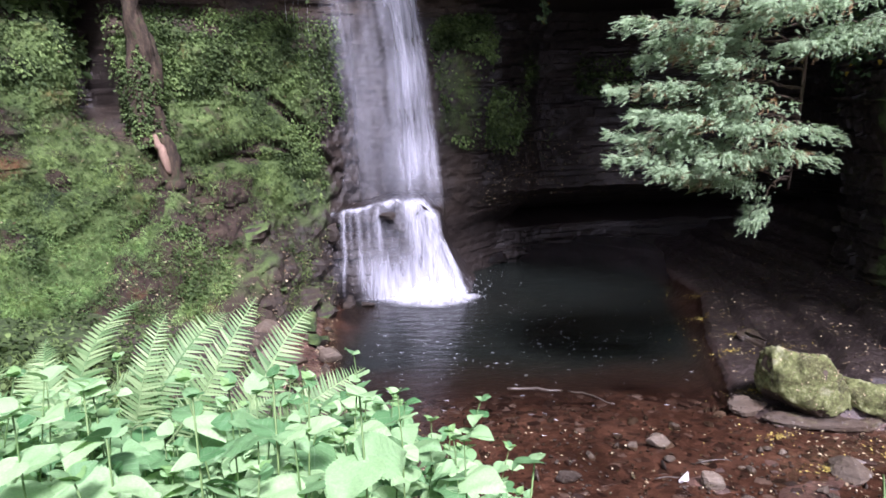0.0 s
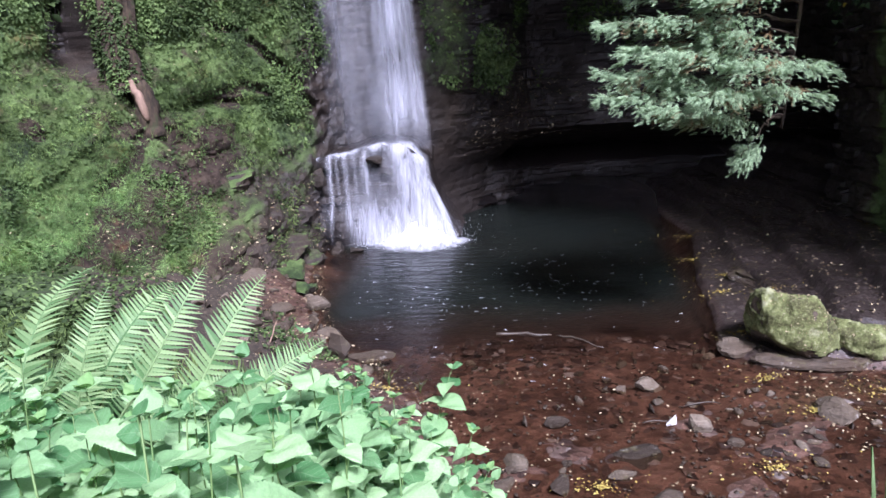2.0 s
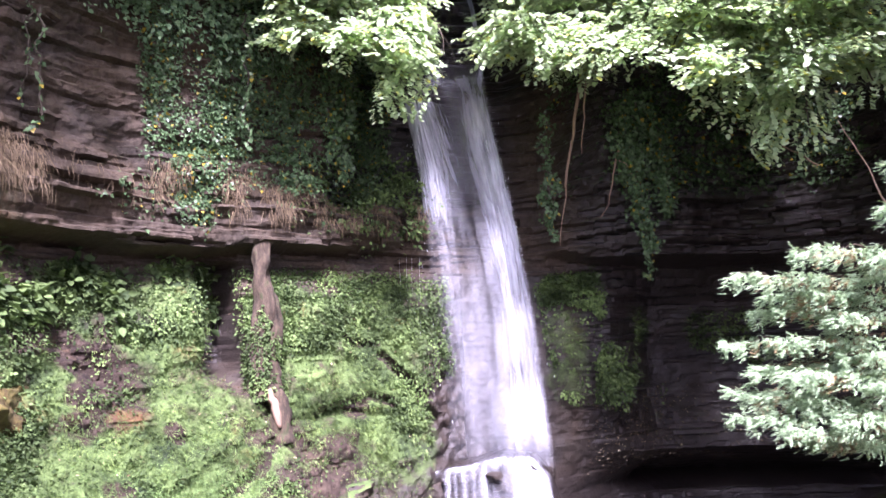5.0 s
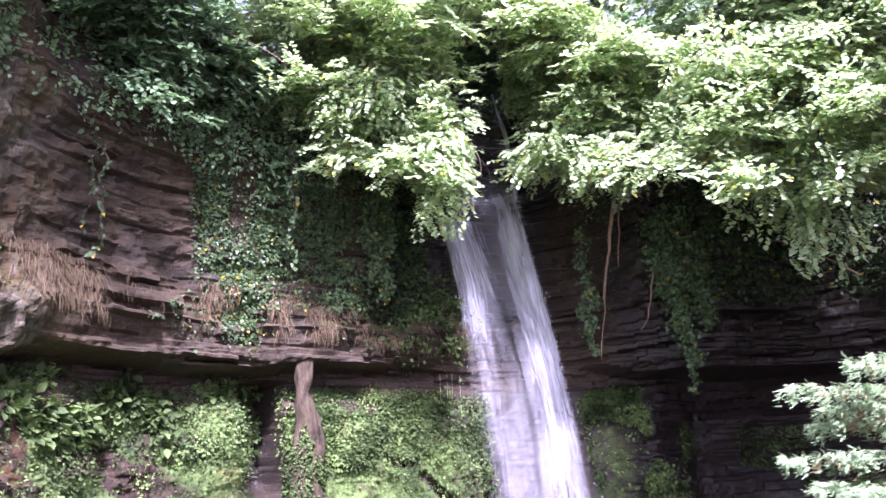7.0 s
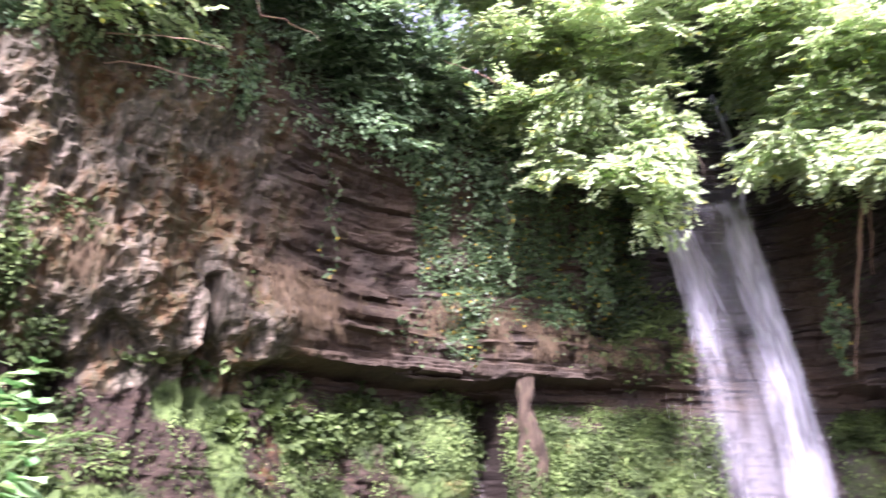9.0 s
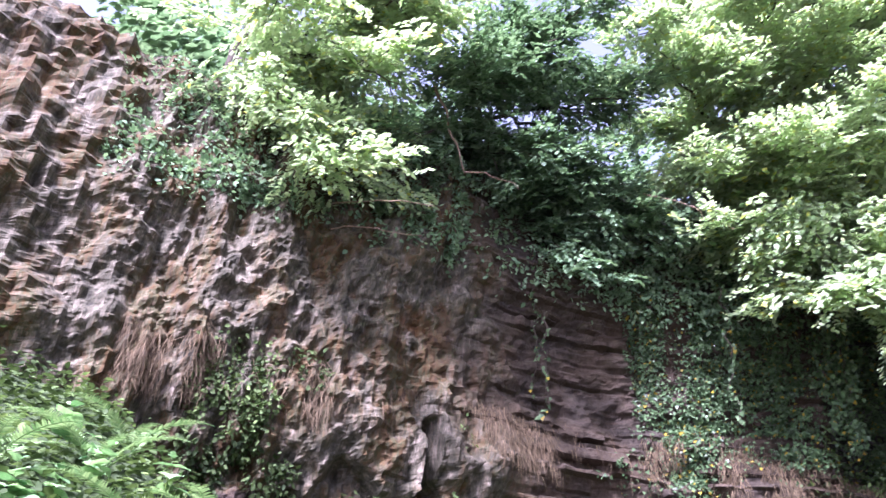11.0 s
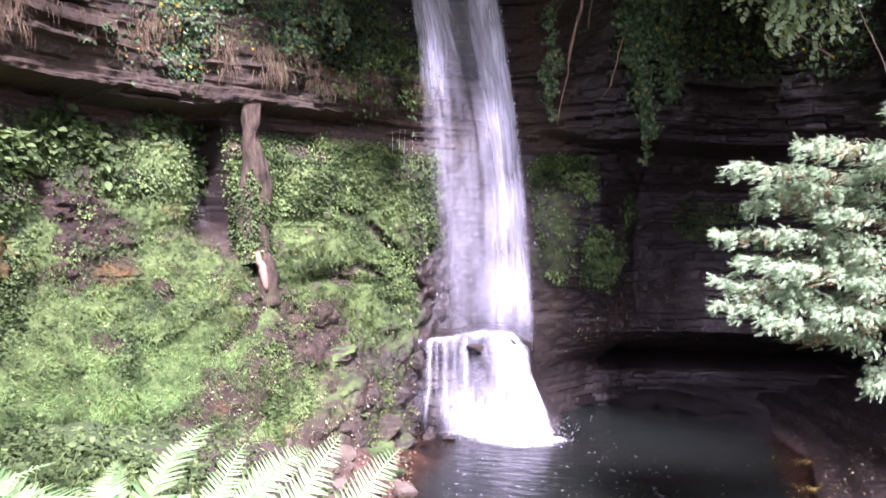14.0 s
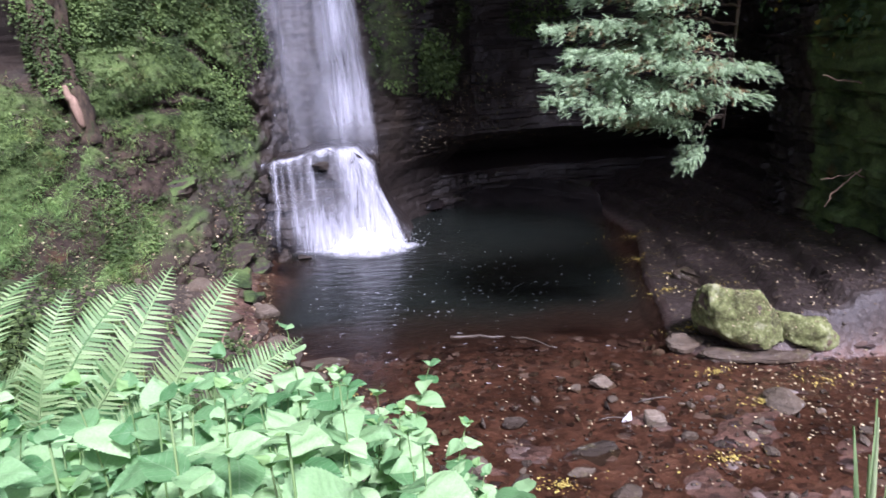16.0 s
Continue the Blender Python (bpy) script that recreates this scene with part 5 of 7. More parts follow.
def moss_boulder(at, size, seed, label):
    """A boulder with a thick lumpy coat of moss over its top and bare rock below."""
    box = thing("mossy_boulder", at, label, "boulder")
    V, F = blob_stone(seed, 0.72, 0.3, 5, 6)
    V = V * size
    place("rock", make_mesh("rock", V * 0.97, F, STONE), box)
    W = V * (1 + 0.06 * fbm(V[:, 0] * 16, V[:, 1] * 16, V[:, 2] * 16, 2, seed + 2) + 0.11 * fbm(V[:, 0] * 5, V[:, 1] * 5, V[:, 2] * 5, 5, seed + 1))[:, None]
    top = W[F].mean(1)[:, 2] > V[:, 2].max() * (0.2 + 0.25 * fbm(W[F].mean(1)[:, 0] * 2.5, W[F].mean(1)[:, 1] * 2.5, 0, 3, seed))
    keep, idx = np.unique(F[top], return_inverse=True)
    place("moss_cap", make_mesh("moss_cap", W[keep] * 1.02, idx.reshape(-1, 3), MOSSY), box, "yellow-green moss with pale lichen")
    g = np.random.default_rng(seed + 9)
    cen = W[F].mean(1)
    nor = unit(np.cross(W[F[:, 1]] - W[F[:, 0]], W[F[:, 2]] - W[F[:, 0]]))
    ok = np.flatnonzero(top & (fbm(cen[:, 0] * 3, cen[:, 1] * 3, cen[:, 2] * 3, 3, seed + 4) > -0.05))
    i = g.choice(ok, 900)
    m = len(i)
    V, F2 = scatter(*LEAF6, cen[i] * 1.03, axes(g.normal(size=(m, 3)), nor[i] + 0.3 * g.normal(size=(m, 3))), g.uniform(0.012, 0.03, m))
    place("lichen", make_mesh("lichen", V, F2, LITTER), box, "pale flecks of leaf and lichen", kind="stuff")
    return box


def build_boulders():
    moss_boulder((5.45, 10.72, 0.06), np.array([1.3, 1.2, 1.95]), 57, "large boulder coated in yellow-green moss on a rock slab")
    moss_boulder((6.4, 10.5, 0.06), np.array([1.05, 0.85, 1.1]), 57, "smaller boulder capped with yellow-green moss")
    for k, (x, y, z, sx, sy, sz, a, lab) in enumerate([(6.05, 10.3, 0.0, 2.5, 0.6, 0.2, -0.08, "long pale grey rock slab above the stream"), (4.72, 10.85, 0.0, 0.65, 0.5, 0.25, 0.4, "low flat grey rock slab at the water"), (7.2, 11.6, 0.12, 2.6, 1.1, 0.26, -0.25, "grey layered rock slab beside a mossy boulder"), (6.6, 13.4, 0.16, 2.2, 1.5, 0.2, -0.5, "dark layered rock slab strewn with leaves"), (7.4, 10.6, 0.0, 1.2, 0.8, 0.45, 0.2, "grey rock slab at the foot of the cliff"), (-1.0, 11.0, 0.0, 1.0, 0.35, 0.18, 0.15, "thin dark stone slab at the pool's edge")]):
        V, F = blob_stone(90 + k, 0.5, 0.2, 5, 9)
        V = V * np.array([sx, sy, sz * 2.4])
        V[:, 2] = np.where(V[:, 2] > sz, sz + (V[:, 2] - sz) * 0.12, V[:, 2])
        V[:, 2] = np.round(V[:, 2] / 0.09 + 0.6 * fbm(V[:, 0] * 1.5, V[:, 1] * 1.5, 0, 3, k)) * 0.09 * 0.35 + V[:, 2] * 0.65 + 0.03 * fbm(V[:, 0] * 4, V[:, 1] * 4, 0, 3, k + 5)
        ob = place("rock_slab", make_mesh("rock_slab", V, F, STONE, False), None, lab, "rock slab", "slabs")
        ob.location, ob.rotation_euler = (x, y, z), (0, 0, a)


def stick(name, pts, r0, r1, material, label, cat, sides=6, group=""):
    P = np.asarray(pts, float)
    V, F = tube(P - P[0], np.linspace(r0, r1, len(P)), sides, 0.25, len(P))
    ob = place(name, make_mesh(name, V, F, material), None, label, cat, group)
    ob.location = P[0]
    return ob


def build_wood():
    stick("log", bend((1.1, 11.85, 0.0), (2.0, 11.72, 0.01), 0.01, 10, 0.04, 1), 0.035, 0.02, WETLOG, "pale sodden log floating in the pool", "log", 8)
    stick("stick", bend((2.1, 11.72, 0.0), (2.75, 11.1, 0.03), 0.02, 8, 0.05, 2), 0.02, 0.01, WETLOG, "thin dark stick lying in shallow water", "stick")
    stick("stick", bend((2.75, 8.75, 0.03), (3.08, 8.72, 0.07), 0.02, 6, 0.02, 3), 0.012, 0.008, WETLOG, "thin dark stick beside a white stone", "stick")
    stick("stick", bend((3.4, 9.15, 0.03), (3.9, 9.2, 0.05), 0.02, 6, 0.02, 4), 0.014, 0.008, WETLOG, "thin dark stick lying in shallow water", "stick")
    stick("stick", bend((-2.45, 10.6, 0.35), (-2.3, 10.9, 0.75), 0.0, 6, 0.02, 6), 0.015, 0.01, DEADWOOD, "reddish broken stick on the bank", "stick")
    # dead branches hanging by the fall
    snag = thing("dead_branch", (1.1, 18.3, 11.7), "bare pale dead branch leaning against the cliff", "dead branch")
    for a, b, r in [((0, 0, 0.1), (-0.55, 0.2, -2.7), 0.06), ((0.1, 0, 0.0), (-0.1, 0.1, -1.9), 0.03), ((0.15, 0.1, 0.2), (0.9, 0.2, 1.2), 0.05), ((-0.35, 0.1, -1.6), (-0.75, 0.2, -4.2), 0.022)]:
        V, F = tube(bend(a, b, 0.05, 10, 0.08, 7), np.linspace(r, r * 0.4, 10), 6, 0.2)
        place("limb", make_mesh("limb", V, F, DEADWOOD), snag)
    for k, (a, b, r) in enumerate([((1.95, 18.6, 9.9), (1.45, 18.75, 8.2), 0.03), ((1.9, 18.6, 9.6), (2.4, 18.7, 8.9), 0.015), ((-6.9, 12.6, 14.2), (-5.2, 13.2, 12.9), 0.012), ((-10.9, 7.0, 12.6), (-7.7, 7.0, 11.3), 0.018), ((-10.6, 7.0, 11.9), (-8.2, 7.2, 11.0), 0.015), ((-9.6, 8.4, 16.0), (-8.9, 8.9, 13.6), 0.04), ((-8.9, 8.9, 13.6), (-8.0, 9.6, 13.2), 0.02), ((5.5, 15.5, 8.4), (4.2, 16.5, 9.6), 0.02), ((6.2, 14.0, 7.0), (5.6, 14.6, 9.0), 0.02), ((8.9, 13.2, 3.6), (7.3, 12.2, 3.95), 0.022), ((8.8, 13.0, 2.3), (7.4, 12.0, 1.9), 0.02), ((8.8, 13.0, 2.1), (7.3, 11.9, 2.35), 0.014)]):
        stick("bare_branch", bend(a, b, 0.1, 12, 0.1, k + 3), r, r * 0.4, DEADWOOD, "bare thin branch hanging before the cliff", "branch", 5, "bare branches")
    # the short trunk under the ledge, and the split pale stump
    post = thing("dead_tree", (-6.3, 15.72, 4.0), "dead mossy tree trunk standing under the rock ledge", "dead tree")
    Q = bend((0.16, 0, 0), (0.0, 0.1, 3.6), 0.0, 9, 0.14, 8)
    P = np.stack([np.interp(np.linspace(0, 8, 40), np.arange(9), Q[:, c]) for c in range(3)], 1)
    P[1:-1] = (P[:-2] + 2 * P[1:-1] + P[2:]) / 4
    V, F = tube(P, 0.23 + 0.04 * np.sin(np.linspace(0, 5, 40)) + 0.25 * np.linspace(1, 0, 40) ** 3, 34, 0.0, 4)
    V = V + np.array([0.17, 0.17, 0.03]) * np.stack([fbm(V[:, 0] * 6, V[:, 1] * 6, V[:, 2] * 1.9 + q, 4, 14) for q in (0, 5, 9)], 1)
    place("trunk", make_mesh("trunk", V, F, MOSSBARK), post)
    g = np.random.default_rng(19)
    V = V[:-2]
    i = g.choice(np.flatnonzero((fbm(V[:, 0] * 4, V[:, 1] * 4, V[:, 2] * 1.6, 3, 20) > -0.25) & (V[:, 2] < 1.6 + 0.5 * np.sin(V[:, 0] * 9))), 4200)
    out = unit(V[i] * np.array([1, 1, 0.0]) - np.array([0.05, 0.05, 0]))
    W, F = scatter(*LEAF6, V[i] + g.normal(size=(4200, 3)) * 0.03, axes(out + g.normal(size=(4200, 3)) * 0.6 - np.array([0, 0, 0.5]), out + np.array([0, 0, 0.5])), g.uniform(0.04, 0.09, 4200))
    place("moss", make_mesh("moss", W, F, CREEPER), post, "green moss and small leaves on the bark", kind="stuff")
    stump = thing("split_stump", (-5.72, 15.35, 3.2), "short stump split open to pale wood", "stump")
    V, F = tube(bend((0.05, 0.15, -0.1), (-0.05, 0.15, 1.0), 0, 12, 0.05, 3), 0.26 * np.linspace(1.1, 0.55, 12), 12, 0.4, 5)
    place("bark", make_mesh("bark", V, F, MOSSBARK), stump)
    V, F = tube(bend((0.1, -0.1, 0.25), (-0.16, -0.06, 1.05), 0.03, 12, 0.03, 5), 0.075 * np.sin(np.linspace(0.4, 2.9, 12)) + 0.02, 8, 0.3, 7)
    place("pale_wood", make_mesh("pale_wood", V, F, DEADWOOD), stump, "pale pinkish split wood")
    mound = thing("moss_mound", (-9.15, 11.4, 3.5), "rounded cushion of orange-green moss on the cliff", "moss")
    V, F = blob_stone(66, 0.5, 0.4, 5, 3)
    V = V * np.array([1.4, 1.5, 2.4])
    V = V + 0.07 * np.stack([fbm(V[:, 0] * 6, V[:, 1] * 6, V[:, 2] * 6 + q, 3, 5) for q in (0, 4, 8)], 1)
    place("cushion", make_mesh("cushion", V * (1 + 0.12 * fbm(V[:, 0] * 5, V[:, 1] * 5, V[:, 2] * 5, 4, 8))[:, None], F, CUSHION), mound)


def litter(name, n, seed, region, material, label, size=(0.02, 0.05)):
    g = np.random.default_rng(seed)
    P = region(g, n)
    m = len(P)
    turn = axes(np.stack([g.normal(size=m), g.normal(size=m), g.normal(0, 0.25, m)], 1), np.stack([g.normal(0, 0.3, m), g.normal(0, 0.3, m), np.ones(m)], 1))
    V, F = scatter(*LEAF6, P, turn, g.uniform(*size, m))
    place(name, make_mesh(name, V, F, material), None, label, "fallen leaves", kind="stuff")


def build_litter():
    def clumps(centres, spread):
        def region(g, n):
            c = np.array(centres)[g.integers(0, len(centres), n)]
            P = c[:, :2] + g.normal(size=(n, 2)) * np.array([1.5, 0.7]) * spread * c[:, 2:3] * g.exponential(1.0, (n, 1))
            return np.c_[P, np.maximum(height(P[:, 0], P[:, 1]), 0.015) + g.uniform(0.008, 0.03, n)]
        return region

    litter("yellow_leaves", 1300, 3, clumps([(4.96, 11.3, 0.7), (6.05, 17.4, 1), (5.66, 14.1, 1.2), (4.82, 9.9, 1.2), (4.0, 7.7, 1.2), (1.98, 7.43, 0.8), (5.0, 8.95, 0.8), (5.9, 12.6, 1.2), (5.5, 15.5, 1.3), (-0.6, 9.9, 0.9), (6.2, 9.4, 1.5), (5.3, 13.2, 1.0)], 0.16), YELLOW, "yellow leaves fallen in drifts on wet rock", (0.018, 0.045))

    def shelf(g, n):
        P = np.stack([g.uniform(4.6, 9.0, n), g.uniform(8.0, 20, n)], 1)
        P = P[P[:, 0] > shelf_edge(P[:, 1]) + 0.15]
        n = len(P)
        return np.c_[P, np.maximum(height(P[:, 0], P[:, 1]), 0.015) + 0.025]

    litter("pale_leaves", 2200, 4, shelf, LITTER, "pale dead leaves strewn over the rock shelf", (0.025, 0.06))

    def bank(g, n):
        y = g.uniform(8.5, 16, n)
        P = np.stack([shore(y) - np.abs(g.normal(0, 1.8, n)) + 0.15, y], 1)
        return np.c_[P, np.maximum(height(P[:, 0], P[:, 1]), 0.015) + 0.03]

    litter("bank_leaves", 1900, 5, bank, LITTER, "dead leaves scattered over the earthy bank", (0.02, 0.05))

    def bed(g, n):
        P = np.stack([g.uniform(0.4, 6.5, n), g.uniform(6, 10.5, n)], 1)
        return np.c_[P, np.maximum(height(P[:, 0], P[:, 1]), 0.015) + 0.015]

    litter("stream_leaves", 420, 6, bed, LITTER, "pale leaves lying in the shallow stream", (0.02, 0.05))

    def back(g, n):
        w = ease(0.6, 1.2, CV[..., 0]) * (CV[..., 1] > 17) * ease(1.5, 2.0, CV[..., 2]) * (1 - ease(3.4, 4.4, CV[..., 2]))
        P, N = on_cliff(w + 1e-9, n, 44)
        return P + N * 0.03

    litter("ledge_leaves", 1500, 7, back, LITTER, "pale leaves scattered on the dark ledges", (0.04, 0.09))

    def mossy(g, n):
        w = (CV[..., 0] < -3) * ease(0.5, 1, CV[..., 2]) * (1 - ease(5.5, 6.5, CV[..., 2])) * (CV[..., 1] > 6)
        P, N = on_cliff(w + 1e-9, n, 45)
        return P + N * 0.05

    def foot_of_wall(g, n):
        w = (CV[..., 0] < -2.2) * (CV[..., 1] > 10) * ease(0.0, 0.2, CV[..., 2]) * (1 - ease(1.4, 2.4, CV[..., 2]))
        P, N = on_cliff(w + 1e-9, n, 46)
        return P + N * 0.03

    litter("rock_leaves", 1500, 9, foot_of_wall, LITTER, "dead leaves lying on low rocks at the wall's foot", (0.03, 0.07))
    litter("slope_leaves", 500, 8, mossy, LITTER, "pale fallen leaves caught on the mossy wall", (0.04, 0.08))


build_stones()
build_shale()
build_boulders()
build_wood()
build_litter()


# ---- plants on the rock ----
def wall_leaves(name, weight, n, seed, material, label, size, lift=0.05, droop=0.6, shape=LEAF6, cat="plant", out=0.6):
    g = np.random.default_rng(seed)
    P, N = on_cliff(weight + 1e-12, n, seed)
    m = len(P)
    P = P + N * g.uniform(0.0, lift, m)[:, None]
    along = N * out + g.normal(size=(m, 3)) * 0.6 + np.array([0, 0, -droop])
    V, F = scatter(*shape, P, axes(along, N + g.normal(size=(m, 3)) * 0.45 + np.array([0, 0, 0.5])), g.uniform(*size, m))
    return place(name, make_mesh(name, V, F, material), None, label, cat, kind="stuff")


def build_wall_plants():
    x, y, z = CV[..., 0], CV[..., 1], CV[..., 2]
    west = (x < -2.2) * (y > 5)
    patch = ease(0.48, 0.62, vnoise(CS * 0.9, z * 0.9, 0, 201))
    patch2 = ease(0.45, 0.6, vnoise(CS * 1.7, z * 1.7, 0, 202))
    under = west * ease(4.9, 6.2, z + 0.8 * patch) * (1 - ease(6.7, 7.0, z)) * (CTUF < 0.5)
    wall_leaves("wall_creeper", under * (0.25 + patch2) * (x < -2.6) * (1.02 - CSOIL), 18000, 11, CREEPER, "small-leaved green plants covering the wall under the ledge", (0.05, 0.1), 0.12)
    bare = ease(-5.2, -4.3, x) * (1 - ease(1.9, 2.8, z)) * (y > 13.5)
    mid = west * ease(0.8, 1.6, z) * (1 - ease(5.6, 6.4, z)) * (x < -3) * (1 - 0.8 * bare)
    wall_leaves("wall_moss_plants", mid * (0.12 + patch * patch2) * (1.02 - CSOIL), 24000, 12, CREEPER, "bright green moss and liverwort leaves on the wall", (0.04, 0.09), 0.1)
    wall_leaves("slope_grass", mid * (0.15 + (1 - patch)) * (1 - 0.7 * ease(3.6, 5.0, z)) * (1.02 - CSOIL), 75000, 13, GRASS, "fine green grass hanging over the mossy slope", np.array([0.05, 0.16]), 0.03, 0.9, ([(a * 0.05, b, c) for a, b, c in BLADE[0]], BLADE[1]), "grass", 0.9)
    foot_ = west * (y > 10) * ease(0.15, 0.4, z) * (1 - ease(1.5, 2.2, z)) * patch2 * (1 - 0.7 * bare)
    wall_leaves("rock_moss", foot_, 14000, 23, GRASS, "short dark moss and grass on the low rocks", (0.04, 0.12), 0.03, 0.3, ([(a * 0.12, b, c) for a, b, c in BLADE[0]], BLADE[1]), "moss", 0.9)
    bush = (y > 15) * np.exp(-(((x + 4.3) / 0.7) ** 2) - ((z - 8.9) / 0.7) ** 2)
    wall_leaves("ledge_bush", bush, 2600, 24, CREEPER, "leafy green plants bushing out on the ledge", (0.07, 0.15), 0.7, 0.4, LEAF6, "bush", 0.9)
    lush = np.exp(-(((x + 6.3) / 1.7) ** 2) - ((z - 1.7) / 0.9) ** 2) * (y > 9) * (y < 15) * (1.02 - CSOIL)
    wall_leaves("lush_grass", lush, 30000, 25, LUSH, "lush bright green grass on the slope above the bank", (0.05, 0.15), 0.05, 0.7, ([(a * 0.05, b, c) for a, b, c in BLADE[0]], BLADE[1]), "grass", 1.0)
    # fringe of dry grass and roots along the ledge
    led = (x < -2.9) * (y > 4) * (ease(8.0, 8.25, z) * (1 - ease(8.9, 9.3, z)))
    wall_leaves("dry_fringe", led * (0.04 + ease(0.5, 0.66, vnoise(CS * 1.9, z * 0.5, 0, 207))), 9000, 14, STRAW, "dry brown grass and roots hanging from the ledge", (0.12, 0.44), 0.16, 2.6, ([(a * 0.03, b, c * 0.6) for a, b, c in BLADE[0]], BLADE[1]), "dry grass", 0.5)
    # curtains of ivy left of the fall
    cur = (x < -4.3) * (x > -8.3) * (y > 12) * ease(8.3, 9.4, z + 1.2 * vnoise(CS * 1.4, 0, 0, 203)) * (1 - ease(13.5, 15, z))
    cur = cur * (0.12 + ease(0.35, 0.6, vnoise(CS * 1.3, z * 0.25, 0, 204)))
    wall_leaves("ivy_curtain", cur, 26000, 15, IVY, "dark green ivy hanging in curtains over the cliff", (0.045, 0.1), 0.45, 0.9, IVYLEAF, "ivy", 0.5)
    top = (x < -3.5) * (y > 3) * ease(11.5, 13, z) * (1 - ease(16.8, 17.3, z)) * (1 - ease(-5, -4.4, x))
    wall_leaves("cliff_top_growth", top * (0.3 + patch), 16000, 16, SHADE, "dense leaves coloured as if in shade over the cliff's upper edge", (0.08, 0.16), 0.5, 0.5, LEAF6, "undergrowth", 0.8)
    # right of the fall
    clump = (y > 17) * ease(-0.1, 0.5, x + 0.6 * (z - 4.5) * 0.3) * (1 - ease(1.6, 2.3, x + 0.35 * (z - 5))) * ease(3.6, 4.2, z) * (1 - ease(6.6, 7.0, z)) * (0.15 + patch2)
    clump = clump * (1 - ease(-0.2, 0.3, x - 0.75 - 0.5 * (6.6 - z) + 0.5 * (patch - 0.5))) * (0.1 + patch2)
    wall_leaves("ivy_clump", clump, 8000, 17, CREEPER, "grey-green creeper bushing out beside the waterfall", (0.06, 0.12), 0.55, 0.7, LEAF6, "creeper", 0.6)
    dark = (y > 16) * (x > 0.2) * ease(8.6, 9.6, z) * (1 - ease(14, 15.5, z)) * (0.05 + ease(0.4, 0.6, vnoise(CS * 0.9, z * 0.3, 0, 205)))
    wall_leaves("ivy_right", dark, 13000, 18, IVY, "dark ivy hanging in ropes from the overhang", (0.06, 0.12), 0.35, 0.9, IVYLEAF, "ivy", 0.5)
    low = (y > 17) * (x > 2.2) * (x < 6) * ease(3.8, 4.4, z) * (1 - ease(5.4, 6.2, z)) * patch
    wall_leaves("shade_herbs", low, 1800, 19, CREEPER, "small green plants on the shaded rock wall", (0.05, 0.11), 0.15, 0.6)
    east = (x > 6.5) * (y < 18.5) * (y > 2) * ease(4.2, 6, z) * (1 - ease(16, 17, z)) * (0.08 + patch * patch2)
    wall_leaves("east_ivy", east, 15000, 20, IVY, "dark ivy and undergrowth over the shaded cliff", (0.07, 0.14), 0.4, 0.8, IVYLEAF, "ivy", 0.6)
    tuf = CTUF * (y > 3) * ease(5.5, 6, z) * (1 - ease(8.2, 9.5, z)) * patch2
    wall_leaves("tufa_plants", tuf * ease(0.5, 0.6, vnoise(CS * 0.7, 0, 2, 206)), 2600, 21, CREEPER, "leafy green plants in the hollows of tufa", (0.06, 0.13), 0.15, 0.5)
    hollow = west * (x < -7.6) * (y > 8) * ease(5.4, 6.0, z) * (1 - ease(6.8, 7.2, z)) * patch2
    wall_leaves("broad_wall_plants", hollow, 1500, 26, CREEPER, "broad-leaved green plants rooted under the ledge", (0.14, 0.26), 0.2, 0.5, LEAF6, "plant", 0.8)
    # ropes of ivy hanging free
    g = np.random.default_rng(61)
    ropes = [(2.4, 18.75, 11.4, 7.4, 0.42, 1300), (2.9, 18.9, 10.8, 8.2, 0.35, 800), (2.0, 18.7, 11.0, 9.0, 0.4, 800), (2.55, 19.0, 8.2, 6.6, 0.12, 130), (0.15, 18.7, 11.0, 8.6, 0.16, 260), (0.3, 18.75, 9.4, 7.6, 0.1, 150), (0.1, 18.6, 9.0, 7.9, 0.2, 160), (-9.2, 11.6, 13.2, 9.6, 0.07, 60), (-9.0, 11.8, 11.5, 9.0, 0.06, 50), (-6.2, 14.6, 12.4, 9.3, 0.12, 120), (-4.6, 16.9, 12.6, 9.0, 0.3, 700), (-4.9, 16.6, 12.0, 9.6, 0.3, 500)]
    for k, (x0, y0, z1, z0, r, n) in enumerate(ropes):
        rope = thing("ivy_rope", (x0, y0, z1), "rope of ivy hanging down the cliff face" if n > 100 else "thin leafless creeper hanging before the cliff", "ivy", "ivy ropes")
        P = bend((0, 0, 0), (0.1 * math.sin(k), 0, z0 - z1), 0, 22, 0.18, k)
        V, F = tube(P, np.linspace(0.022, 0.008, 22), 5, 0.3)
        place("stem", make_mesh("stem", V, F, BARK), rope)
        t = g.uniform(0, 1, n)
        Q = np.stack([np.interp(t, np.linspace(0, 1, 22), P[:, q]) for q in range(3)], 1) + g.normal(size=(n, 3)) * r * np.array([0.6, 0.45, 0.5]) * (1.1 - 0.7 * t[:, None])
        along = np.c_[g.normal(size=(n, 2)) * 0.7, -np.ones(n)]
        V, F = scatter(*IVYLEAF, Q, axes(along, np.tile([0.2, -1.0, 0.5], (n, 1)) + g.normal(size=(n, 3)) * 0.4), g.uniform(0.06, 0.12, n))
        place("leaves", make_mesh("leaves", V, F, IVY), rope)


build_wall_plants()


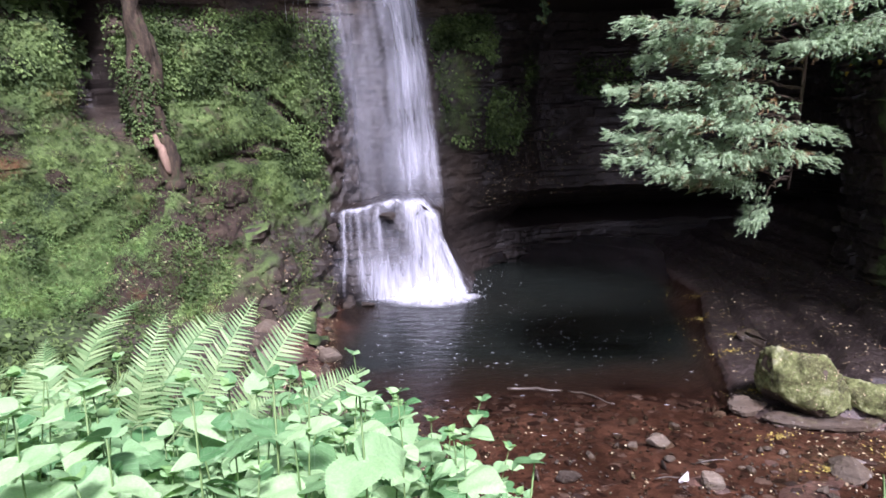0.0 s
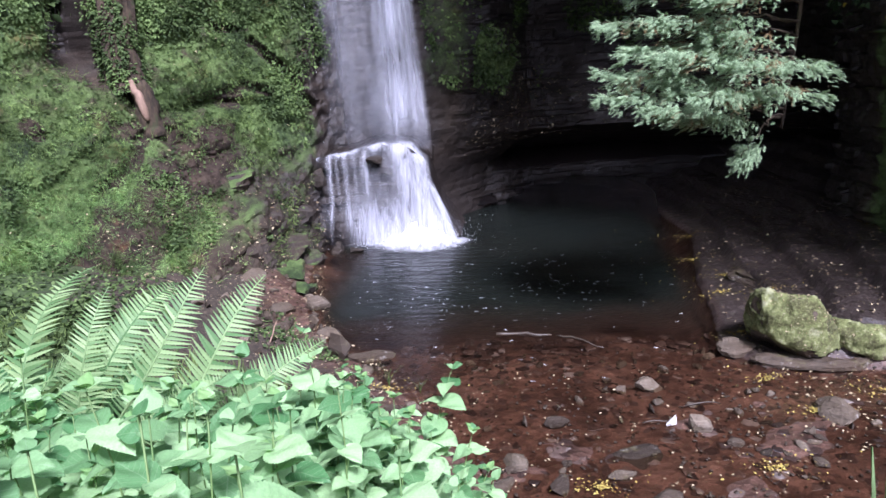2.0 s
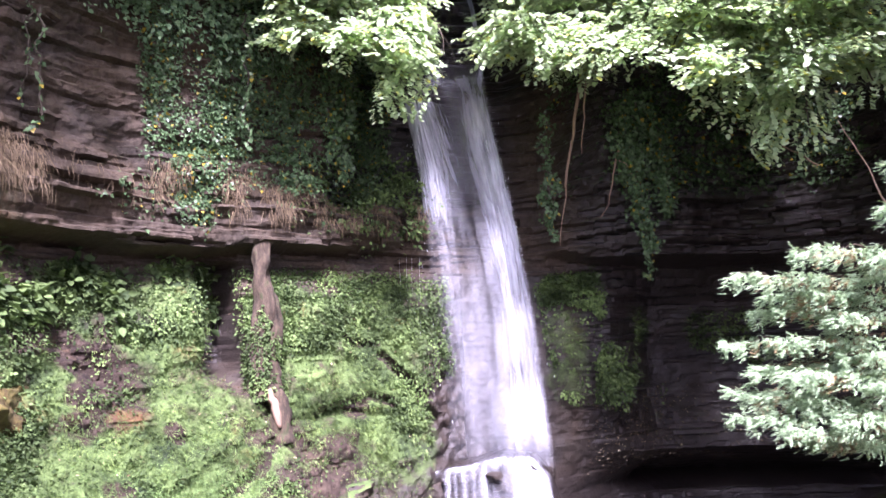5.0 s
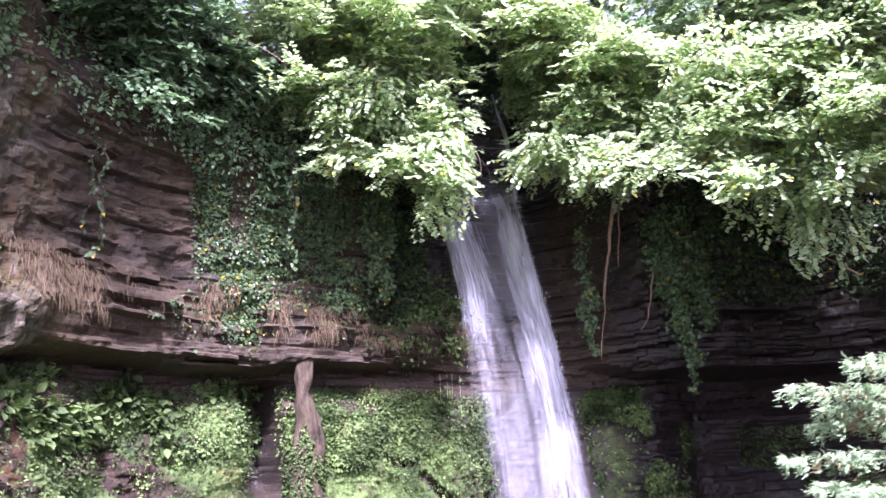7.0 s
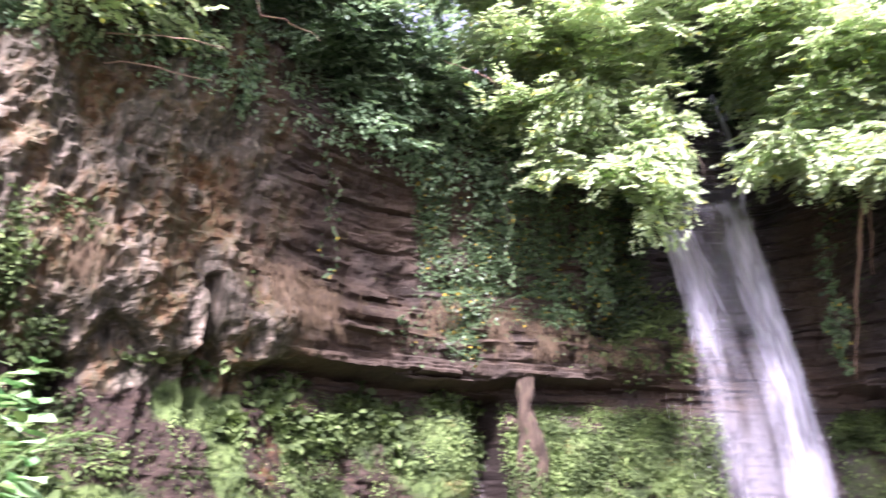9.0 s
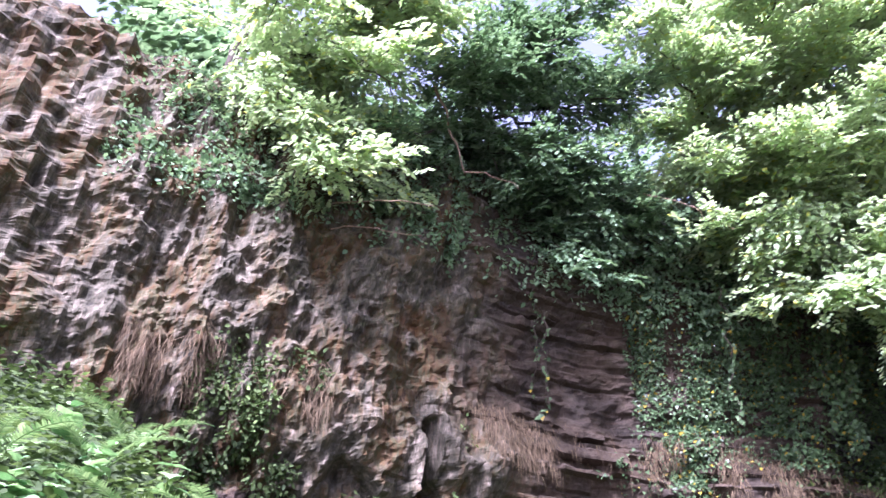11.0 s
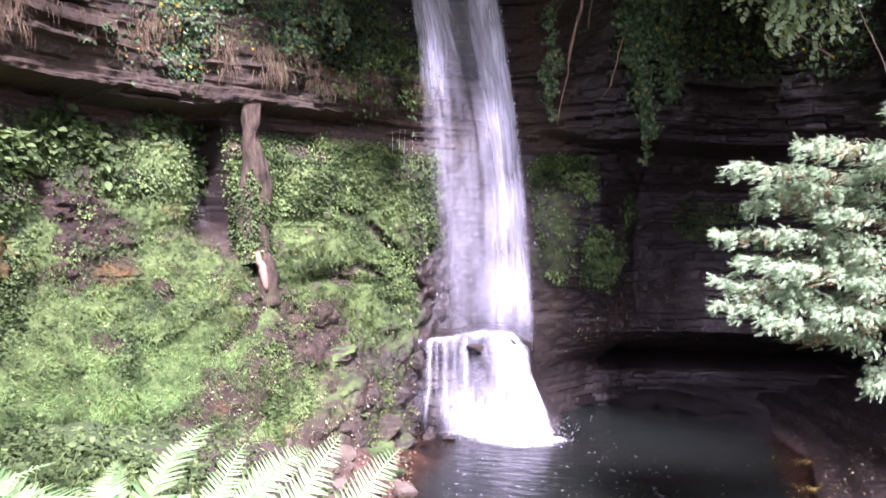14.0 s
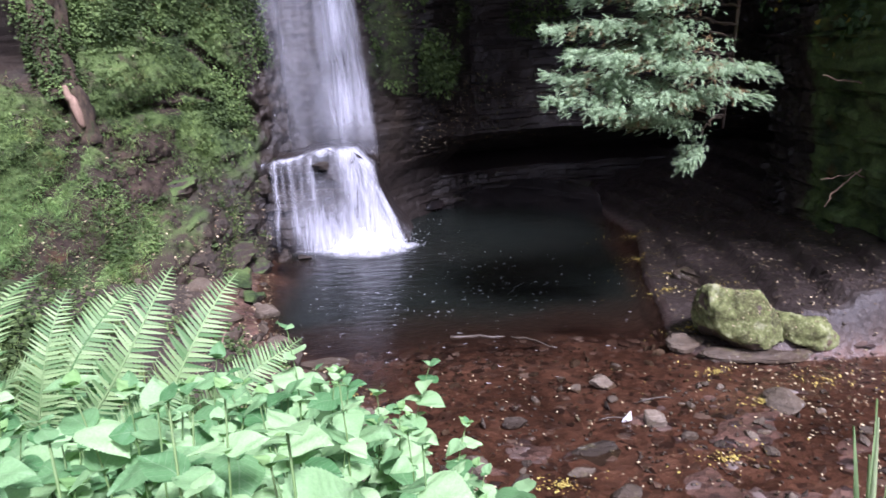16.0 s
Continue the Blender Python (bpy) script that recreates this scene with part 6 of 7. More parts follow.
# ---- ferns and herbs on the near bank ----
def frond_mesh(seed, length, pairs=24, droop=0.5, width=0.125):
    """A fern frond along +y, arching up and over; toothed leaflets in pairs."""
    g = np.random.default_rng(seed)
    n = 40
    t = np.linspace(0, 1, n)
    ang = radians(62) - t**1.3 * radians(62 + 40 * droop)
    step = length / (n - 1)
    P = np.stack([0.03 * np.sin(t * 4 + seed), np.r_[0, np.cumsum(np.cos(ang) * step)[:-1]], np.r_[0, np.cumsum(np.sin(ang) * step)[:-1]]], 1)
    T = unit(np.gradient(P, axis=0))
    V0, F0 = tube(P, np.linspace(0.007, 0.002, n), 4)
    teeth = 17
    q = np.linspace(0, 1, teeth)
    w = 0.085 * (1 - q**1.8) + 0.006
    saw = np.where(np.arange(teeth) % 2, 1.0, 0.68)
    tv = np.concatenate([np.stack([w * saw, q, -0.12 * q**2 + 0.015], 1), np.stack([-w * saw, q, -0.12 * q**2 + 0.015], 1), np.stack([0 * q, q, -0.12 * q**2], 1)])
    a = np.arange(teeth - 1)
    tf = np.concatenate([np.stack([a + 2 * teeth, a, a + 1, a + 1 + 2 * teeth], 1), np.stack([a + 2 * teeth, a + 2 * teeth + 1, a + 1 + teeth, a + teeth], 1)])
    at, turn, size = [], [], []
    for k in range(pairs):
        u = 0.14 + 0.85 * (k / (pairs - 1)) ** 0.92
        i = u * (n - 1)
        p = np.array([np.interp(i, np.arange(n), P[:, c]) for c in range(3)])
        d = np.array([np.interp(i, np.arange(n), T[:, c]) for c in range(3)])
        up = np.cross((1.0, 0, 0), d)
        long = width * length * (np.sin(np.pi * (0.16 + 0.84 * u) ** 1.15) ** 0.8 + 0.05)
        for sgn in (1, -1):
            out = np.array([sgn, 0, 0]) * 1.0 + d * 0.42 + up * (0.12 + g.normal(0, 0.06)) + g.normal(size=3) * 0.05
            at.append(p), turn.append(axes(out[None], up[None])[0]), size.append(long * g.uniform(0.9, 1.08))
    V1, F1 = scatter(tv, tf, np.array(at), np.array(turn), np.array(size))
    return make_mesh("frond", *both((V0, F0), (V1, F1)), FERN, True)


FRONDS = [frond_mesh(k, 0.78 + 0.05 * k, 37 + k, 0.35 + 0.16 * (k % 3)) for k in range(5)]


def fern(at, headings, size, label, group="ferns", lift=0.0):
    ob = thing("fern", at, label, "fern", group)
    for k, (h, tilt) in enumerate(headings):
        f = place("frond", FRONDS[k % 5], ob)
        f.rotation_euler = (radians(tilt), 0.06 * math.sin(k * 5.1), radians(h))
        f.scale = (size * (0.9 + 0.15 * math.sin(k * 2.3)),) * 3
    return ob


def frond_to(ob, k, base, tip, face=(0.25, -0.8, 0.55)):
    """Hangs frond k under the fern so that it runs from base to tip with its blade towards face."""
    me = FRONDS[k % 5]
    pts = np.array([v.co for v in me.vertices])
    far = pts[np.argmax(np.linalg.norm(pts, axis=1))]
    frame_ = lambda c, n: np.stack([np.cross(c, n), c, n], 1)  # noqa: E731
    c0 = unit(far)
    n0 = unit(np.cross((1.0, 0, 0), c0))
    c1 = np.array(tip, float) - np.array(base, float)
    long = np.linalg.norm(c1)
    c1 = c1 / long
    n1 = np.array(face, float)
    n1 = unit(n1 - c1 * (n1 @ c1))
    turn = Matrix((frame_(c1, n1) @ frame_(c0, n0).T).tolist()).to_4x4()
    f = place("frond", me, ob)
    f.matrix_local = Matrix.Translation(Vector(base) - ob.location) @ turn @ Matrix.Scale(long / float(np.linalg.norm(far)), 4)


def herb_leaf(seed):
    """A heart-shaped, pointed, toothed leaf, quilted between its veins; about 1 long."""
    g = np.random.default_rng(seed)
    n, k = 37, 5
    t = np.linspace(0, 1, n)
    w = (0.4 + 0.05 * g.uniform()) * np.sin(np.pi * t**0.58) ** 0.78 * (1 - 0.32 * t**2) + 0.004
    u = np.linspace(-1, 1, 2 * k + 1)
    T, U = np.meshgrid(t, u, indexing="ij")
    tooth = 1 + 0.05 * np.where(np.arange(n) % 2, 1, -1)[:, None] * (np.abs(U) > 0.95)
    X = w[:, None] * U * tooth
    back = 0.1 * np.abs(U) ** 1.4 * (1 - T) ** 5
    curl = g.uniform(0.06, 0.34)
    rib = np.sin((T - 0.62 * np.abs(U) * w[:, None]) * 44)
    Z = 0.3 * np.abs(X) ** 1.3 - curl * T**2 - 0.28 * np.abs(X) ** 2 * g.uniform(0.2, 2.2) + 0.009 * rib * np.sin(np.pi * np.abs(U)) + 0.06 * g.normal() * U * T + 0.02 * np.sin(T * 9 + 4 * U + seed)
    V = np.stack([X, T * 1.0 - 0.08 * T**2 - back, Z], -1)
    return make_mesh("leaf", V, grid_faces(n, 2 * k + 1), HERB, True)


LEAVES = [herb_leaf(k) for k in range(9)]
SMALL = herb_leaf(19)
SMALL.materials[0] = HERBTIP


def herb(at, tall, size, turn, pairs, g, tip=True):
    ob = thing("leafy_herb", at, "tall green herb with broad toothed leaves on the bank", "plant", "herbs on the bank")
    lean = g.normal(size=2) * 0.12
    P = bend((0, 0, 0), (lean[0], lean[1], tall), 0, 8, 0.02, int(turn * 10))
    V, F = tube(P, np.linspace(0.004, 0.0016, 8), 5)
    place("stem", make_mesh("stem", V, F, STEM), ob)
    for k in range(pairs):
        u = 1 - (k / max(1, pairs)) * 0.68
        p = [float(np.interp(u, np.linspace(0, 1, 8), P[:, q])) for q in range(3)]
        for h in (0, 180):
            f = place("leaf", LEAVES[int(g.integers(0, 9))], ob)
            f.location = p
            f.rotation_euler = (radians(g.uniform(-14, 24) + (24 if k == 0 else 0)), radians(g.normal(0, 15)), turn + radians(h + 90 * k + g.normal(0, 14)))
            s = size * (0.5 + 0.6 * min(1, k / 1.6)) * g.uniform(0.65, 1.2)
            f.scale = (s, s, s)
    if tip:
        for h in (40, 220):
            f = place("young_leaf", SMALL, ob, "small yellow-green young leaf")
            f.location = P[-1]
            f.rotation_euler = (radians(48), 0, turn + radians(h))
            f.scale = (size * 0.4,) * 3
    return ob


def build_bank_plants():
    g = np.random.default_rng(91)

    def foot(x, y):
        return float(height(x, y)) - 0.02

    crown = (-0.62, 2.72, foot(-0.62, 2.72))
    big = fern(crown, [], 1.4, "large bright green fern arching over the leafy bank")
    for k, (base, tip) in enumerate([((-0.76, 2.72, 3.5), (-0.43, 2.98, 4.03)), ((-0.6, 2.76, 3.42), (-0.22, 3.02, 3.98)), ((-0.9, 2.75, 3.5), (-0.6, 3.15, 3.92)), ((-0.5, 2.8, 3.35), (-0.02, 3.05, 3.7)), ((-0.7, 2.7, 3.4), (-0.3, 2.75, 3.72))]):
        frond_to(big, k, base, tip)
    left = fern((-1.05, 2.75, foot(-1.05, 2.75)), [], 1.2, "bright green fern among herbs on the bank")
    for k, (base, tip) in enumerate([((-0.96, 2.8, 3.4), (-0.78, 2.95, 3.98)), ((-1.05, 2.7, 3.4), (-1.25, 2.9, 3.9)), ((-0.95, 2.7, 3.35), (-1.0, 2.45, 3.75))]):
        frond_to(left, k + 1, base, tip)
    fern((-2.0, 2.6, foot(-2.0, 2.6)), [(-50, 18), (0, 20), (50, 14), (100, 8), (-85, 10)], 1.35, "bright green fern among herbs on the bank")
    fern((-1.4, 3.1, foot(-1.4, 3.1)), [(-60, 15), (-20, 20), (30, 15), (90, 8), (-100, 6)], 1.3, "bright green fern on the crest of the bank")
    fern((-0.3, 3.1, foot(-0.3, 3.1)), [(-70, 8), (-30, 12), (30, 6), (-110, 0), (90, 0)], 0.95, "pale green fern low on the bank's slope")
    fern((0.15, 3.3, foot(0.15, 3.3)), [(-70, 4), (-30, 8), (20, 4), (110, 0)], 0.75, "pale green fern low on the bank's slope")
    for x, y, s in [(-2.6, 2.3, 0.9), (-3.4, 1.9, 1.0), (-4.3, 2.7, 1.0), (-4.0, 1.5, 1.05), (-5.2, 2.4, 1.1), (-5.6, 3.2, 1.0), (-6.4, 2.4, 1.1), (-6.0, 1.5, 1.1), (-3.3, 2.9, 0.85), (-7.3, 3.0, 1.1)]:
        fern((x, y, foot(x, y)), [(a + g.normal(0, 14), g.uniform(-4, 8)) for a in range(0, 360, 52)], s, "green fern on the rising leafy bank")
    # herbs: a thicket on the crest in front, running up the bank to the left
    spots = []
    while len(spots) < 285:
        y = g.uniform(1.1, 3.3)
        x = g.uniform(-1.9, 0.85)
        if x < 0.74 - 0.14 * (y - 1) and all((x - a) ** 2 + (y - b) ** 2 > 0.082**2 for a, b in spots):
            if math.hypot(x - 0.35, y - 0.25) > 0.9:
                spots.append((x, y))
    for x, y in spots:
        k = 0.36 + 1.12 * max(0.0, (x - 0.4) / y + 0.14)
        z = foot(x, y)
        tall = min(max(0.25, 4.74 - k * (y - 0.15) - z - abs(g.normal(0, 0.06))), 1.4)
        if y > 1.9 and x < 0.05:
            tall = max(0.25, tall - 0.13)
        near_ = min(1.0, max(0.0, (math.hypot(x - 0.35, y - 0.25) - 0.9) / 1.3))
        herb((x, y, z), tall, g.uniform(0.065, 0.13) * (0.78 + 0.22 * near_), g.uniform(0, 6.3), 9, g, g.uniform() < 0.4)
    for _ in range(34):
        x = -g.uniform(1.6, 6.5)
        y = g.uniform(1.0, 3.4)
        herb((x, y, foot(x, y)), g.uniform(0.3, 0.55), g.uniform(0.15, 0.21), g.uniform(0, 6.3), 4, g, False)
    # low growth that hides the soil
    n = 26000
    P = np.stack([g.uniform(-9, 1.6, n), g.uniform(0.9, 10.0, n)], 1)
    P = P[(P[:, 1] < 7) | (P[:, 0] < -3)]
    P = P[np.hypot(P[:, 0] - 0.35, P[:, 1] - 0.25) > 0.9]
    z = height(P[:, 0], P[:, 1])
    P = np.c_[P, z + np.abs(g.normal(0, 0.14, len(P)))][z > 1.2]
    n = len(P)
    V, F = scatter(*LEAF6, P, axes(g.normal(size=(n, 3)) * np.array([1, 1, 0.35]), np.tile([0, -0.2, 1.0], (n, 1)) + g.normal(size=(n, 3)) * 0.35), g.uniform(0.05, 0.13, n))
    place("low_growth", make_mesh("low_growth", V, F, CREEPER), None, "low green weeds covering the bank's soil", "undergrowth", kind="stuff")
    n = 9000
    P = np.stack([g.uniform(-6, 2.0, n), g.uniform(2.6, 9.0, n)], 1)
    P = P[P[:, 0] < shore(P[:, 1]) - 0.3]
    z = height(P[:, 0], P[:, 1])
    P = np.c_[P, z][z > 0.4]
    n = len(P)
    bl = ([(a * 0.05, b, c) for a, b, c in BLADE[0]], BLADE[1])
    V, F = scatter(*bl, P, axes(np.c_[g.normal(size=(n, 2)) * 0.5, np.ones(n)], np.tile([0, -1.0, 0.2], (n, 1)) + g.normal(size=(n, 3)) * 0.5), g.uniform(0.12, 0.35, n))
    place("bank_grass", make_mesh("bank_grass", V, F, GRASS), None, "thin green grass on the bank's slope", "grass", kind="stuff")
    n = 9000
    P = np.stack([g.uniform(-6.5, 0.0, n), g.uniform(7.0, 12.5, n)], 1)
    P = P[(P[:, 0] < shore(P[:, 1]) - 0.5) & (vnoise(P[:, 0] * 1.3, P[:, 1] * 1.3, 0, 33) > 0.48)]
    z = height(P[:, 0], P[:, 1])
    P = np.c_[P, z + np.abs(g.normal(0, 0.05, len(P)))]
    n = len(P)
    V, F = scatter(*LEAF6, P, axes(g.normal(size=(n, 3)) * np.array([1, 1, 0.5]), np.tile([0, -0.3, 1.0], (n, 1)) + g.normal(size=(n, 3)) * 0.4), g.uniform(0.04, 0.1, n))
    place("bank_weeds", make_mesh("bank_weeds", V, F, CREEPER), None, "patchy low weeds on the earthy pool bank", "undergrowth", kind="stuff")
    # the reed on the right
    reed = thing("reed", (1.92, 2.5, foot(1.92, 2.5) + 0.0), "tall green reed with long folded blades", "reed")
    for k, (h, tall, out) in enumerate([(0, 1.85, 0.03), (20, 1.72, 0.22), (200, 1.66, 0.06), (300, 1.72, 0.12), (140, 1.6, 0.1), (30, 1.5, 0.4), (250, 1.5, 0.08), (100, 1.68, 0.06), (340, 1.55, 0.12), (170, 1.5, 0.05)]):
        t = np.linspace(0, 1, 14)
        a = radians(h)
        tall += 0.18
        P = np.stack([np.cos(a) * out * t**2.2, np.sin(a) * out * t**2.2, tall * (t - 0.25 * out * t**3)], 1)
        wd = (0.008 if k == 0 else 0.024) * (1 - t**2.5) + 0.001
        side = unit(np.array([1.0, 0.5 * np.cos(a), 0.0]))
        V = np.concatenate([P + side * wd[:, None], P + np.array([np.cos(a), np.sin(a), 0]) * 0.006, P - side * wd[:, None]]).reshape(3, 14, 3)
        place("blade", make_mesh("blade", V, grid_faces(3, 14), REED), reed)
    # grass stalks on the shore
    for x, y, s in [(-0.55, 10.0, 0.5), (-0.1, 9.9, 0.35), (-0.9, 9.6, 0.4)]:
        tuft = thing("grass_tuft", (x, y, foot(x, y)), "tuft of thin green grass at the shore", "grass", "shore grass")
        for k in range(9):
            a, t = g.uniform(0, 6.3), np.linspace(0, 1, 8)
            o = g.uniform(0.1, 0.6) * s
            P = np.stack([np.cos(a) * o * t**2, np.sin(a) * o * t**2, s * (t - 0.35 * t**2)], 1)
            V, F = tube(P, np.linspace(0.005, 0.001, 8), 3)
            place("blade", make_mesh("blade", V, F, GRASS), tuft)


build_bank_plants()


# ---- trees ----
def spray_leaves(centres, dirs, per, size, seed, spread=0.34):
    """Flat, drooping sprays of leaves along short twigs."""
    g = np.random.default_rng(seed)
    n = len(centres)
    d = unit(dirs + g.normal(size=(n, 3)) * 0.35)
    up = unit(np.tile([0.1, -0.55, 1.0], (n, 1)) + g.normal(size=(n, 3)) * 0.14)
    side = unit(np.cross(d, up))
    long = g.uniform(0.3, 0.65, n)
    pos, along, nor = [], [], []
    for k in range(per):
        u = (k + 0.5) / per
        sg = 1 if k % 2 else -1
        p = centres + d * (long * u)[:, None] + side * (sg * spread * 0.35 * (1 - 0.5 * u) * g.uniform(0.3, 1.0, n))[:, None]
        p[:, 2] -= 0.05 * u * u
        pos.append(p)
        along.append(d * 0.6 + side * sg * 0.8 + g.normal(size=(n, 3)) * 0.25 + np.array([0, 0, -0.06]))
        nor.append(up + g.normal(size=(n, 3)) * 0.16)
    pos, along, nor = np.concatenate(pos), np.concatenate(along), np.concatenate(nor)
    return scatter(*ROUNDLEAF, pos, axes(along, nor), g.uniform(size[0], size[1], len(pos)))


def broad_tree(base, top, ends, material, sprays, label, seed, r=0.16, size=(0.085, 0.15), per=15):
    tree = thing("tree", base, label, "tree", "trees on the cliff")
    b = np.array(base, float)
    g = np.random.default_rng(seed)
    P = bend((0, 0, -0.6), np.array(top) - b, 0.0, 16, 0.25, seed)
    V, F = tube(P, np.linspace(r, r * 0.4, 16), 9, 0.2, seed)
    place("trunk", make_mesh("trunk", V, F, BARK), tree)
    C, D = [], []
    for k, e in enumerate(ends):
        s = P[6 + (k * 5) % 9]
        e = np.array(e) - b
        L = bend(s, e, 0.35, 18, 0.3, seed + k)
        V, F = tube(L, np.linspace(r * 0.42, 0.012, 18), 6, 0.2, seed + k)
        place("limb", make_mesh("limb", V, F, BARK), tree)
        dr = unit(e - s)
        twigs = []
        for _ in range(9):
            i = int(g.integers(6, 17))
            q = L[i] + unit(dr + g.normal(size=3) * np.array([0.9, 0.9, 0.18])) * g.uniform(0.8, 2.1)
            W = bend(L[i], q, 0.05, 8, 0.1, seed + _)
            twigs.append(tube(W, np.linspace(0.014, 0.004, 8), 4))
            m = max(2, sprays // (len(ends) * 9))
            t = g.uniform(0.25, 1.0, m)
            C.append(np.stack([np.interp(t, np.linspace(0, 1, 8), W[:, c]) for c in range(3)], 1) + g.normal(size=(m, 3)) * np.array([0.3, 0.3, 0.08]))
            D.append(np.tile(unit(q - L[i]), (m, 1)))
        place("twig", make_mesh("twig", *both(*twigs), BARK), tree, kind="stuff")
        m = max(4, sprays * 2 // (len(ends) * 9))
        t = g.uniform(0.45, 1.0, m)
        C.append(np.stack([np.interp(t, np.linspace(0, 1, 18), L[:, c]) for c in range(3)], 1) + g.normal(size=(m, 3)) * np.array([0.3, 0.3, 0.2]))
        D.append(np.tile(dr, (m, 1)))
    C, D = np.concatenate(C), np.concatenate(D)
    # the crown leaves a light gap over the stream
    q = C + b
    gap = (np.abs(q[:, 0] + 1.75 + 0.14 * (q[:, 1] - 15.6)) < 0.62) & (q[:, 2] > 10.0 + 0.36 * (q[:, 1] - 15.6)) & (q[:, 2] < 12.7 + 0.45 * (q[:, 1] - 15.6)) & (q[:, 1] > 13)
    V, F = spray_leaves(C[~gap], D[~gap], per, size, seed)
    place("crown", make_mesh("crown", V, F, material), tree)
    return tree


def build_trees():
    broad_tree((-7.2, 18.6, 15.5), (-6.2, 17.4, 20), [(-4.4, 15.3, 12.2), (-3.1, 15.3, 11.6), (-2.6, 15.3, 10.9), (-1.8, 15.3, 11.2), (-5.6, 15.3, 12.7), (-3.9, 15.3, 12.2), (-3.0, 15.6, 11.7), (-3.9, 14.2, 12.6), (-3.9, 16.2, 13.3), (-3.2, 13.6, 14.6), (-5.6, 14.6, 13.2), (-1.2, 15.2, 15.6), (-4.8, 13.2, 16.6), (-2.6, 14.2, 17.6), (-3.2, 16, 13.0), (-5.2, 13.6, 14.6), (-4.2, 14.6, 18.6), (-1.8, 15.6, 19.0), (-5.8, 11.6, 17.4), (-3.0, 12.6, 19.0), (-5.6, 15.2, 16.0), (-6.6, 14.2, 15.2), (-6.6, 15.2, 17.4), (-5.0, 15.8, 18.6)], CANOPY, 8800, "broadleaf tree leaning bright sunlit boughs over the waterfall", 101)
    broad_tree((0.6, 22.5, 15.2), (0.3, 20.5, 20.5), [(-0.4, 16.2, 12.2), (0.3, 16.2, 11.5), (1.3, 16.2, 12.0), (2.2, 16.2, 11.4), (-0.1, 16.6, 12.1), (0.5, 15.6, 12.9), (-0.1, 15.6, 15.2), (0.9, 16.2, 16.8), (-0.3, 17.2, 14.4), (0.6, 17.2, 12.6), (-0.6, 16.4, 18.0), (0.9, 15.6, 14.2), (0.8, 18.2, 13.6), (1.7, 18.6, 14.6), (-0.4, 19.2, 15.6), (1.4, 17.8, 12.9), (-0.3, 16.6, 19.6), (1.6, 16.6, 18.8), (-2.6, 18.4, 17.6)], CANOPY, 7600, "broadleaf tree with bright leaves above the waterfall", 102)
    # the last four boughs stay out of view, added to shade the right side
    broad_tree((6.8, 21.2, 15.0), (6.2, 19.5, 20.5), [(2.9, 14.8, 10.9), (3.9, 14.8, 10.1), (5.1, 14.8, 9.9), (6.3, 14.8, 9.6), (3.5, 14.8, 11.3), (5.5, 14.8, 11.0), (2.3, 15.6, 11.7), (3.0, 14.6, 13.0), (4.8, 13.6, 12.4), (4.7, 13.6, 9.7), (3.8, 16.2, 10.3), (5.6, 14.2, 14.6), (2.9, 15.2, 15.4), (4.2, 14.4, 11.2), (6.0, 13.2, 11.4), (3.4, 14.6, 17.0), (5.2, 14.8, 8.8), (2.6, 16.6, 13.6), (4.6, 15.6, 17.2), (6.2, 13.6, 16.2), (3.6, 14.2, 18.6), (6.6, 11.6, 11.2), (7.6, 10.6, 12.2), (8.2, 12.0, 11.0), (7.2, 12.6, 13.0)], CANOPY, 8800, "broadleaf tree spreading layered bright boughs over the cliff", 103)
    # the shaded trees and woods carry their shade in the leaf colour
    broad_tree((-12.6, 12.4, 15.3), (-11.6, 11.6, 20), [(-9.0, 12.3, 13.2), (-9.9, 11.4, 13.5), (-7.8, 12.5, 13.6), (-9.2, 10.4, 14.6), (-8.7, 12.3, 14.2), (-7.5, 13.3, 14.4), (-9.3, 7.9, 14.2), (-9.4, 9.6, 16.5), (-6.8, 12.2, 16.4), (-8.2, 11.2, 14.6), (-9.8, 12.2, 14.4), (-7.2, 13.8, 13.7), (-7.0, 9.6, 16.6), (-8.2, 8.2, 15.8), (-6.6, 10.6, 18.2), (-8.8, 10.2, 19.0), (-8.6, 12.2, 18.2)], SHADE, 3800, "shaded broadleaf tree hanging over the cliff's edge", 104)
    broad_tree((-14.2, 5.2, 15.2), (-13.2, 5.6, 20), [(-9.4, 6.2, 12.2), (-10.2, 5.2, 13.6), (-8.6, 6.8, 14.4), (-9.2, 4.2, 15.2), (-8.4, 7.4, 16.6), (-10.4, 6.8, 13.2), (-7.4, 6.8, 16.2), (-8.6, 5.6, 18.0), (-10.4, 7.6, 18.6)], CANOPY, 2400, "broadleaf tree trailing thin boughs over the tufa cliff", 105)
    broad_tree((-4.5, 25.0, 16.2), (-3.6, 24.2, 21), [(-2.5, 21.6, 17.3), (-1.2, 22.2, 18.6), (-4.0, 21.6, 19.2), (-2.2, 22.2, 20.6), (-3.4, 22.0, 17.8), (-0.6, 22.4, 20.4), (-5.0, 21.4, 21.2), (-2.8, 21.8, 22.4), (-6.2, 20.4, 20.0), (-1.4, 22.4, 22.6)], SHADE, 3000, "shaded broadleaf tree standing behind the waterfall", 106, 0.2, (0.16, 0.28))
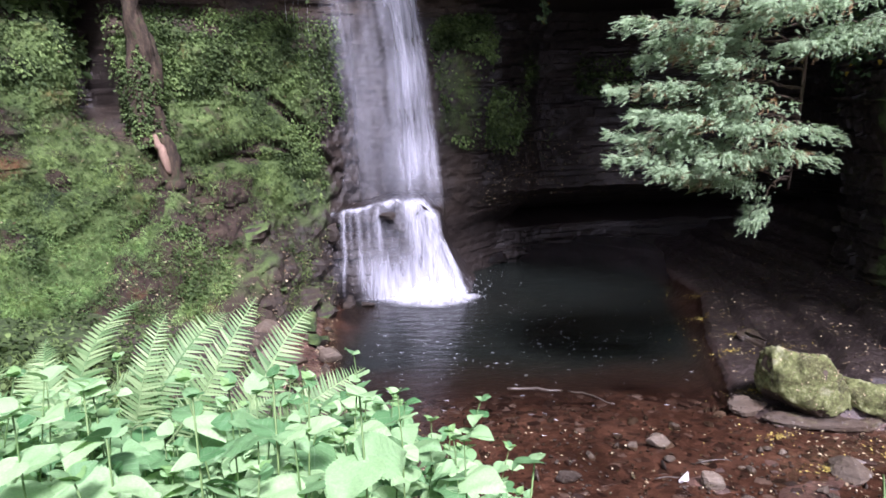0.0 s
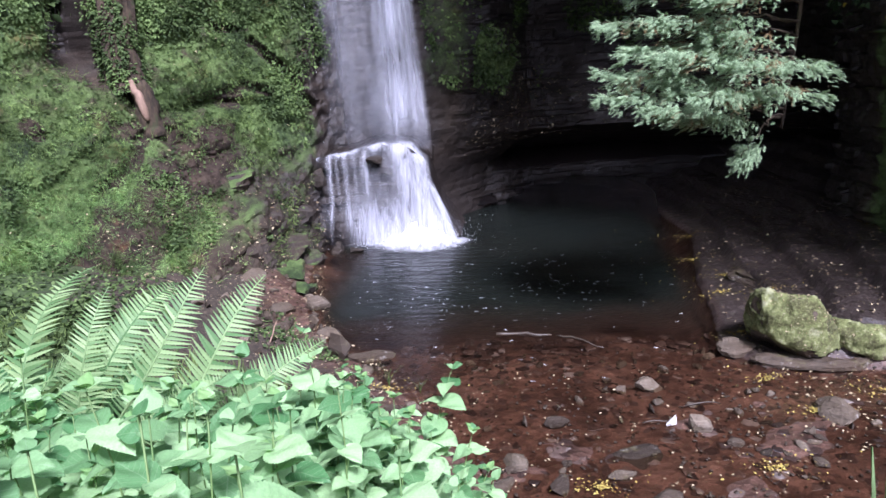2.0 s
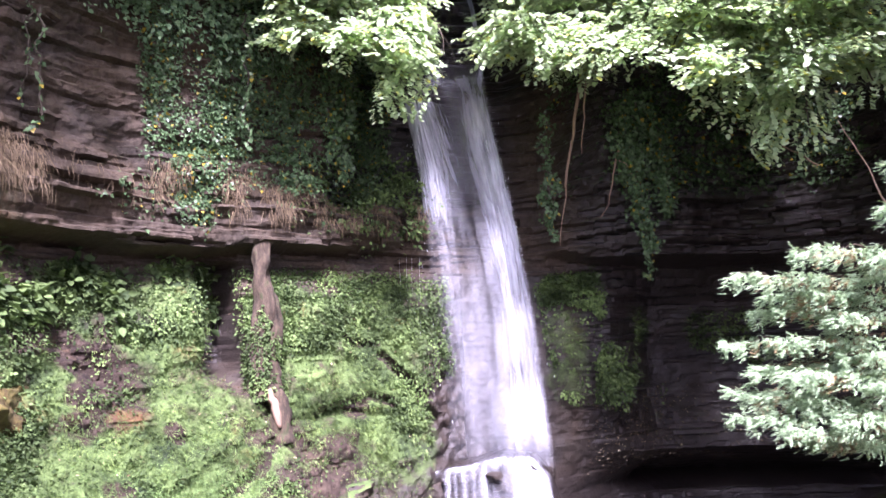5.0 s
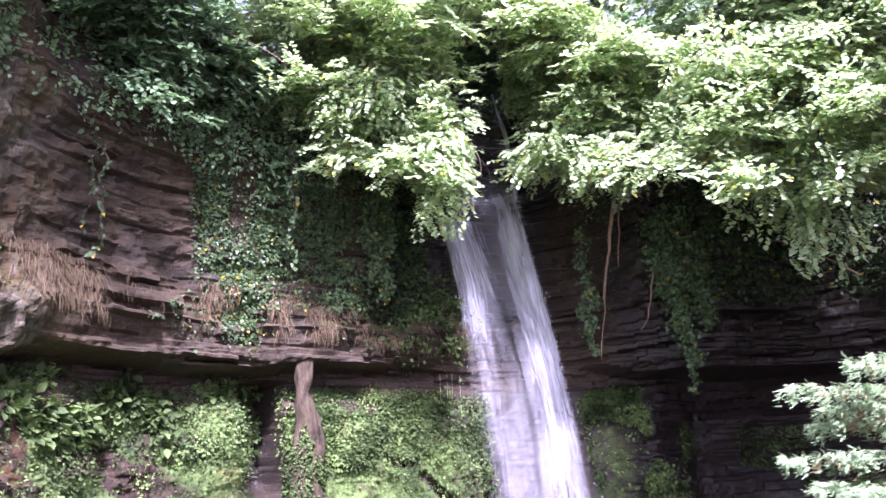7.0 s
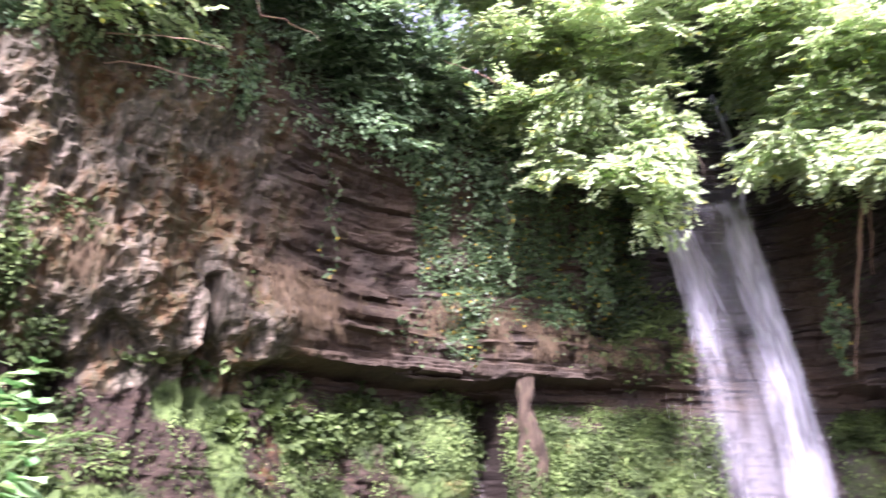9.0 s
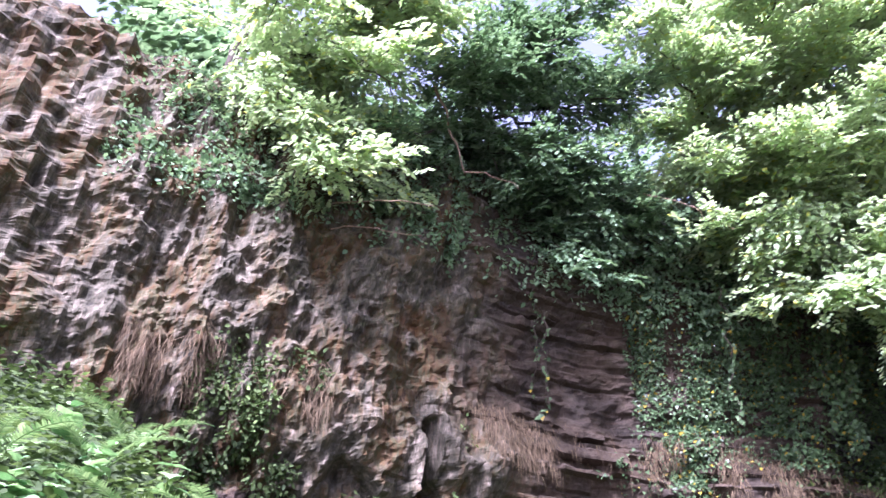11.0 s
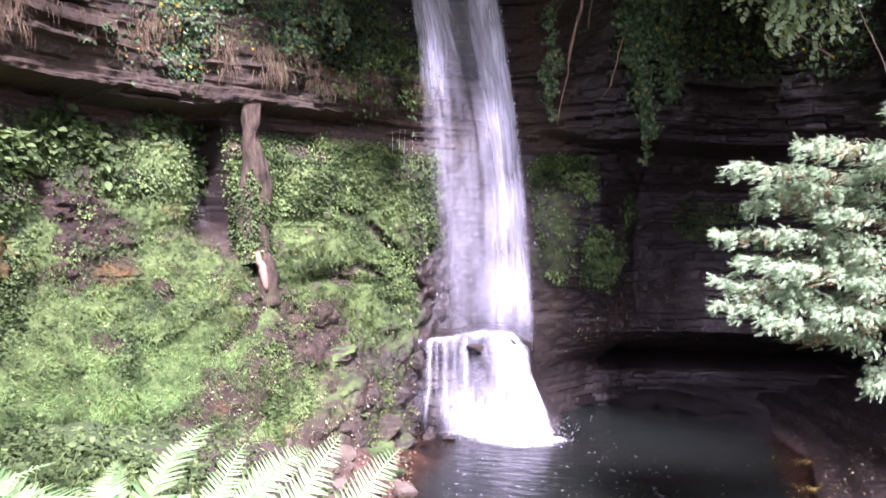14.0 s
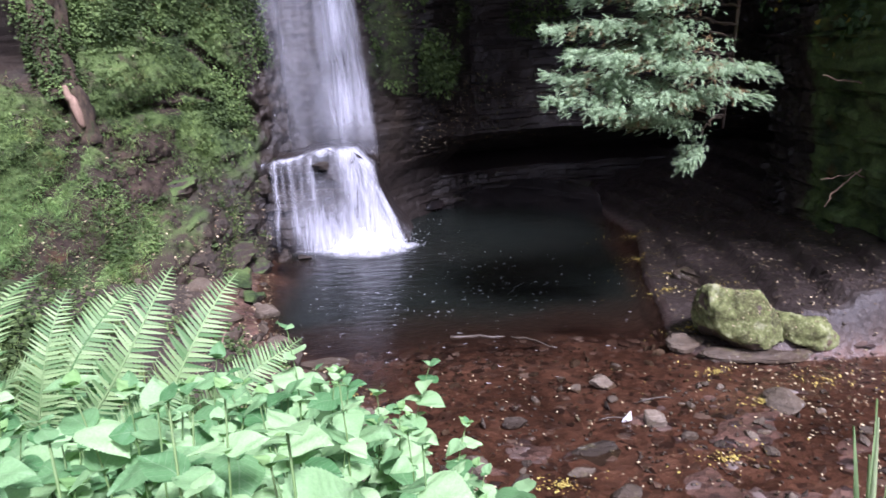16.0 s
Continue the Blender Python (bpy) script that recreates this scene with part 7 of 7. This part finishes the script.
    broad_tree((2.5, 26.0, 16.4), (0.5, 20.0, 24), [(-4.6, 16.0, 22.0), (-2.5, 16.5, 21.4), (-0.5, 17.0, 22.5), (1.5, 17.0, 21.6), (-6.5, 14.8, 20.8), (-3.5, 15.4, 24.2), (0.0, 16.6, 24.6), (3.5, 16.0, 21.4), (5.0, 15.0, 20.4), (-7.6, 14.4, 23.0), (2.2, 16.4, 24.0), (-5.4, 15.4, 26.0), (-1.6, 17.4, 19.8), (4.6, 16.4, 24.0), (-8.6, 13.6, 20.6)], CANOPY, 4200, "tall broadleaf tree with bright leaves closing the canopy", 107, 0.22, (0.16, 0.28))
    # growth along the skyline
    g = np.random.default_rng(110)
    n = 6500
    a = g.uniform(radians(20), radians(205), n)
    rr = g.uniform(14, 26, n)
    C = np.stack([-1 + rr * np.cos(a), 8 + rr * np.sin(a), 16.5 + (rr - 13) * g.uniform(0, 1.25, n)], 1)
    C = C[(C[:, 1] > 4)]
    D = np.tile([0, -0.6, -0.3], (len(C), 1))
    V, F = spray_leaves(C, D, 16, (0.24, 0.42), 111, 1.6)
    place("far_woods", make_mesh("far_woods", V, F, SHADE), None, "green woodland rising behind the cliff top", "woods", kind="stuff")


def twig_template():
    """A flat needle spray about 1 long: a twig with needles in two ranks."""
    V, F = [], []
    n = 10
    for k in range(n):
        u = 0.04 + 0.92 * k / n
        for s in (1, -1):
            b = len(V)
            w = 0.17 * (1 - 0.5 * u)
            V += [(0, u, 0.01), (0, u + 0.06, 0.01), (s * w, u + 0.2 * (1.1 - u), -0.035), (s * w * 0.97, u + 0.16 * (1.1 - u), -0.035)]
            F.append((b, b + 1, b + 2, b + 3))
    return np.array(V), np.array(F)


def build_conifer():
    tree = thing("conifer", (8.1, 12.2, 2.6), "conifer with drooping blue-green sprays over the pool", "conifer")
    o = np.array([8.1, 12.2, 2.6])
    g = np.random.default_rng(121)
    T = bend(np.array([9.2, 13.6, 7.2]) - o, np.array([5.5, 11.5, 9.6]) - o, 0.2, 20, 0.15, 5)
    V, F = tube(T, np.linspace(0.14, 0.05, 20), 9, 0.15)
    place("trunk", make_mesh("trunk", V, F, BARK), tree)
    t = np.linspace(0, 1, 24)
    P = np.stack([5.42 + 0.1 * np.sin(t * 5), 11.45 + 0.1 * np.cos(t * 4), 3.3 + 6.2 * t], 1) - o
    V, F = tube(P, np.linspace(0.02, 0.05, 24), 7, 0.2)
    place("hanging_stem", make_mesh("hanging_stem", V, F, MOSSBARK), tree)
    # the high eastern tips are unseen boughs, added to keep sun off the shelf
    tips = [(4.3, 10.9, 5.75), (5.0, 10.7, 5.45), (5.4, 10.8, 5.6), (5.75, 10.7, 5.5), (6.1, 10.8, 5.75), (4.9, 10.9, 5.95), (5.5, 10.8, 6.0), (3.1, 10.8, 5.55), (3.35, 10.8, 4.95), (2.9, 10.9, 4.55), (4.0, 10.5, 4.75), (4.75, 10.4, 3.95), (5.1, 10.6, 4.3), (2.5, 11.0, 4.25), (2.6, 10.8, 3.95), (3.1, 10.6, 3.72), (2.55, 11.0, 4.95), (2.65, 10.8, 5.8), (3.2, 10.5, 4.5), (3.7, 10.2, 3.95), (3.0, 11.2, 5.35), (3.5, 10.6, 6.15), (3.8, 10.4, 5.2), (4.2, 10.1, 4.4), (4.3, 10.2, 5.9), (3.1, 11.6, 4.6), (3.6, 11.6, 5.6), (4.6, 10.3, 6.6), (3.6, 11.2, 3.6), (4.55, 10.9, 3.0), (3.4, 11.0, 4.1), (7.5, 9.3, 3.7), (4.9, 10.4, 7.2), (7.2, 9.0, 4.8), (6.9, 8.6, 5.8), (7.6, 8.4, 6.8), (6.4, 9.2, 6.6), (7.2, 9.2, 7.8), (6.2, 9.6, 8.2), (8.4, 8.2, 5.4), (6.8, 9.8, 9.0), (7.8, 9.4, 8.6), (8.6, 9.0, 7.4), (6.2, 10.4, 5.6), (7.0, 10.6, 6.6), (8.0, 10.2, 6.0), (6.8, 11.2, 8.2), (7.8, 11.0, 8.0), (6.0, 10.8, 7.4)]
    tv, tf = twig_template()
    hz = P[:, 2] + o[2]
    for k, e in enumerate(tips):
        z1 = e[2] - 0.12
        s = np.array([np.interp(z1, hz, P[:, c]) for c in range(2)] + [max(z1 - o[2], 0.9)])
        small = e[2] < 3.2
        if e[0] > 5.8 or (e[0] > 4.2 and e[2] > 5.0):
            s = np.array(e) + np.array([1.7, 1.2, 0.15]) - o
        e = np.array(e) - o
        L = bend(s, e, 0.08, 26, 0.1, 40 + k)
        V, F = tube(L, np.linspace(0.02, 0.004, 26), 6, 0.15)
        bough = place("bough", make_mesh("bough", V, F, MOSSBARK), tree)
        dr = unit(e - s)
        side = unit(np.cross(dr, (0, 0, 1)))
        far = np.linalg.norm(e - s)
        east = o[0] + e[0] > 5.8
        reach = 0.35 if small else min(1.3 if east else float(np.clip(0.72 * (5.25 - (o[0] + e[0])), 0.75, 1.5)), 0.85 * far)
        m = int((330 if east else 620) * reach) + 110
        nc = max(6, m // 16)
        tuft = g.integers(0, nc, m)
        u = np.clip(1 - (reach / far) * (g.uniform(0, 1, nc) ** 0.9)[tuft] + g.normal(0, 0.05, m) / far, 0.02, 1)
        p = np.stack([np.interp(u, np.linspace(0, 1, 26), L[:, c]) for c in range(3)], 1)
        wide = 0.58 * np.sqrt(np.clip((1 - u) * far / reach, 0, 1)) * (0.3 if small else 1) + 0.05
        # side shoots: the spray gathers along them, with gaps between
        v = np.clip(g.uniform(-1, 1, nc)[tuft] * wide + g.normal(0, 0.04, m), -wide, wide)
        shoot = np.round((u * far + np.abs(v) * 0.6) / 0.2) * 0.2 - np.abs(v) * 0.6
        u2 = 0.25 * u + 0.75 * np.clip(shoot / far, 0, 1)
        p = np.stack([np.interp(u2, np.linspace(0, 1, 26), L[:, c]) for c in range(3)], 1)
        at = p + side * v[:, None] + np.c_[np.zeros((m, 2)), -0.45 * v**2 + 0.07 * fbm(u * 30, v * 5, k, 2, 9) - np.minimum(g.exponential(0.06, m), 0.2)]
        along = dr * (0.8 + 0.25 * g.normal(size=(m, 1))) + side * (1.8 * v + g.normal(0, 0.3, m))[:, None] + np.c_[np.zeros((m, 2)), g.normal(-0.3, 0.3, m)]
        turn = axes(along, np.tile([0, -0.25, 1.0], (m, 1)) + g.normal(size=(m, 3)) * 0.25)
        size = g.uniform(0.08, 0.17, m)
        dry = (g.uniform(0, 1, nc)[tuft] < 0.3) & ((1 - u) * far > 0.4) & (np.abs(v) < 0.3)
        V, F = scatter(tv, tf, at[~dry], turn[~dry], size[~dry])
        place("needles", make_mesh("needles", V, F, NEEDLE, False), bough, "blue-green flat needle sprays")
        if dry.sum() > 4:
            V, F = scatter(tv, tf, at[dry] - np.array([0, 0, 0.04]), turn[dry], size[dry])
            place("dry_needles", make_mesh("dry_needles", V, F, DRYNEEDLE, False), bough, "dead brown needle sprays")


build_trees()
build_conifer()
